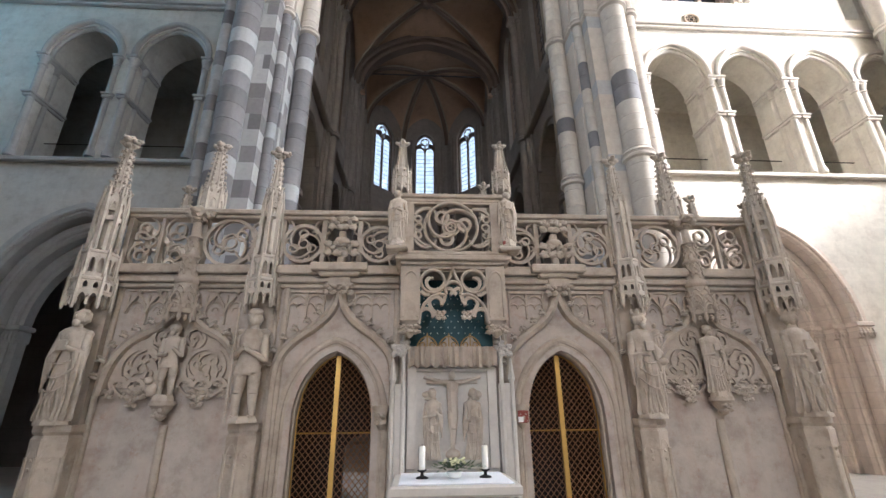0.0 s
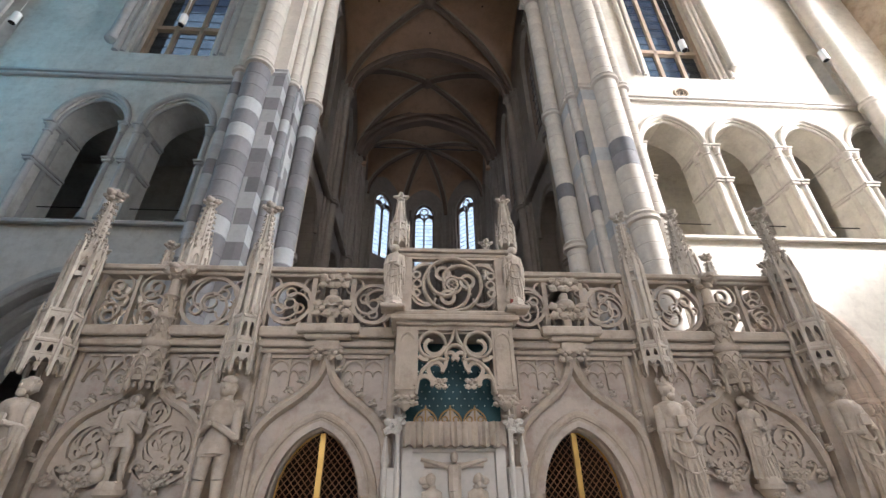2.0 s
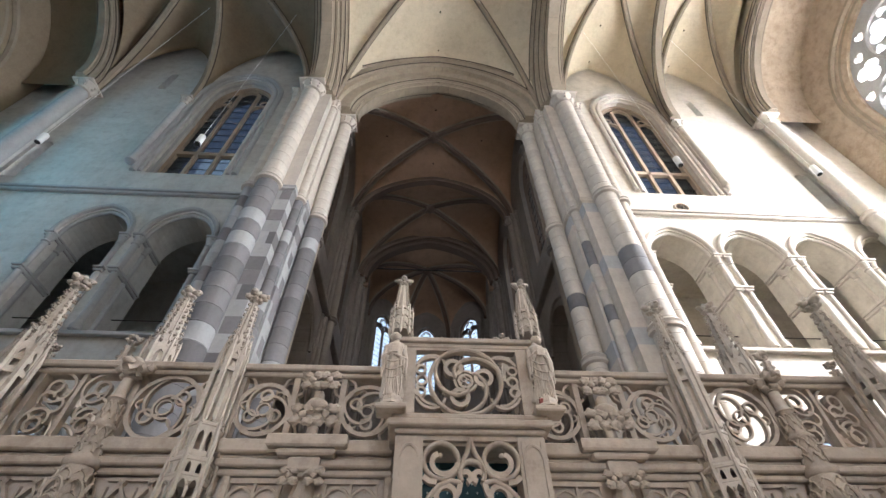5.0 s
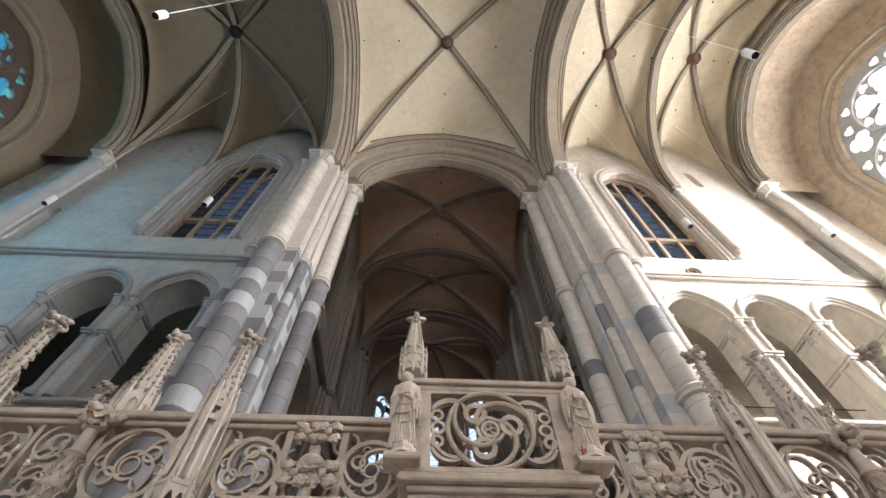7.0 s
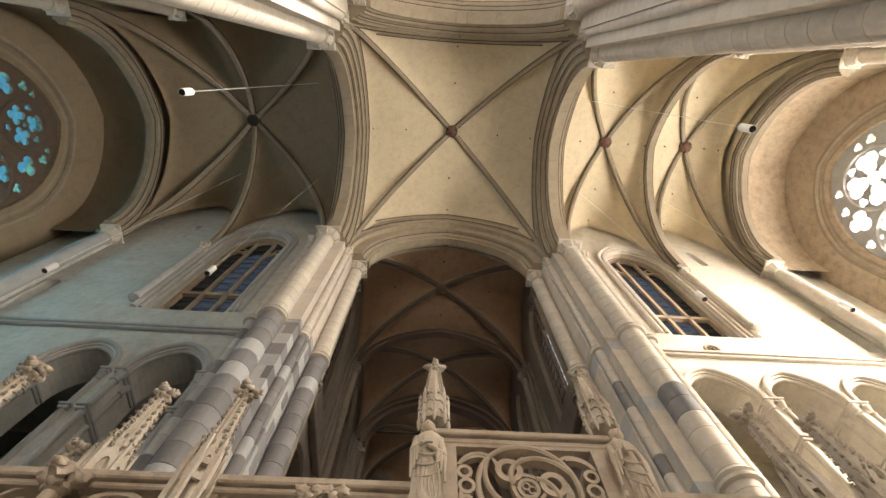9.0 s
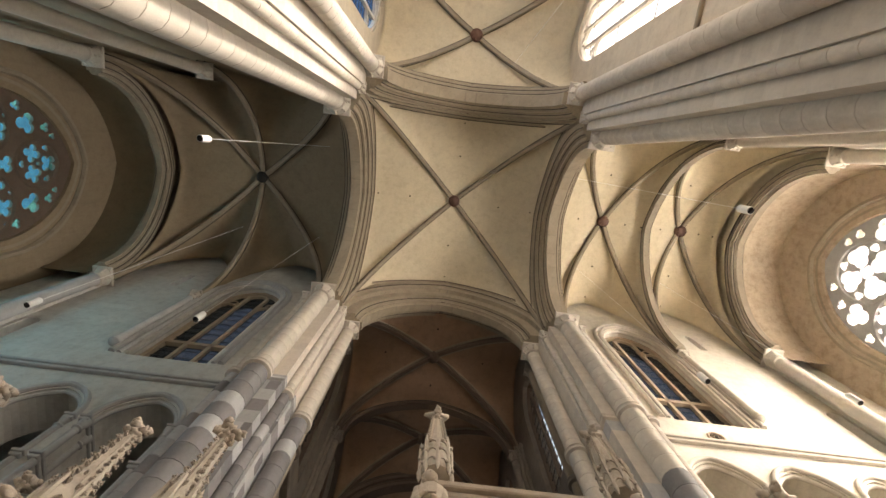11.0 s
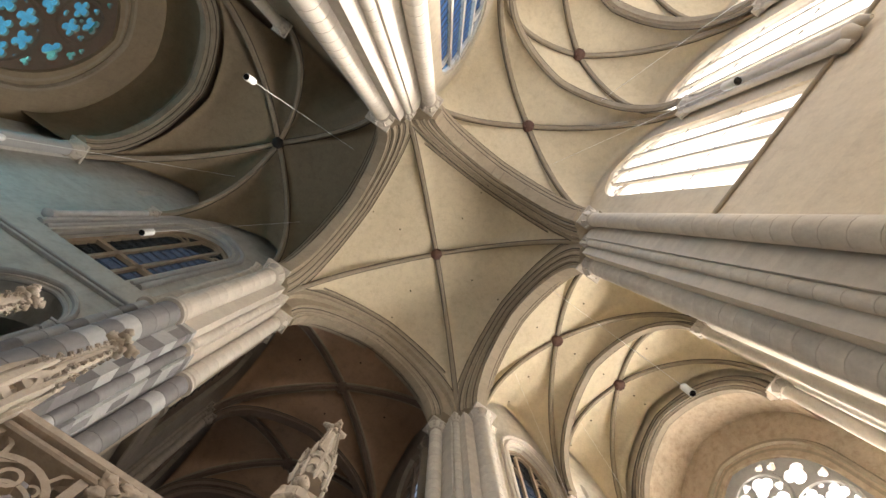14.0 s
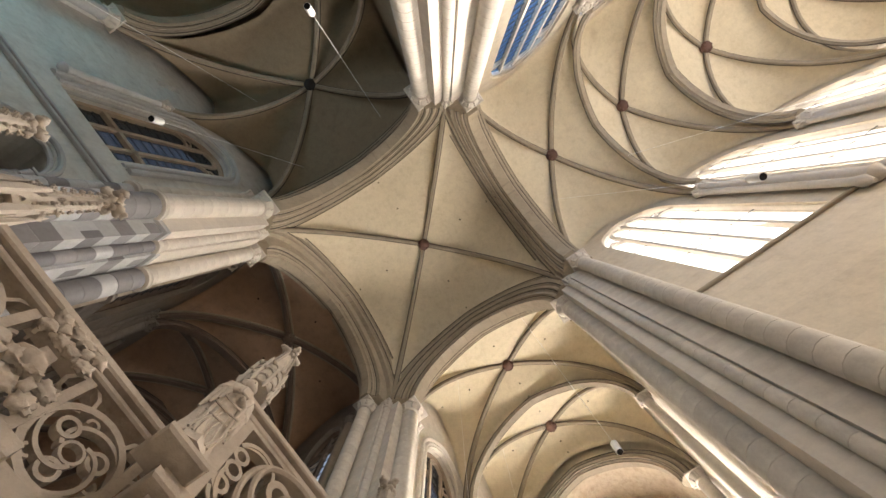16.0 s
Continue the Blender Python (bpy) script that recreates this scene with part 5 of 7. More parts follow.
def pierced_stage(x, y, z0, z1, r, kind, sides=6):
    """A hollow many-sided box of thin pierced walls: 'fringe' open below in twin cusped arches, 'niche' with a window, 'gable' with gablets."""
    pts = hexagon(x, y, r, sides)
    h = z1 - z0
    bm = bmesh.new()
    for q in range(sides):
        p, p2 = pts[q], pts[(q + 1) % sides]
        ln = math.dist(p, p2)
        if kind == "fringe":
            wall(bm, p, p2, z0, z1, 0.035, [(ln * f, ln * 0.10, z0 + h * 0.60, z0 + h * 0.72, z0 + h * 0.86) for f in (0.28, 0.72)], n=3,
                 cut=[(ln * 0.27, ln * 0.17, z0 + h * 0.16, z0 + h * 0.44), (ln * 0.73, ln * 0.17, z0 + h * 0.16, z0 + h * 0.44)])
        elif kind == "niche":
            wall(bm, p, p2, z0, z1, 0.03, [(ln * f, ln * 0.15, z0 + h * 0.16, z0 + h * 0.5, z0 + h * 0.74) for f in (0.28, 0.72)], n=3)
        else:
            wall(bm, p, p2, z0, z1, 0.03, [(ln * 0.5, ln * 0.24, z0 + h * 0.12, z0 + h * 0.30, z0 + h * 0.50)], n=3,
                 top=[(ln, z0 + h * 0.55), (ln * 0.72, z0 + h * 0.66), (ln * 0.5, z1), (ln * 0.28, z0 + h * 0.66), (0, z0 + h * 0.55)])
    bmesh.ops.remove_doubles(bm, verts=bm.verts, dist=0.0015)
    ob = spart({"fringe": "canopy", "niche": "niche_stage", "gable": "gable_stage"}[kind], bm, SPIRE,
               label={"fringe": "pierced stone canopy over a statue", "niche": "pierced stage with small windows", "gable": "stage of little pierced gables"}[kind])
    bm = bmesh.new()
    for px_, py_ in pts:
        e = Vector((px_ - x, py_ - y, 0)) * 0.04
        top = z0 + h * (0.78 if kind == "gable" else 1.0)
        lathe(bm, [(0.012, z0 - (0.05 if kind == "fringe" else 0)), (0.026, z0), (0.022, top), (0.004, top + 0.12)], px_ + e.x, py_ + e.y, 5)
    if kind != "gable":
        lathe(bm, [(r * 0.9, z1 - 0.05), (r * 1.06, z1 - 0.03), (r * 1.06, z1 - 0.005), (r * 0.94, z1 + 0.02), (r * 0.5, z1 + 0.02)], x, y, sides, math.pi / sides)
    if kind == "fringe":
        lathe(bm, [(r * 0.9, z0 + h * 0.5), (r * 1.03, z0 + h * 0.52), (r * 1.03, z0 + h * 0.56), (r * 0.9, z0 + h * 0.58)], x, y, sides, math.pi / sides)
    else:
        lathe(bm, [(r * 0.35, z0), (r * 0.35, z1)], x, y, sides)
    mould = part("moulding", bm, SPIRE, None)
    mould.parent, mould.matrix_parent_inverse = ob, Matrix.Identity(4)
    for q in range(sides):
        p, p2 = Vector(pts[q]), Vector(pts[(q + 1) % sides])
        m_ = (p + p2) / 2
        a = math.degrees(math.atan2(m_.y - y, m_.x - x))
        places = [(m_, z0 + h * 0.30)] if kind == "fringe" else [(m_, z1 + 0.02), (p, z1 - 0.02)] if kind == "niche" else [(m_, z1 + 0.02), (p.lerp(p2, 0.25), z0 + h * 0.74), (p.lerp(p2, 0.75), z0 + h * 0.74), (p, z0 + h * 0.9)]
        for pt, zz in places:
            c = new("crocket", CROCKET)
            c.parent = ob
            c.matrix_basis = pose(pt.x, pt.y, zz, 0, -40, a) @ Matrix.Scale(0.055, 4)
    return ob


def pinnacle(x, y, zs, r, top, spread):
    """Canopy, niches, open posts, gables and spire over a statue; zs are the joints between these stages."""
    za, zb, zc, zd, ze = zs
    pierced_stage(x, y, za, zb, r, "fringe")
    pierced_stage(x, y, zb + 0.02, zc, r * 0.86, "niche")
    for px_, py_ in hexagon(x, y, r * 0.66):
        bm = bmesh.new()
        box(bm, px_ - 0.024, px_ + 0.024, py_ - 0.024, py_ + 0.024, zc - 0.02, zd + 0.16)
        lathe(bm, [(0.034, zd + 0.16), (0.006, zd + 0.34)], px_, py_, 4, math.pi / 4)
        spart("post", bm, SPIRE)
    bm = bmesh.new()
    lathe(bm, [(r * 0.34, zc), (r * 0.30, zc + 0.06), (r * 0.30, zd)], x, y, 6)
    spart("core", bm, SPIRE)
    pierced_stage(x, y, zd - 0.06, ze, r * 0.58, "gable")
    spire(x, y, zd + 0.1, top, r * 0.40, 6, 9, 0.07 * spread, None, 0.22 * spread)


def canopy(bm, x, y, z0, z1, r, sides=6):
    """A pierced baldachin with pendants over a statue."""
    lathe(bm, [(r * 0.7, z0 + 0.12), (r, z0 + 0.10), (r, z0 + 0.14), (r * 0.96, z0 + 0.16), (r * 0.96, z1 - 0.08), (r * 1.06, z1 - 0.06), (r * 1.06, z1)], x, y, sides, math.pi / sides)
    for q in range(sides):
        a, b = 2 * math.pi * q / sides + math.pi / sides, 2 * math.pi * (q + 1) / sides + math.pi / sides
        p = Vector((x + r * math.cos(a), y + r * math.sin(a), 0))
        p2 = Vector((x + r * math.cos(b), y + r * math.sin(b), 0))
        out = ((p + p2) / 2 - Vector((x, y, 0))).normalized() * 0.02
        pa = arch_points((p + out).xy, (p2 + out).xy, z0 + 0.12, 0.12, 1.2, 4)
        tube(bm, pa, 0.016, 4)
        for f in (0.22, 0.5, 0.78):
            c = p.lerp(p2, f) + out
            tube(bm, [Vector((c.x, c.y, z0 + 0.2)), Vector((c.x, c.y, z1 - 0.1))], 0.012, 4)
        pa = arch_points((p + out).xy, (p2 + out).xy, z0 + 0.26, 0.14, 1.2, 4)
        tube(bm, pa, 0.014, 4)
        lathe(bm, [(0.01, z0 - 0.03), (0.035, z0 + 0.04), (0.02, z0 + 0.12), (0.03, z1)], p.x, p.y, 6)
        for zz in (z0 + 0.05, z0 + 0.02):
            m = bmesh.ops.create_icosphere(bm, subdivisions=1, radius=0.03)
            bmesh.ops.translate(bm, vec=((p.x + p2.x) / 2, (p.y + p2.y) / 2, zz), verts=m["verts"])


# piers with statues: the outer corners, and beside the doors
for sx in (-1, 1):
    for px, py, r in ((5.08, SY - 0.22, 0.245), (2.76, SY - 0.16, 0.205)):
        x = sx * px
        bm = bmesh.new()
        lathe(bm, [(r * 1.15, 0), (r * 1.15, 0.25), (r, 0.32), (r, 1.12), (r * 1.05, 1.16), (r * 1.08, 1.36), (r * 0.95, 1.40), (r * 1.1, 1.44), (r * 1.1, 1.52)], x, py, 6, math.pi / 6)
        pedestal = spart("pedestal", bm, SCREEN, label="panelled stone pedestal")
        for q in range(6):
            a, b = q * math.pi / 3 + math.pi / 6, (q + 1) * math.pi / 3 + math.pi / 6
            bm = bmesh.new()
            lathe(bm, [(0.035, 0.3), (0.028, 0.36), (0.028, 1.10), (0.038, 1.15)], x + r * math.cos(a), py + r * math.sin(a), 6)
            col = part("colonnette", bm, SCREEN)
            col.parent, col.matrix_parent_inverse = pedestal, Matrix.Identity(4)
            bm = bmesh.new()
            pa, pb = (x + r * math.cos(a), py + r * math.sin(a)), (x + r * math.cos(b), py + r * math.sin(b))
            sweep(bm, arch_points(pa, pb, 1.05, 0.22, 1.4, 5), [(0.02, 0), (0, 0.02), (-0.02, 0), (0, -0.02)])
            mid = Vector(((pa[0] + pb[0]) / 2, (pa[1] + pb[1]) / 2, 0))
            for zz in (1.12, 1.02):
                leafy(bm, (mid.x, mid.y, zz), 0.035, (1, 1, 1), 1)
            arch_ob = part("panel_arch", bm, SCREEN)
            arch_ob.parent, arch_ob.matrix_parent_inverse = pedestal, Matrix.Identity(4)
        bm = bmesh.new()
        box(bm, x - 0.16, x + 0.16, py + 0.08, SY + 0.02, 1.45, 3.4, 0.02)
        for s in (-1, 1):
            tube(bm, [(x + s * r * 0.85, SY - 0.03, 0.3), (x + s * r * 0.85, SY - 0.03, 3.4)], 0.04, 8)
        spart("backing", bm, SCREEN)
        if px > 5:
            pinnacle(x, SY - 0.34, (3.04, 3.42, 3.82, 4.38, 4.92), 0.26, 5.82, 1.0)
            # a thin buttress on the screen's return, with its own small spire
            bm = bmesh.new()
            box(bm, x + sx * 0.16, x + sx * 0.26, SY + 0.12, SY + 0.22, 1.5, 4.35, 0.01)
            for zz in (2.7, 3.6):
                box(bm, x + sx * 0.13, x + sx * 0.29, SY + 0.09, SY + 0.25, zz, zz + 0.05, 0.01)
            spart("buttress", bm, SPIRE)
            spire(x + sx * 0.21, SY + 0.17, 4.35, 5.1, 0.07, 4, 7, 0.055, None, 0.12)
        else:
            pinnacle(x, SY - 0.24, (3.10, 3.46, 3.82, 4.52, 4.96), 0.215, 5.73, 0.9)
    # the hanging canopy and bracket between them
    x, py = sx * 3.89, SY - 0.16
    bm = bmesh.new()
    lathe(bm, [(0.02, 1.55), (0.08, 1.60), (0.07, 1.63), (0.13, 1.70), (0.14, 1.73), (0.17, 1.745), (0.17, 1.80)], x, py, 8)
    flower(bm, (x, py - 0.10, 1.65), 0.045)
    tube(bm, [(x, SY - 0.03, 0.1), (x, SY - 0.03, 1.5)], 0.055, 8)
    spart("bracket", bm, SCREEN, label="leafy bracket on a thin wall shaft", smooth=55)
    bm = bmesh.new()
    canopy(bm, x, py, 2.88, 3.14, 0.21, 8)
    lathe(bm, [(0.19, 3.12), (0.15, 3.42), (0.175, 3.44), (0.175, 3.50), (0.13, 3.53), (0.115, 3.80), (0.14, 3.82), (0.14, 3.85), (0.10, 3.88), (0.08, 4.12), (0.11, 4.15), (0.07, 4.2), (0.06, 4.45)], x, py, 8)
    for zz, rr in ((3.12, 0.205), (3.22, 0.185), (3.32, 0.172), (3.58, 0.135), (3.67, 0.13), (3.76, 0.125), (3.94, 0.10), (4.04, 0.095)):
        for q in range(8):
            a = q * math.pi / 4 + (math.pi / 8 if int(zz * 50) % 2 else 0)
            p0_, p1_ = (Vector((x + rr * math.cos(a + d), py + rr * math.sin(a + d), 0)) for d in (-0.36, 0.36))
            tube(bm, arch_points(p0_.xy, p1_.xy, zz - 0.03, 0.08, 1.2, 3), 0.011, 4)
            m = bmesh.ops.create_icosphere(bm, subdivisions=1, radius=0.017)
            bmesh.ops.translate(bm, vec=(x + rr * 1.03 * math.cos(a), py + rr * 1.03 * math.sin(a), zz + 0.055), verts=m["verts"])
    finial(bm, x, py, 4.30, 0.30)
    spart("canopy", bm, SCREEN, label="hanging conical canopy ending in a flower", smooth=55)
    bm = bmesh.new()
    lathe(bm, [(0.2, 4.62), (0.2, 4.68), (0.16, 4.72), (0.13, 4.95)], x, SY + 0.12, 6)
    spart("pinnacle_base", bm, SPIRE)
    pierced_stage(x, SY + 0.12, 4.70, 5.16, 0.18, "gable")
    spire(x, SY + 0.12, 4.95, 6.06, 0.13, 6, 8, 0.065, None, 0.19)
    spire(sx * 4.28, SY + 0.10, 4.62, 5.20, 0.07, 4, 4, 0.055)

# ogee gables over the doors and over the wings
def ogee(cx, flank, y, n=4):
    """One outline: a bowed arch that turns up into a point. flank: its right half from the foot up, (aside, height)."""
    pts = []
    f = [flank[0]] + list(flank) + [flank[-1]]
    for i in range(1, len(f) - 2):
        for q in range(n):
            t = q / n
            p0, p1, p2, p3 = (Vector(v) for v in f[i - 1:i + 3])
            v = 0.5 * (2 * p1 + (p2 - p0) * t + (2 * p0 - 5 * p1 + 4 * p2 - p3) * t * t + (3 * p1 - p0 - 3 * p2 + p3) * t ** 3)
            pts.append((v.x, v.y))
    pts.append(flank[-1])
    line = [(-s, z) for s, z in pts] + [(s, z) for s, z in pts[-2::-1]]
    return [Vector((cx + s, y, z)) for s, z in line]


DOOR_FLANK = ((0.84, 1.35), (0.85, 1.95), (0.82, 2.30), (0.73, 2.50), (0.56, 2.67), (0.34, 2.83), (0.16, 3.00), (0.06, 3.20), (0.0, 3.50))
WING_FLANK = ((0.92, 1.88), (0.90, 2.13), (0.80, 2.42), (0.64, 2.62), (0.44, 2.74), (0.27, 2.84), (0.12, 3.05), (0.04, 3.22), (0.0, 3.42))


def place_crockets(pts, cx, y, size, low):
    last = None
    for p in pts:
        if p.z < low or abs(p.x - cx) < 0.1:
            continue
        if last is None or (p - last).length > 0.17:
            s = 1 if p.x > cx else -1
            crocket((p.x + s * 0.07, y, p.z + 0.06), size, 0 if s > 0 else 180, -25)
            last = p


MOULD = [(-0.05, -0.07), (0.0, -0.10), (0.05, -0.06), (0.07, 0.05), (-0.07, 0.05)]
for sx in (-1, 1):
    cx = sx * 1.67
    bm = bmesh.new()
    pts = ogee(cx, DOOR_FLANK, SY - 0.04)
    sweep(bm, [Vector((pts[0].x, pts[0].y, 0.0))] + pts + [Vector((pts[-1].x, pts[-1].y, 0.0))], MOULD, UYV)
    spart("door_gable", bm, SCREEN, label="bowed ogee gable with leaf crockets over a doorway")
    place_crockets(pts, cx, SY - 0.14, 0.12, 2.2)
    for off, yy, rr in ((0.17, SY + 0.0, 0.05), (0.11, SY + 0.04, 0.05), (0.05, SY + 0.09, 0.05), (0.01, SY + 0.15, 0.04)):
        bm = bmesh.new()
        ap = arch_points((cx - 0.56 - off, yy), (cx + 0.56 + off, yy), 1.55, 0.93 + off * 0.9, 1.25, 12)
        tube(bm, [Vector((ap[0].x, yy, 0))] + ap + [Vector((ap[-1].x, yy, 0))], rr, 8, UYV)
        spart("door_moulding", bm, SCREEN, smooth=True)
    # flower on top of the gable
    bm = bmesh.new()
    box(bm, cx - 0.05, cx + 0.05, SY - 0.2, SY - 0.08, 3.35, 4.30, 0.015)
    for z, r in ((3.36, 0.07), (4.0, 0.10), (4.42, 0.09)):
        for s in (-1, 1):
            flower(bm, (cx + s * (0.10 if z > 4.3 else 0.13), SY - 0.2, z), r)
    lathe(bm, [(0.09, 4.06), (0.14, 4.12), (0.10, 4.18)], cx, SY - 0.16, 8)
    spart("gable_flower", bm, SCREEN, label="carved cross flower", smooth=85)
    # blind panels on both flanks of the gable
    for x0, x1 in ((0.92, 1.45), (1.90, 2.42)):
        bm = bmesh.new()
        xa, xb = sx * x0, sx * x1
        for f in (0.0, 0.5, 1.0):
            xx = xa + (xb - xa) * f
            box(bm, xx - 0.014, xx + 0.014, SY - 0.045, SY + 0.01, 2.82 if f != 0.5 else 2.95, 3.36)
        for f in (0.25, 0.75):
            xx = xa + (xb - xa) * f
            w = abs(xb - xa) / 4
            tube(bm, arch_points((xx - w, SY - 0.03), (xx + w, SY - 0.03), 3.16, 0.15, 1.2, 5), 0.018, 5, UYV)
            for s in (-1, 1):
                tube(bm, arch_points((xx + s * w * 0.5 - w * 0.5, SY - 0.025), (xx + s * w * 0.5 + w * 0.5, SY - 0.025), 3.10, 0.08, 1.2, 4), 0.012, 4, UYV)
        box(bm, min(xa, xb) - 0.02, max(xa, xb) + 0.02, SY - 0.05, SY + 0.01, 3.34, 3.39)
        spart("blind_tracery", bm, SCREEN, label="blind arched panels")
    for xx in (0.80, 2.46):
        bm = bmesh.new()
        tube(bm, [(sx * xx, SY - 0.03, 0.1), (sx * xx, SY - 0.03, 3.4)], 0.05, 8)
        spart("wall_shaft", bm, SCREEN, smooth=True)
    # wing: a broad ogee that hangs in cusps over a plain painted wall
    cx = sx * 3.89
    bm = bmesh.new()
    pts = ogee(cx, WING_FLANK, SY - 0.05)
    sweep(bm, pts, MOULD, UYV)
    spart("wing_gable", bm, SCREEN, label="broad ogee gable with leaf crockets")
    place_crockets(pts, cx, SY - 0.15, 0.13, 2.0)
    bm = bmesh.new()
    for s in (-1, 1):
        cc = cx + s * 0.43
        ring(bm, cc, 2.24, 0.27, SY - 0.05, FLAT, 20)
        whirl(bm, cc, 2.24, 0.25, SY - 0.05, 3, 40 * s)
        ring(bm, cc - s * 0.20, 2.64, 0.14, SY - 0.05, FLAT_S, 16)
        whirl(bm, cc - s * 0.20, 2.64, 0.13, SY - 0.05, 2, 70)
        for q in range(3):
            xx = cx + s * (0.22 + 0.22 * q)
            w = 0.11
            arc(bm, xx, 1.98, w, 0, 180, SY - 0.07, FLAT, 8)
            flower(bm, (xx + s * w, SY - 0.10, 1.90), 0.05)
            flower(bm, (xx, SY - 0.08, 2.03), 0.035)
        arc(bm, cc, 2.19, 0.36, 205, 335, SY - 0.07, FLAT_S, 12)
        flower(bm, (cc, SY - 0.12, 1.80), 0.06)
        flower(bm, (cc, SY - 0.12, 1.88), 0.05)
    spart("hanging_tracery", bm, SCREEN, label="cusped hanging tracery with whirling wheels", smooth=65)
    bm = bmesh.new()
    wall(bm, (cx - 0.95, SY - 0.042), (cx + 0.95, SY - 0.042), 2.02, 2.9, 0.04, top=[(1.85, 2.13), (1.75, 2.42), (1.59, 2.62), (1.39, 2.74), (1.22, 2.84), (1.07, 3.05), (0.95, 3.36), (0.83, 3.05), (0.68, 2.84), (0.51, 2.74), (0.31, 2.62), (0.15, 2.42), (0.05, 2.13)])
    spart("tympanum", bm, SCREEN)
    for x0, x1 in ((3.04, 3.62), (4.16, 4.74)):
        bm = bmesh.new()
        # branching ribs that fork into little arches under the cornice
        for f in (0.0, 0.5, 1.0):
            xx = sx * (x0 + (x1 - x0) * f)
            box(bm, xx - 0.013, xx + 0.013, SY - 0.04, SY + 0.01, 2.86 if f == 0.5 else 3.02, 3.30)
        for f in (0.25, 0.75):
            xx = sx * (x0 + (x1 - x0) * f)
            w = (x1 - x0) / 4
            for s in (-1, 1):
                sweep(bm, [(xx + s * w, SY - 0.03, 3.02), (xx + s * w * 0.8, SY - 0.03, 3.14), (xx + s * w * 0.2, SY - 0.03, 3.26), (xx - s * w * 0.2, SY - 0.03, 3.36)], FLAT_S, UYV)
            tube(bm, arch_points((xx - w * 0.7, SY - 0.03), (xx + w * 0.7, SY - 0.03), 3.08, 0.11, 1.2, 5), 0.013, 4, UYV)
            tube(bm, arch_points((xx - w * 0.35, SY - 0.03), (xx + w * 0.35, SY - 0.03), 3.05, 0.06, 1.2, 4), 0.010, 4, UYV)
        box(bm, sx * x0 - 0.013 * sx, sx * x1 + 0.013 * sx, SY - 0.042, SY + 0.01, 3.35, 3.385)
        spart("blind_tracery", bm, SCREEN, label="blind arched panels")

# ---- the pulpit balcony ----
BX, BY0 = 0.72, 5.86
for z0, z1, o in ((3.58, 3.63, 0.02), (3.63, 3.70, 0.09), (3.70, 3.76, 0.06)):
    bm = bmesh.new()
    box(bm, -BX - o, BX + o, BY0 - o, SY, z0, z1 - 0.002, 0.012)
    spart("balcony_ledge", bm, SCREEN)
bm = bmesh.new()
box(bm, -BX + 0.1, BX - 0.1, BY0 + 0.1, SY + 0.3, 3.50, 3.58)
spart("balcony_floor", bm, SCREEN)
bm = bmesh.new()
for z0, z1, o in ((4.56, 4.62, 0.0), (4.62, 4.68, 0.04)):
    box(bm, -BX - o, BX + o, BY0 - o, BY0 + 0.12, z0, z1 - 0.002, 0.01)
    for s in (-1, 1):
        box(bm, s * (BX - 0.12), s * (BX + o), BY0 + 0.122, SY + 0.05, z0, z1 - 0.002, 0.01)
spart("balcony_rail", bm, SCREEN)
zc, hr = 4.16, 0.385
bm = bmesh.new()
y = BY0 + 0.05
for s in (-1, 1):
    box(bm, s * 0.56, s * 0.70, BY0, BY0 + 0.12, 3.76, 4.56, 0.01)
box(bm, -0.56, 0.56, BY0 + 0.01, BY0 + 0.11, 3.76, 3.79)
box(bm, -0.56, 0.56, BY0 + 0.01, BY0 + 0.11, 4.53, 4.56)
BIG = [(-0.022, -0.045), (-0.007, -0.062), (0.007, -0.062), (0.022, -0.045), (0.014, 0.05), (-0.014, 0.05)]
ring(bm, -0.02, zc, hr, y, BIG, 40)
for b in range(3):
    a = 11 + 120 * b
    ca, sa = math.cos(radians(a)), math.sin(radians(a))
    ex, ez = -0.02 + 0.20 * ca, zc + 0.20 * sa
    ring(bm, ex, ez, 0.085, y, FLAT, 18)
    spiral(bm, -0.02, zc, hr, 0.105, a - 112, a + 38, y, BIG, 22)
    # cusps at the neck between the eye and the blade
    for d, rr in ((-32, 0.19), (-40, 0.28)):
        leafy(bm, (-0.02 + rr * math.cos(radians(a + d)), y - 0.02, zc + rr * math.sin(radians(a + d))), 0.022, (1, 1, 1), 1)
for q in range(3):
    a = 71 + 120 * q
    arc(bm, -0.02 + 0.075 * math.cos(radians(a + 180)), zc + 0.075 * math.sin(radians(a + 180)), 0.19, a - 36, a + 36, y, FLAT_S, 10)
ring(bm, -0.02, zc, 0.075, y, FLAT_S, 12)
for q in range(3):
    arc(bm, -0.02 + 0.03 * math.cos(q * 2.09), zc + 0.03 * math.sin(q * 2.09), 0.03, 0, 360, y, [(u * 0.5, v * 0.6) for u, v in FLAT_S], 8)
for s in (-1, 1):
    ring(bm, s * 0.49, zc, 0.055, y, FLAT_S, 10)
    for t in (-1, 1):
        ring(bm, s * 0.50, zc + t * 0.13, 0.05, y, FLAT_S, 10)
        spiral(bm, s * 0.30, zc + t * 0.12, 0.25, 0.16, 20 if s > 0 else 160, 80 * t if s > 0 else 180 - 80 * t, y, FLAT_S, 8)
        spiral(bm, s * 0.33, zc + t * 0.15, 0.22, 0.10, (t * 10 if s > 0 else 180 - t * 10), (t * 150 if s > 0 else 180 - t * 150), y, FLAT_S, 10)
spart("wheel_panel", bm, SCREEN, label="large pierced whirling wheel of tracery")
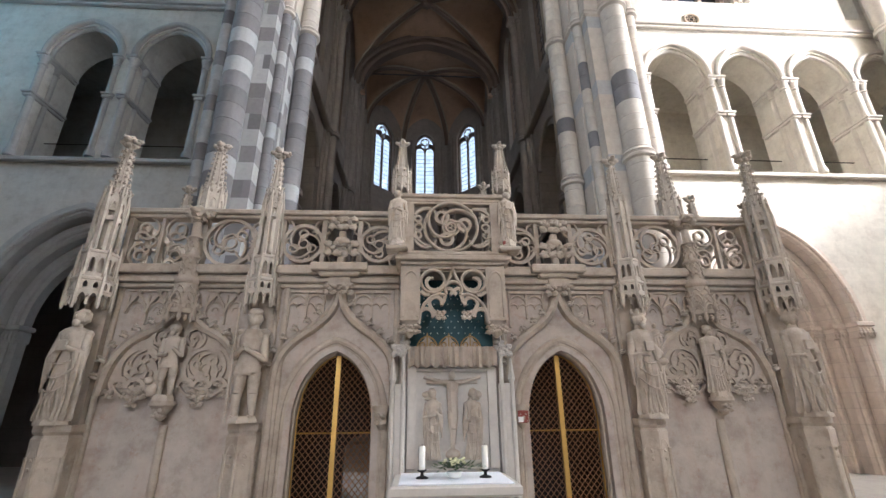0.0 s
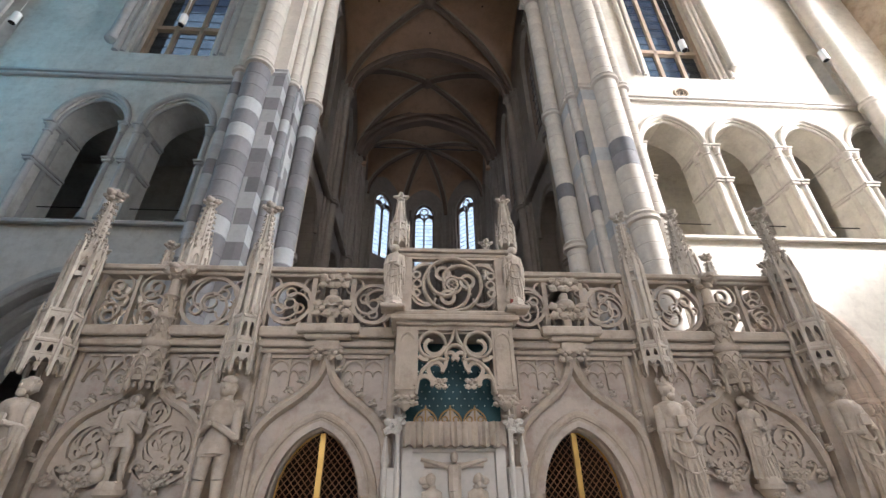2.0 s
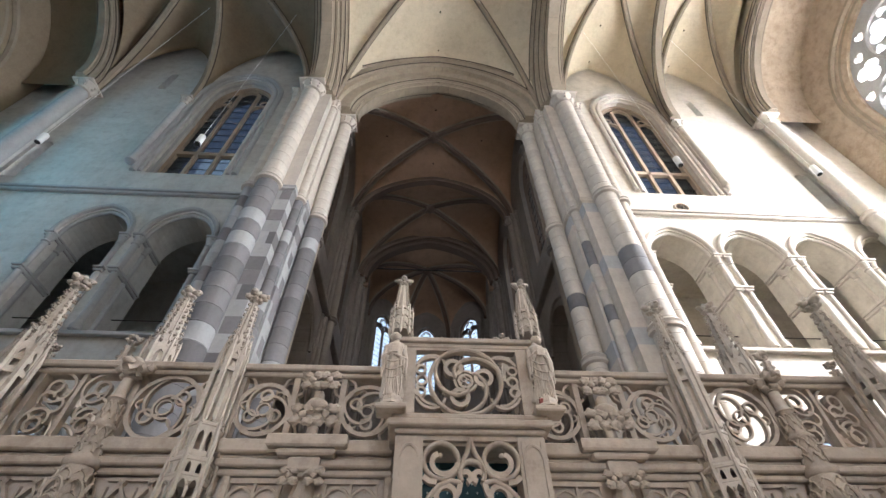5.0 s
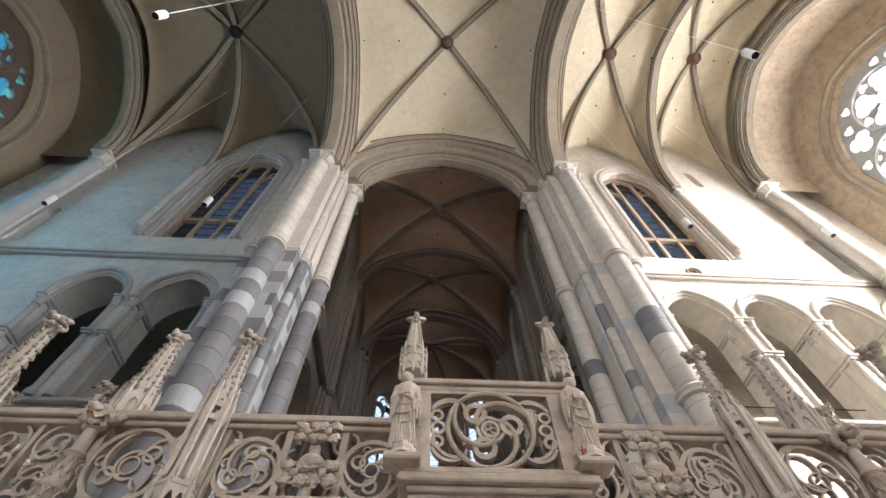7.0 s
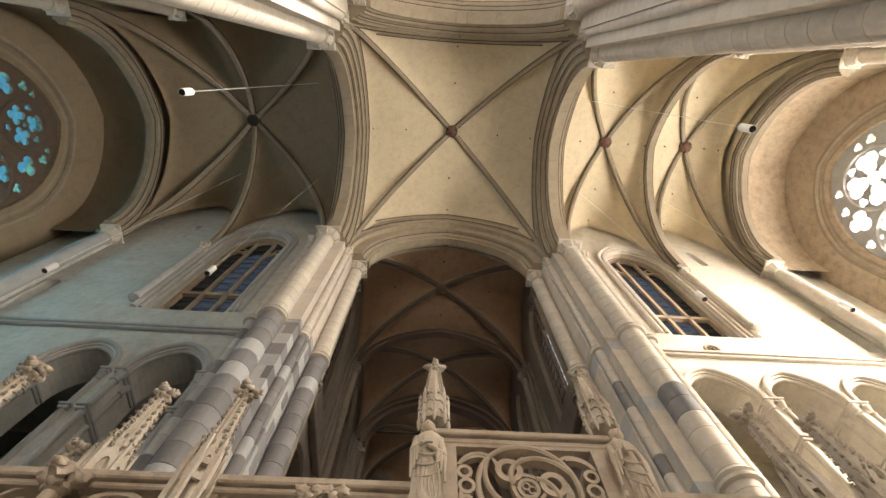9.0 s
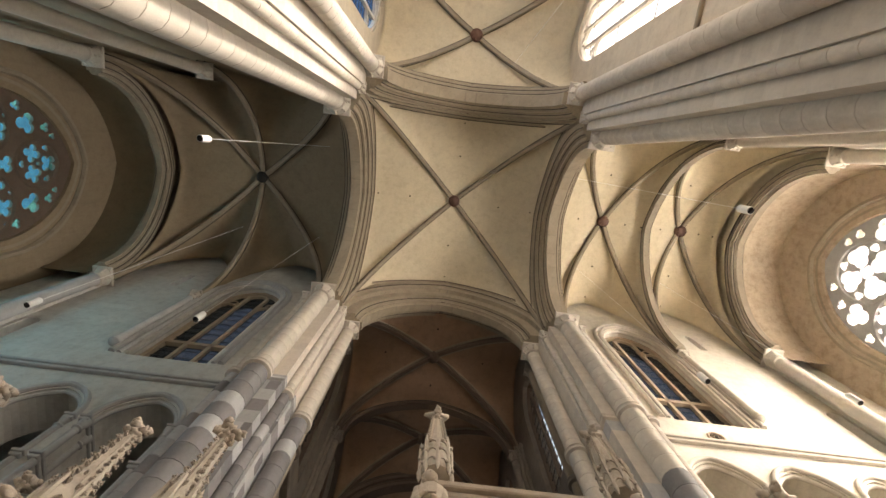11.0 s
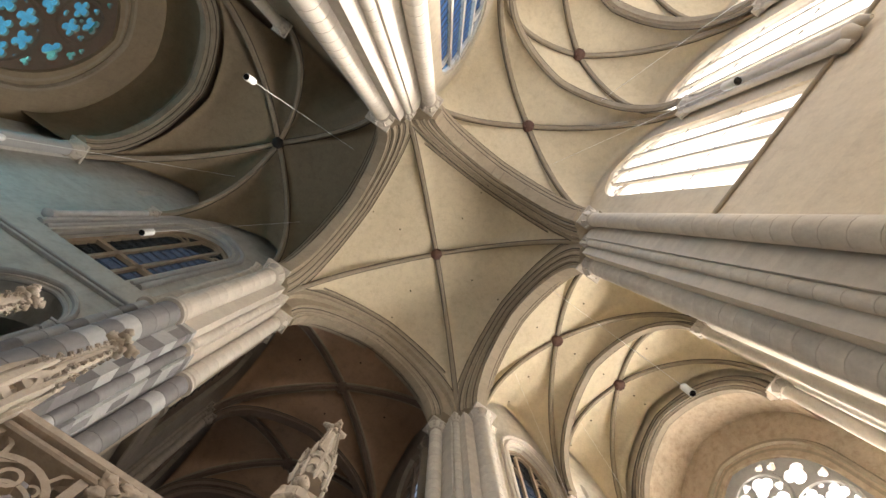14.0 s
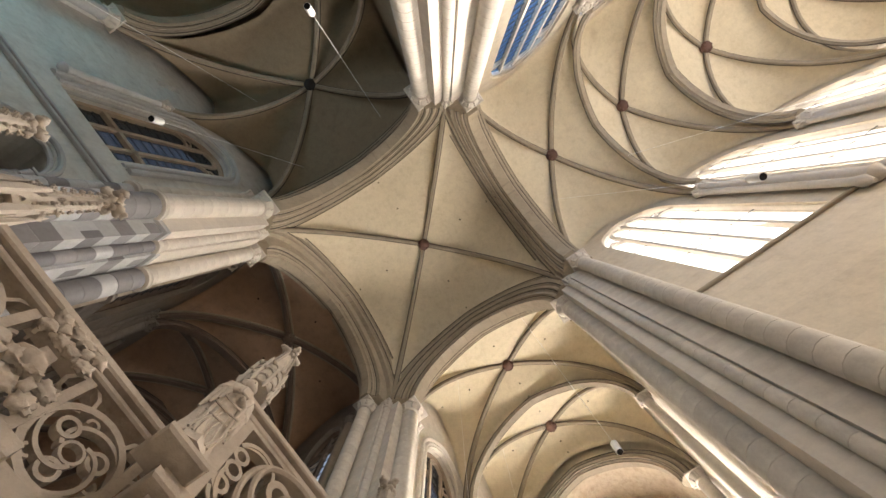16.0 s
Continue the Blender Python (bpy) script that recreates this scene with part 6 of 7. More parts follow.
for s in (-1, 1):
    bm = bmesh.new()
    x = s * (BX - 0.05)
    box(bm, x - 0.05, x + 0.05, BY0 + 0.13, SY, 3.76, 3.80)
    for yy in (BY0 + 0.16, SY - 0.05):
        box(bm, x - 0.05, x + 0.05, yy - 0.04, yy + 0.04, 3.76, 4.56)
    sweep(bm, circle_pts((x, (BY0 + SY) / 2 + 0.05, 4.16), UYV, UZ, 0.28, 20), FLAT, UX, True)
    for q in range(3):
        a = q * 2.09
        sweep(bm, circle_pts((x, (BY0 + SY) / 2 + 0.05 + 0.13 * math.cos(a), 4.16 + 0.13 * math.sin(a)), UYV, UZ, 0.12, 12), FLAT_S, UX, True)
    spart("side_panel", bm, SCREEN)
# lower box of the balcony: corner posts and hanging tracery before a painted recess
for s in (-1, 1):
    bm = bmesh.new()
    box(bm, s * 0.46, s * 0.73, BY0 + 0.02, BY0 + 0.30, 2.78, 3.58, 0.02)
    for q in (0.50, 0.69):
        box(bm, s * q - 0.012, s * q + 0.012, BY0 - 0.01, BY0 + 0.03, 2.84, 3.52)
    tube(bm, arch_points((s * 0.595 - 0.09, BY0 + 0.005), (s * 0.595 + 0.09, BY0 + 0.005), 3.36, 0.12, 1.2, 5), 0.016, 5, UYV)
    box(bm, s * 0.60, s * 0.73, BY0 + 0.302, SY + 0.01, 2.78, 3.58)
    spart("corner_post", bm, SCREEN, label="panelled corner post of the balcony")
    bm = bmesh.new()
    lathe(bm, [(0.02, 2.58), (0.10, 2.66), (0.08, 2.70), (0.15, 2.78)], s * 0.60, BY0 + 0.16, 8)
    for q in range(6):
        a = q * math.pi / 3
        flower(bm, (s * 0.60 + 0.09 * math.cos(a), BY0 + 0.16 + 0.09 * math.sin(a), 2.69), 0.045)
    spart("pendant", bm, SCREEN, label="leaf pendant", smooth=85)
bm = bmesh.new()
y = BY0 + 0.08
def mirrored(pts):
    return [Vector((s * u, y, v)) for u, v in pts]


def turned(a0, a1):
    return (a0, a1) if s > 0 else (180 - a0, 180 - a1)


for s in (-1, 1):
    sweep(bm, mirrored(((0.475, 2.75), (0.455, 2.90), (0.40, 3.03), (0.31, 3.12), (0.20, 3.165), (0.11, 3.15))), BIG, UYV)
    sweep(bm, mirrored(((0.12, 3.22), (0.085, 3.33), (0.035, 3.42), (0.0, 3.55))), BIG, UYV)
    arc(bm, 0.0, 3.225, 0.115, *turned(-35, 92), y, BIG, 10)
    ring(bm, s * 0.285, 3.345, 0.165, y, BIG, 24)
    spiral(bm, s * 0.285, 3.345, 0.16, 0.06, *turned(190, 420), y, FLAT, 14)
    leafy(bm, (s * 0.295, y - 0.02, 3.395), 0.035, (1, 1, 1), 1)
    for cx_, cz_, r_, a0, a1 in ((0.245, 3.035, 0.088, -30, 200), (0.375, 2.865, 0.092, -15, 195), (0.06, 3.20, 0.045, 40, 250)):
        arc(bm, s * cx_, cz_, r_, *turned(a0, a1), y, FLAT, 10)
    sweep(bm, mirrored(((0.335, 3.02), (0.29, 2.94), (0.235, 2.895), (0.19, 2.87))), FLAT, UYV)
    sweep(bm, mirrored(((0.285, 2.86), (0.25, 2.885), (0.20, 2.87))), FLAT, UYV)
    sweep(bm, mirrored(((0.11, 3.15), (0.13, 3.07), (0.165, 3.02))), FLAT, UYV)
    sweep(bm, mirrored(((0.455, 3.20), (0.40, 3.16), (0.33, 3.15))), FLAT, UYV)
    flower(bm, (s * 0.175, y - 0.03, 2.865), 0.05)
box(bm, -0.46, 0.46, y - 0.04, y + 0.04, 3.53, 3.58)
spart("hanging_tracery", bm, SCREEN, label="cusped stone tracery hanging under the balcony", smooth=55)
bm = bmesh.new()
box(bm, -0.60, 0.60, SY - 0.22, SY + 0.01, 2.48, 3.50)
recess = spart("painted_recess", bm, BLUE, label="blue-green painted recess with pale stars")
bm = bmesh.new()
random.seed(4)
for i in range(11):
    for j in range(9):
        x, z = -0.50 + i * 0.1 + (j % 2) * 0.05, 2.70 + j * 0.085
        if abs(x) < 0.55:
            lathe(bm, [(0.0005, z - 0.012), (0.012, z), (0.0005, z + 0.012)], x, SY - 0.224, 5)
spart("painted_star", bm, STAR, kind="stuff")
bm = bmesh.new()
for x in (-0.35, -0.04, 0.27):
    tube(bm, arch_points((x - 0.14, SY - 0.235), (x + 0.14, SY - 0.235), 2.50, 0.16, 1.6, 6), 0.012, 5, UYV)
    for q in (-0.07, 0.07):
        tube(bm, circle_pts((x + q, SY - 0.24, 2.535), UX, UZ, 0.034, 10), 0.009, 4, UYV, True)
    tube(bm, [(x, SY - 0.24, 2.5), (x, SY - 0.24, 2.70)], 0.010, 5)
spart("gilt_border", bm, GILT, label="dull gilt arcaded border")
for x in (-0.35, -0.04, 0.27):
    bm = bmesh.new()
    wall(bm, (x - 0.15, SY - 0.232), (x + 0.15, SY - 0.232), 2.482, 2.6, 0.008, top=[(0.30, 2.50), (0.25, 2.56), (0.19, 2.62), (0.15, 2.70), (0.11, 2.62), (0.05, 2.56), (0.0, 2.50)])
    spart("border_field", bm, SCREEN)

# ---- altar wall: frieze, relief and side pilasters ----
bm = bmesh.new()
n = 40
rows = []
for zz, amp, yo in ((2.50, 0.02, 0.0), (2.36, 0.035, -0.01), (2.24, 0.05, -0.02)):
    rows.append([(-0.62 + 1.24 * i / n, SY - 0.32 + yo + amp * math.sin(i * 1.7) + 0.01 * math.sin(i * 4.1), zz - (0.03 * (i % 4 < 2) if zz < 2.3 else 0)) for i in range(n + 1)])
back = [[(p[0], SY - 0.18, p[2]) for p in r] for r in rows]
loft(bm, rows, False, False)
loft(bm, [rows[-1], back[-1]], False, False)
loft(bm, [rows[0], back[0]], False, False)
spart("carved_frieze", bm, SCREEN, label="carved frieze like a hanging cloth")
bm = bmesh.new()
box(bm, -0.62, 0.62, SY - 0.22, SY - 0.004, 0.72, 0.92)
box(bm, -0.55, 0.55, SY - 0.14, SY - 0.004, 0.92, 2.46)
for s in (-1, 1):
    box(bm, s * 0.50, s * 0.62, SY - 0.24, SY - 0.144, 0.92, 2.24, 0.015)
tube(bm, [(-0.5, SY - 0.17, 2.2), (0.5, SY - 0.17, 2.2)], 0.035, 8)
spart("altar_wall", bm, MARBLE, label="pale stone frame behind the altar")


def tapered(bm, pts, r0, r1, n=8):
    pts = [Vector(p) for p in pts]
    for i, (a, b) in enumerate(zip(pts, pts[1:])):
        ra, rb = r0 + (r1 - r0) * i / (len(pts) - 1), r0 + (r1 - r0) * (i + 1) / (len(pts) - 1)
        t = (b - a).normalized()
        s = t.cross(Vector((0.3, 1, 0.2))).normalized()
        o = t.cross(s)
        loft(bm, [[tuple(a + (s * math.cos(2 * math.pi * q / n) + o * math.sin(2 * math.pi * q / n)) * ra) for q in range(n)],
                  [tuple(b + (s * math.cos(2 * math.pi * q / n) + o * math.sin(2 * math.pi * q / n)) * rb) for q in range(n)]])


def blob(bm, c, r, sx=1, sy=1, sz=1, sub=2):
    m = bmesh.ops.create_icosphere(bm, subdivisions=sub, radius=r)
    bmesh.ops.scale(bm, vec=(sx, sy, sz), verts=m["verts"])
    bmesh.ops.translate(bm, vec=c, verts=m["verts"])


def figure(bm, x, y, z, h, seed, robe=True, flat=1.0, crown=False):
    """A carved figure facing -y, robed in folds or in a short tunic with legs: shoulders, arms, hair and head in one mesh."""
    rnd = random.Random(seed)
    k = h / 1.45
    lean, ph = rnd.uniform(-0.035, 0.035), rnd.uniform(0, 6)
    if robe:
        prof = [(0.0, 0.155), (0.04, 0.17), (0.15, 0.155), (0.3, 0.145), (0.45, 0.145), (0.6, 0.15), (0.72, 0.145), (0.84, 0.125), (0.95, 0.135), (1.05, 0.155), (1.12, 0.155), (1.17, 0.12), (1.20, 0.06), (1.26, 0.048)]
    else:
        prof = [(0.56, 0.15), (0.60, 0.155), (0.70, 0.14), (0.78, 0.12), (0.86, 0.12), (0.96, 0.14), (1.05, 0.155), (1.12, 0.15), (1.17, 0.115), (1.20, 0.055), (1.26, 0.048)]
    rings, n = [], 40
    for zz, r in prof:
        sway = lean * math.sin(zz * 3.0)
        fold = (0.26 * max(0.0, 1 - zz / 1.05) + 0.05) if robe else 0.10 * max(0.0, (0.8 - zz) * 4)
        row = []
        for q in range(n):
            a = 2 * math.pi * q / n
            g = noise.noise(Vector((math.cos(a) * 2.2, math.sin(a) * 2.2, zz * 1.1 + seed * 3.7)))
            f = 1 + fold * (math.sin(9 * a + ph + 2.2 * zz + 2.5 * g) * 0.7 + 0.8 * g)
            row.append((x + (sway + r * f * math.cos(a)) * k, y + r * f * 0.78 * math.sin(a) * k * flat, z + zz * k))
        rings.append(row)
    loft(bm, rings)
    if not robe:
        for s in (-1, 1):
            tapered(bm, [(x + s * 0.075 * k, y, z + 0.60 * k), (x + s * 0.09 * k, y - 0.03 * k, z + 0.32 * k), (x + s * 0.095 * k, y + 0.01 * k, z + 0.03 * k)], 0.078 * k, 0.04 * k, 10)
            blob(bm, (x + s * 0.10 * k, y - 0.05 * k, z + 0.025 * k), 0.05 * k, 0.8, 1.7, 0.6, 1)
    hx, hy, hz = x + lean * 0.4, y - 0.02 * k * flat, z + 1.335 * k
    blob(bm, (hx, hy - 0.012 * k * flat, hz), 0.083 * k, 0.84, 0.95 * flat, 1.18)
    hair = bmesh.ops.create_icosphere(bm, subdivisions=3, radius=1.0)
    for v in hair["verts"]:
        d = v.co.normalized()
        f = 0.098 * k * (1 + 0.22 * noise.noise(d * 5.0 + Vector((seed, 0, 0))))
        v.co = Vector((hx + d.x * f * 0.98, hy + (0.028 * k + d.y * f * 0.85) * flat, hz + 0.018 * k + d.z * f * (1.0 if d.z > 0 else 1.25)))
    blob(bm, (hx, hy - 0.088 * k * flat, hz - 0.005 * k), 0.016 * k, 0.8, 1.2, 1.6, 1)
    if seed % 2 == 0:
        blob(bm, (hx, hy - 0.055 * k * flat, hz - 0.085 * k), 0.05 * k, 0.9, 0.8, 1.2, 2)
    for s in (-1, 1):
        bend = rnd.uniform(0.76, 0.88)
        sh = Vector((x + s * 0.135 * k, y, z + 1.10 * k))
        el = Vector((x + s * 0.185 * k, y - 0.05 * k * flat, z + bend * k))
        hd = Vector((x + s * rnd.uniform(0.0, 0.08) * k, y - 0.17 * k * flat, z + (bend + rnd.uniform(0.0, 0.16)) * k))
        tapered(bm, [sh, el, hd], 0.055 * k, 0.03 * k, 10)
        blob(bm, tuple(hd), 0.034 * k, 1.1, 1, 1.2, 1)
        blob(bm, tuple(sh), 0.062 * k, 1, 0.9, 1, 2)
        blob(bm, tuple(el), 0.05 * k, 1, 1, 1, 1)
        if robe:
            for q in range(3):
                p = el.lerp(hd, 0.25 * q)
                tapered(bm, [p, p + Vector((s * 0.012 * k, 0.01, -(0.42 - 0.1 * q) * k))], 0.04 * k, 0.012 * k)
    if robe:
        for q in range(3):
            zz = z + (0.78 - 0.17 * q) * k
            up = (0.05 + 0.03 * q) * k * (1 if seed % 3 else -1)
            pts = [Vector((x + (-0.14 + 0.28 * t / 8) * k, y - (0.10 + 0.045 * math.sin(t * math.pi / 8)) * k * flat, zz - 0.09 * k * math.sin(t * math.pi / 8) + up * (t / 8 - 0.5))) for t in range(9)]
            tube(bm, pts, (0.013 - 0.001 * q) * k, 6)
        for q in range(6):
            xx = -0.12 + 0.048 * q + rnd.uniform(-0.01, 0.01)
            pts = [Vector((x + (xx + 0.015 * math.sin(t + q)) * k, y - (0.125 - 0.5 * xx * xx + 0.01 * t / 5) * k * flat, z + (0.36 - 0.07 * t + 0.1 * (q % 3) * (1 - t / 5)) * k)) for t in range(6)]
            tube(bm, pts, 0.014 * k, 5)
        box(bm, x - 0.05 * k, x + 0.05 * k, y - 0.20 * k * flat, y - 0.165 * k * flat, z + 0.86 * k, z + 1.0 * k, 0.008 * k)
    if crown:
        lathe(bm, [(0.088 * k, hz + 0.06 * k), (0.092 * k, hz + 0.10 * k), (0.075 * k, hz + 0.10 * k)], hx, hy + 0.02 * k, 12)
        for q in range(6):
            a = q * math.pi / 3
            lathe(bm, [(0.022 * k, hz + 0.09 * k), (0.028 * k, hz + 0.13 * k), (0.004 * k, hz + 0.18 * k)], hx + 0.085 * k * math.cos(a), hy + 0.02 * k + 0.085 * k * flat * math.sin(a), 5)


def statue(x, y, z, h, seed, label, robe=True, extra=None, crown=False):
    bm = bmesh.new()
    figure(bm, x, y, z + 0.05, h - 0.05, seed, robe, 1.0, crown)
    for v in bm.verts:
        v.co.x, v.co.y = x + (v.co.x - x) * 1.16, y + (v.co.y - y) * 1.10
    lathe(bm, [(0.19 * h / 1.45, z), (0.19 * h / 1.45, z + 0.03), (0.16 * h / 1.45, z + 0.08)], x, y, 8)
    if extra:
        extra(bm)
    return tagged(part("statue", bm, STATUE, None, label, smooth=True), category="statue", group="statues of the screen")


def tall_staff(x, y, z):
    def add(bm):
        tapered(bm, [(x - 0.17, y - 0.14, z), (x - 0.20, y - 0.12, z + 1.55)], 0.02, 0.018)
        blob(bm, (x, y + 0.0, z + 1.45), 0.098, 1, 1, 0.7)
        lathe(bm, [(0.13, z + 0.92), (0.155, z + 1.0), (0.15, z + 1.1), (0.11, z + 1.2)], x, y - 0.02, 14)
        for s in (-1, 1):
            blob(bm, (x + s * 0.15, y, z + 1.17), 0.075, 1.1, 1, 0.8)
        lathe(bm, [(0.165, z + 0.62), (0.15, z + 0.68), (0.16, z + 0.74)], x, y, 14)
    return add


def small_child(x, y, z):
    def add(bm):
        figure(bm, x + 0.20, y - 0.05, z + 0.78, 0.52, 11)
        blob(bm, (x + 0.2, y - 0.12, z + 0.75), 0.07, 1, 1, 0.8)
    return add


def small_beast(x, y, z):
    def add(bm):
        blob(bm, (x - 0.15, y - 0.05, z + 0.16), 0.09, 0.9, 1.0, 1.2)
        blob(bm, (x - 0.16, y - 0.13, z + 0.26), 0.055, 1, 1.1, 1)
    return add


YO = SY - 0.26
statue(-5.08, YO - 0.12, 1.52, 1.48, 2, "stone statue of a robed standing saint holding a book")
statue(-2.76, YO - 0.08, 1.52, 1.46, 3, "stone statue of a standing knight in armour with a lance", False, tall_staff(-2.76, YO - 0.08, 1.52))
statue(-3.89, SY - 0.18, 1.80, 1.04, 4, "small stone statue of a standing youth with a beast", False, small_beast(-3.89, SY - 0.18, 1.80))
statue(2.76, YO - 0.08, 1.52, 1.46, 6, "stone statue of a crowned woman carrying a child", True, small_child(2.76, YO - 0.08, 1.52), True)
statue(3.89, SY - 0.18, 1.80, 1.04, 8, "small stone statue of a bearded robed man")
statue(5.08, YO - 0.12, 1.52, 1.48, 9, "stone statue of a crowned robed woman", True, None, True)
for s in (-1, 1):
    x, y = s * 0.79, BY0 - 0.07
    bm = bmesh.new()
    box(bm, x - 0.15, x + 0.15, y - 0.13, y + 0.13, 3.742, 3.80, 0.015)
    lathe(bm, [(0.14, 3.80), (0.13, 3.82), (0.10, 3.86)], x, y, 8)
    spart("statue_base", bm, SCREEN)
    statue(x, y, 3.84, 0.86, 14 + s, "small stone statue of a robed figure on the balcony corner", True)
    bm = bmesh.new()
    cx_, cy_ = s * 0.75, BY0 - 0.01
    lathe(bm, [(0.115, 4.74), (0.125, 4.78), (0.12, 5.0), (0.10, 5.04), (0.08, 5.0), (0.10, 4.95), (0.105, 4.80), (0.06, 4.94)], cx_, cy_, 8)
    for q in range(8):
        a = q * math.pi / 4
        lathe(bm, [(0.004, 4.66), (0.022, 4.72), (0.014, 4.8), (0.018, 5.02), (0.003, 5.12)], cx_ + 0.128 * math.cos(a), cy_ + 0.128 * math.sin(a), 5)
        p0_, p1_ = (Vector((cx_ + 0.128 * math.cos(a + d), cy_ + 0.128 * math.sin(a + d))) for d in (0, math.pi / 4))
        for zz in (4.75, 4.86, 4.96):
            tube(bm, arch_points(p0_, p1_, zz, 0.07, 1.2, 3), 0.011, 4)
        for zz in (4.78, 4.90, 5.01):
            leafy(bm, (cx_ + 0.135 * math.cos(a + zz * 9), cy_ + 0.135 * math.sin(a + zz * 9), zz), 0.022, (1, 1, 1.2), 1)
    spart("canopy", bm, SPIRE, label="small leafy pierced canopy on the balcony corner", smooth=70)
    spire(s * 0.75, BY0 + 0.0, 5.0, 5.62, 0.092, 6, 10, 0.042, None, 0.14)
bm = bmesh.new()
box(bm, 0.70, 0.79, BY0 - 0.16, BY0 - 0.13, 3.80, 3.89, 0.01)
spart("painted_shield", bm, RED, label="small faded red shield")
spire(0.62, SY + 0.15, 4.62, 5.40, 0.085, 4, 7, 0.055, None, 0.15)

# crucifixion relief
bm = bmesh.new()
yb = SY - 0.15
figure(bm, -0.27, yb - 0.09, 1.04, 0.90, 21, True, 0.9)
figure(bm, 0.27, yb - 0.09, 1.04, 0.90, 22, True, 0.9)
box(bm, -0.03, 0.03, yb - 0.04, yb + 0.01, 1.0, 2.12, 0.01)
box(bm, -0.36, 0.36, yb - 0.04, yb + 0.01, 2.0, 2.06, 0.01)
tapered(bm, [(0, yb - 0.06, 2.02), (0.0, yb - 0.07, 1.75), (0.015, yb - 0.07, 1.62)], 0.085, 0.068)
tapered(bm, [(-0.02, yb - 0.07, 1.64), (-0.01, yb - 0.1, 1.42), (0, yb - 0.05, 1.22)], 0.055, 0.026)
tapered(bm, [(0.03, yb - 0.07, 1.64), (0.02, yb - 0.1, 1.42), (0.01, yb - 0.05, 1.22)], 0.055, 0.026)
blob(bm, (0.0, yb - 0.085, 2.11), 0.056, 0.9, 0.9, 1.15)
for s in (-1, 1):
    tapered(bm, [(s * 0.05, yb - 0.05, 2.0), (s * 0.2, yb - 0.06, 2.04), (s * 0.40, yb - 0.05, 2.09)], 0.036, 0.022)
    blob(bm, (s * 0.32, yb - 0.02, 1.86), 0.07, 1.5, 0.4, 0.8)
    blob(bm, (s * 0.30, yb - 0.03, 1.80), 0.05, 1.8, 0.4, 0.6)
blob(bm, (0.0, yb - 0.03, 1.10), 0.09, 1.2, 0.5, 0.8)
tagged(part("relief", bm, STATUE, None, "carved stone crucifixion relief above the altar", smooth=True), category="relief")
bm = bmesh.new()
random.seed(9)
x = -0.38
while x < 0.38:
    w = random.uniform(0.018, 0.045)
    box(bm, x, x + w, SY - 0.226, SY - 0.219, 0.965 - 0.13, 0.965 - 0.075)
    x += w + random.uniform(0.01, 0.02)
spart("inscription", bm, LETTER, label="band of unreadable dark lettering", kind="stuff")
# flanking pilasters with columns
for s in (-1, 1):
    bm = bmesh.new()
    box(bm, s * 0.64, s * 0.86, SY - 0.30, SY - 0.004, 0.0, 2.0, 0.02)
    for xx, top in ((0.68, 2.42), (0.82, 2.05)):
        lathe(bm, [(0.05, 0.6), (0.05, 0.68), (0.032, 0.74), (0.03, top - 0.05), (0.05, top)], s * xx, SY - 0.33, 8)
        lathe(bm, [(0.05, top), (0.012, top + 0.28)], s * xx, SY - 0.33, 4)
    flower(bm, (s * 0.75, SY - 0.34, 2.44), 0.07)
    flower(bm, (s * 0.66, SY - 0.34, 2.52), 0.05)
    spart("pilaster", bm, MARBLE, label="pale pilaster with slender colonnettes", smooth=50)
    bm = bmesh.new()
    lathe(bm, [(0.02, 1.40), (0.10, 1.52), (0.08, 1.6), (0.12, 1.68), (0.12, 1.72)], s * 0.98, SY - 0.1, 8)
    flower(bm, (s * 0.98, SY - 0.2, 1.55), 0.06)
    spart("console", bm, SCREEN, label="small carved wall console", smooth=55)
bm = bmesh.new()
box(bm, 0.90, 1.04, SY - 0.24, SY - 0.215, 1.48, 1.64, 0.01)
spart("painted_shield", bm, RED, label="small red and white painted shield")
bm = bmesh.new()
box(bm, 0.90, 0.97, SY - 0.248, SY - 0.242, 1.49, 1.56, 0.0)
spart("shield_field", bm, WHITE)

# altar
altar = group_of("altar", "stone altar table with a white linen cloth before the screen", "altar", at=(-0.05, 5.6, 0))


def apart(name, bm, mat, label="", smooth=False):
    ob = part(name, bm, mat, None, label, smooth=smooth)
    ob.parent, ob.matrix_parent_inverse = altar, Matrix.Translation((0.05, -5.6, 0))
    return ob


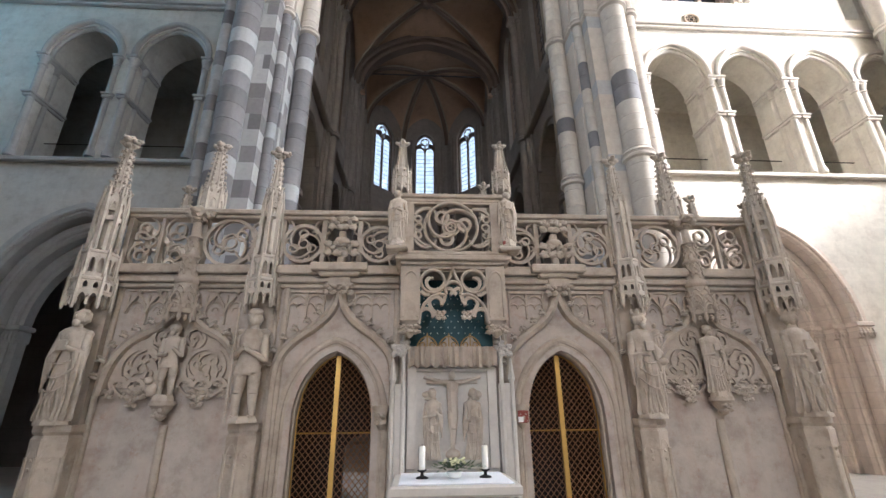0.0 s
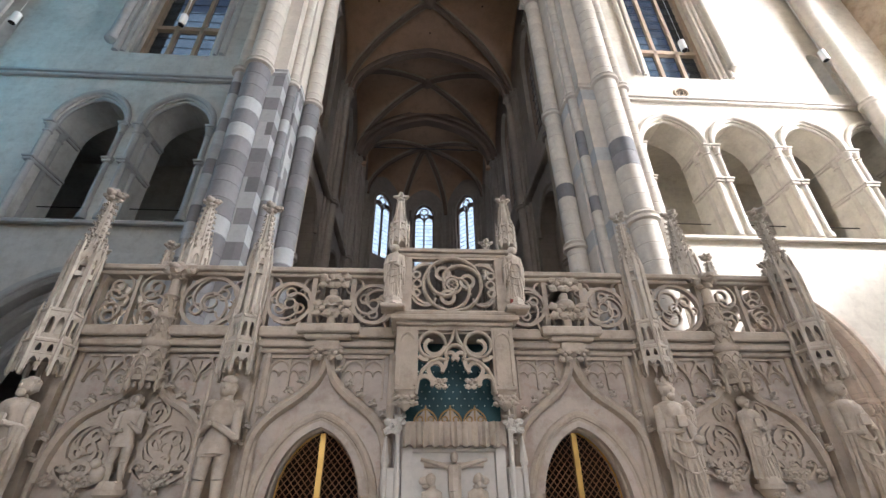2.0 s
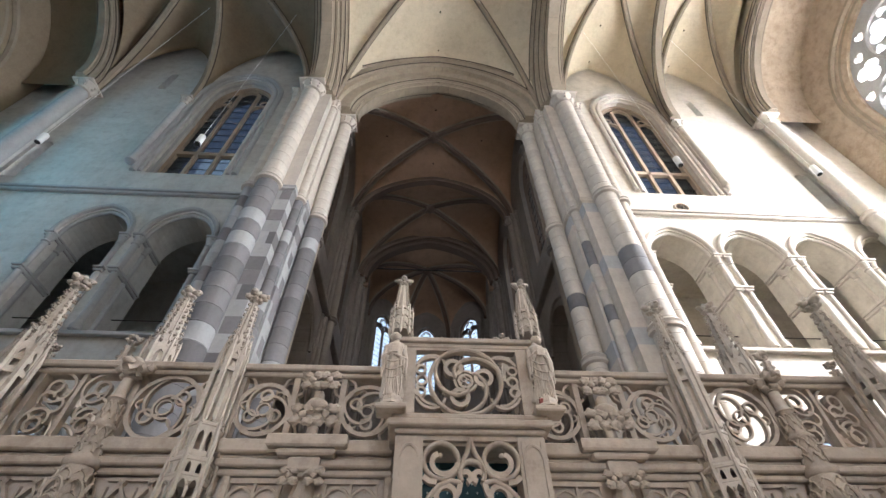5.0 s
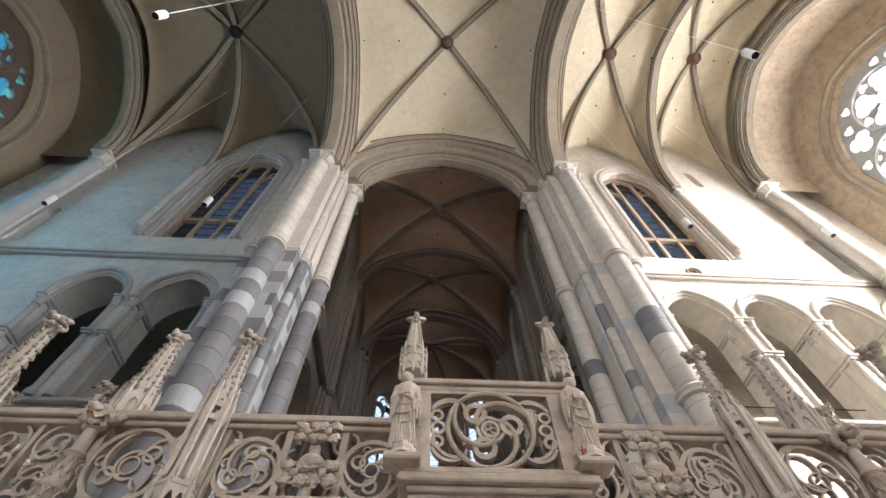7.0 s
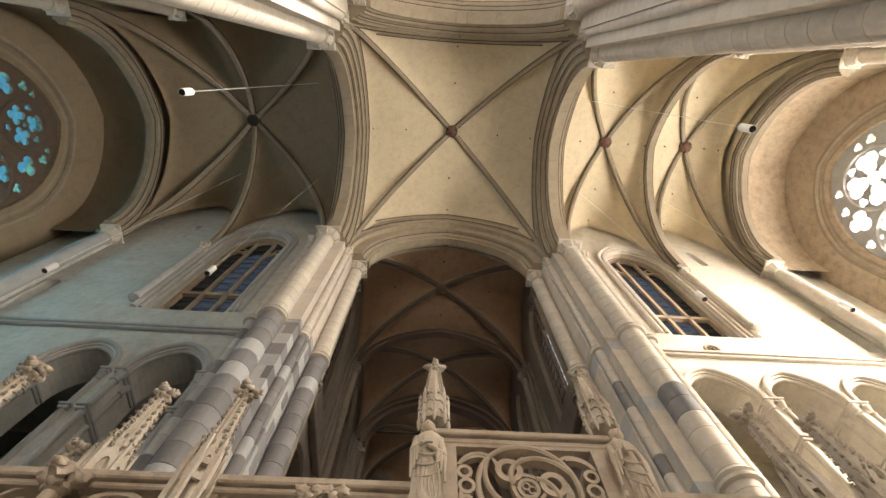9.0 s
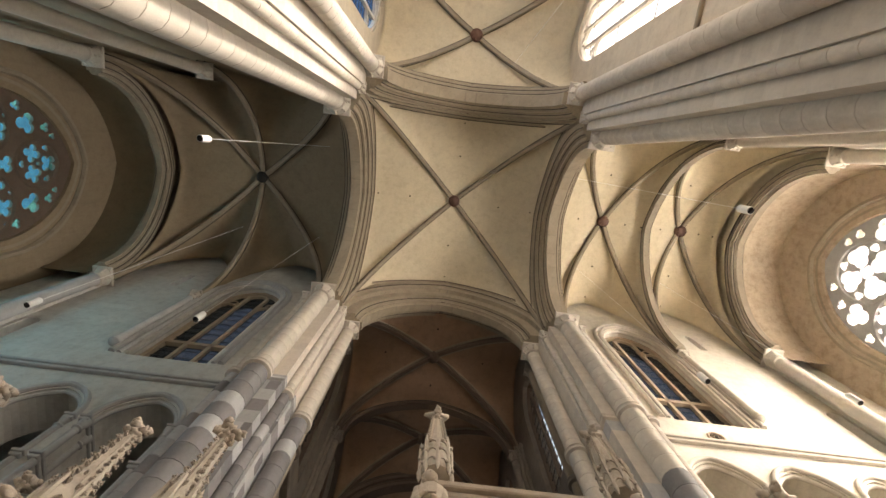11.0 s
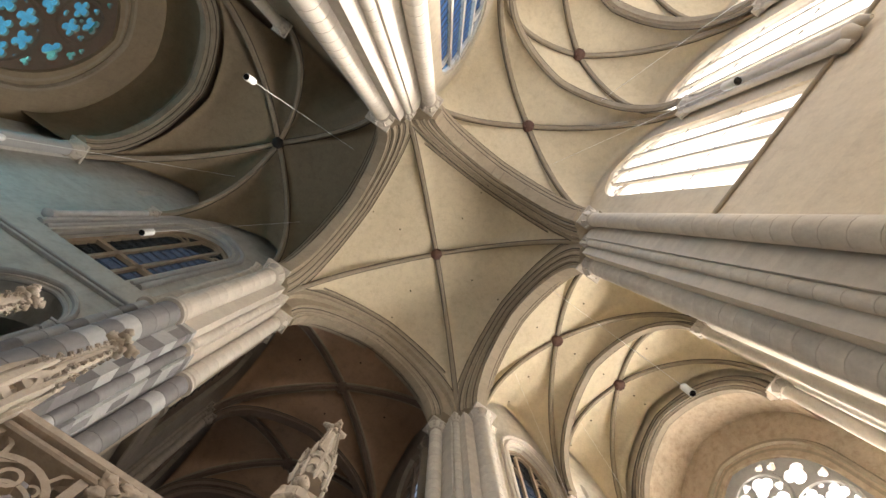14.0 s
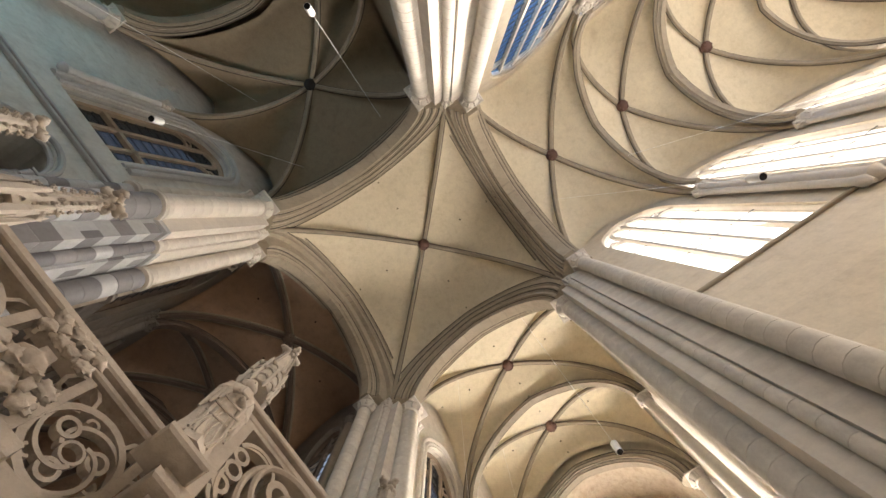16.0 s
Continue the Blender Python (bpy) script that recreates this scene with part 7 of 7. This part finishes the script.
bm = bmesh.new()
box(bm, -0.66, 0.54, 5.38, SY - 0.35, 0.12, 0.78, 0.02)
box(bm, -0.90, 0.80, 5.15, SY - 0.35, 0.0, 0.12, 0.02)
apart("block", bm, MARBLE)
bm = bmesh.new()
box(bm, -0.77, 0.66, 5.26, SY - 0.34, 0.78, 0.89, 0.02)
apart("slab", bm, MARBLE, "thick bevelled stone slab")
bm = bmesh.new()
box(bm, -0.68, 0.58, 5.30, SY - 0.36, 0.894, 0.906)
tagged(part("altar_cloth", bm, LINEN, None, "white linen cloth lying on the altar"), category="cloth")
for i, x in enumerate((-0.42, 0.33)):
    c = group_of("candle", "thick white altar candle on a dark metal holder", "candle", "altar candles", at=(x, 5.75, 0.906))
    bm = bmesh.new()
    lathe(bm, [(0.075, 0), (0.07, 0.012), (0.02, 0.03), (0.018, 0.06), (0.055, 0.08), (0.055, 0.09)], n=12)
    part("holder", bm, IRON, c, smooth=True)
    bm = bmesh.new()
    lathe(bm, [(0.036, 0.09), (0.036, 0.335), (0.03, 0.345)], n=14)
    part("wax", bm, WAX, c, smooth=True)
    bm = bmesh.new()
    lathe(bm, [(0.003, 0.345), (0.003, 0.365)], n=5)
    part("wick", bm, BLACK, c)
bowl = group_of("flower_bowl", "low white bowl of cream flowers and dark leaves", "flower bowl", at=(-0.04, 5.72, 0.906))
bm = bmesh.new()
lathe(bm, [(0.05, 0), (0.08, 0.02), (0.095, 0.07), (0.085, 0.07), (0.07, 0.03)], n=16)
part("bowl", bm, WHITE, bowl, smooth=True)
random.seed(12)
bm = bmesh.new()
for i in range(240):
    a, r = random.uniform(0, 6.28), random.uniform(0.02, 0.36) ** 1.0
    r *= 1.0 if i % 2 else 0.5
    h = 0.10 + 0.10 * (1 - r / 0.36) * random.random()
    p = Vector((r * math.cos(a), 0.45 * r * math.sin(a), h))
    d = Vector((math.cos(a), math.sin(a), random.uniform(-0.3, 0.6))).normalized() * random.uniform(0.05, 0.11)
    s = d.cross(UZ).normalized() * 0.016
    vs = [bm.verts.new(v) for v in (p, p + d * 0.5 + s, p + d, p + d * 0.5 - s)]
    bm.faces.new(vs)
part("leaves", bm, LEAF, bowl, kind="stuff")
bm = bmesh.new()
for i in range(22):
    a, r = random.uniform(0, 6.28), random.uniform(0, 0.16)
    blob(bm, (r * math.cos(a), 0.6 * r * math.sin(a), 0.15 + 0.06 * random.random()), 0.022, 1, 1, 0.8, 1)
part("flowers", bm, PETAL, bowl, kind="stuff")

# gates in the doorways
for d in DOORS:
    gate = group_of("lattice_gate", "tall gilded lattice gate standing closed in a doorway", "gate", "lattice gates", at=(d, SY + 0.3, 0))
    bm = bmesh.new()
    box(bm, -0.035, 0.035, -0.03, 0.03, 0.02, 2.44, 0.008)
    part("centre_bar", bm, GOLD, gate, "broad gilded bar")
    for s in (-1, 1):
        leaf_bm = bmesh.new()
        pts = [Vector((s * 0.545, 0, 0.02))] + [Vector((s * (1 - i / 10) * 0.545, 0, 1.55 + 0.90 * arcz(1 - i / 10))) for i in range(10)]
        tube(leaf_bm, pts, 0.012, 5, UYV)
        bar(leaf_bm, (0, 0, 1.36), (s * 0.545, 0, 1.36), 0.012)
        bar(leaf_bm, (0, 0, 0.03), (s * 0.545, 0, 0.03), 0.015)
        leaf = part("gate_leaf", leaf_bm, GOLD, gate)
        bm = bmesh.new()

        def inside(x, z):
            return 0.0 < x < 0.54 and 0.03 < z < 1.55 + 0.90 * arcz(x / 0.545)
        pitch = 0.098
        for way in (-1, 1):
            for q in range(-8, 36):
                z0 = q * pitch
                run = [(x, z0 + way * x * 1.15) for x in [0.545 * i / 24 for i in range(25)]]
                ok = [p for p in run if inside(*p)]
                if len(ok) > 1:
                    bar(bm, (s * ok[0][0], 0.006 * way, ok[0][1]), (s * ok[-1][0], 0.006 * way, ok[-1][1]), 0.0062, 4)
        ob = part("lattice", bm, BRONZE, leaf, "fine diagonal lattice", kind="stuff")

# ---- spotlights hung in the transepts ----
def spotlight(x, y, z, length, tilt, turn, cable_to):
    sp = group_of("spotlight", "white cylindrical spotlight hanging on a thin cable", "spotlight", "hanging spotlights", at=(x, y, z))
    m = pose(0, 0, 0, tilt, 0, turn)
    bm = bmesh.new()
    lathe(bm, [(0.09, 0), (0.10, 0.015), (0.10, length - 0.02), (0.085, length)], n=16)
    bm.transform(m)
    part("housing", bm, WHITE, sp, smooth=True)
    bm = bmesh.new()
    lathe(bm, [(0.085, -0.006), (0.088, 0.0), (0.05, 0.0)], n=16)
    bm.transform(m)
    part("lens", bm, BLACK, sp, "dark lens")
    bm = bmesh.new()
    top = m @ Vector((0, 0, length))
    bar(bm, top, Vector(cable_to) - Vector((x, y, z)), 0.008, 4)
    part("cable", bm, WHITE, sp)


spotlight(-7.55, 3.85, 13.9, 0.45, 0, 0, (-7.55, 3.85, 29.6))
spotlight(-7.67, 9.1, 14.0, 0.45, 0, 0, (-7.67, 9.1, 29.6))
spotlight(-12.6, 9.3, 14.0, 0.45, 0, 0, (-12.6, 9.3, 29.6))
spotlight(6.85, 3.8, 12.8, 0.45, 0, 0, (6.85, 3.8, 29.6))
spotlight(7.85, 9.1, 14.0, 0.45, 0, 0, (7.85, 9.1, 29.6))
spotlight(12.7, 9.2, 14.0, 0.45, 0, 0, (12.7, 9.2, 29.6))
spotlight(2.34, -2.1, 11.3, 0.45, 0, 0, (2.34, -2.1, 29.2))
spotlight(2.34, -6.2, 11.3, 0.45, 0, 0, (2.34, -6.2, 28.6))
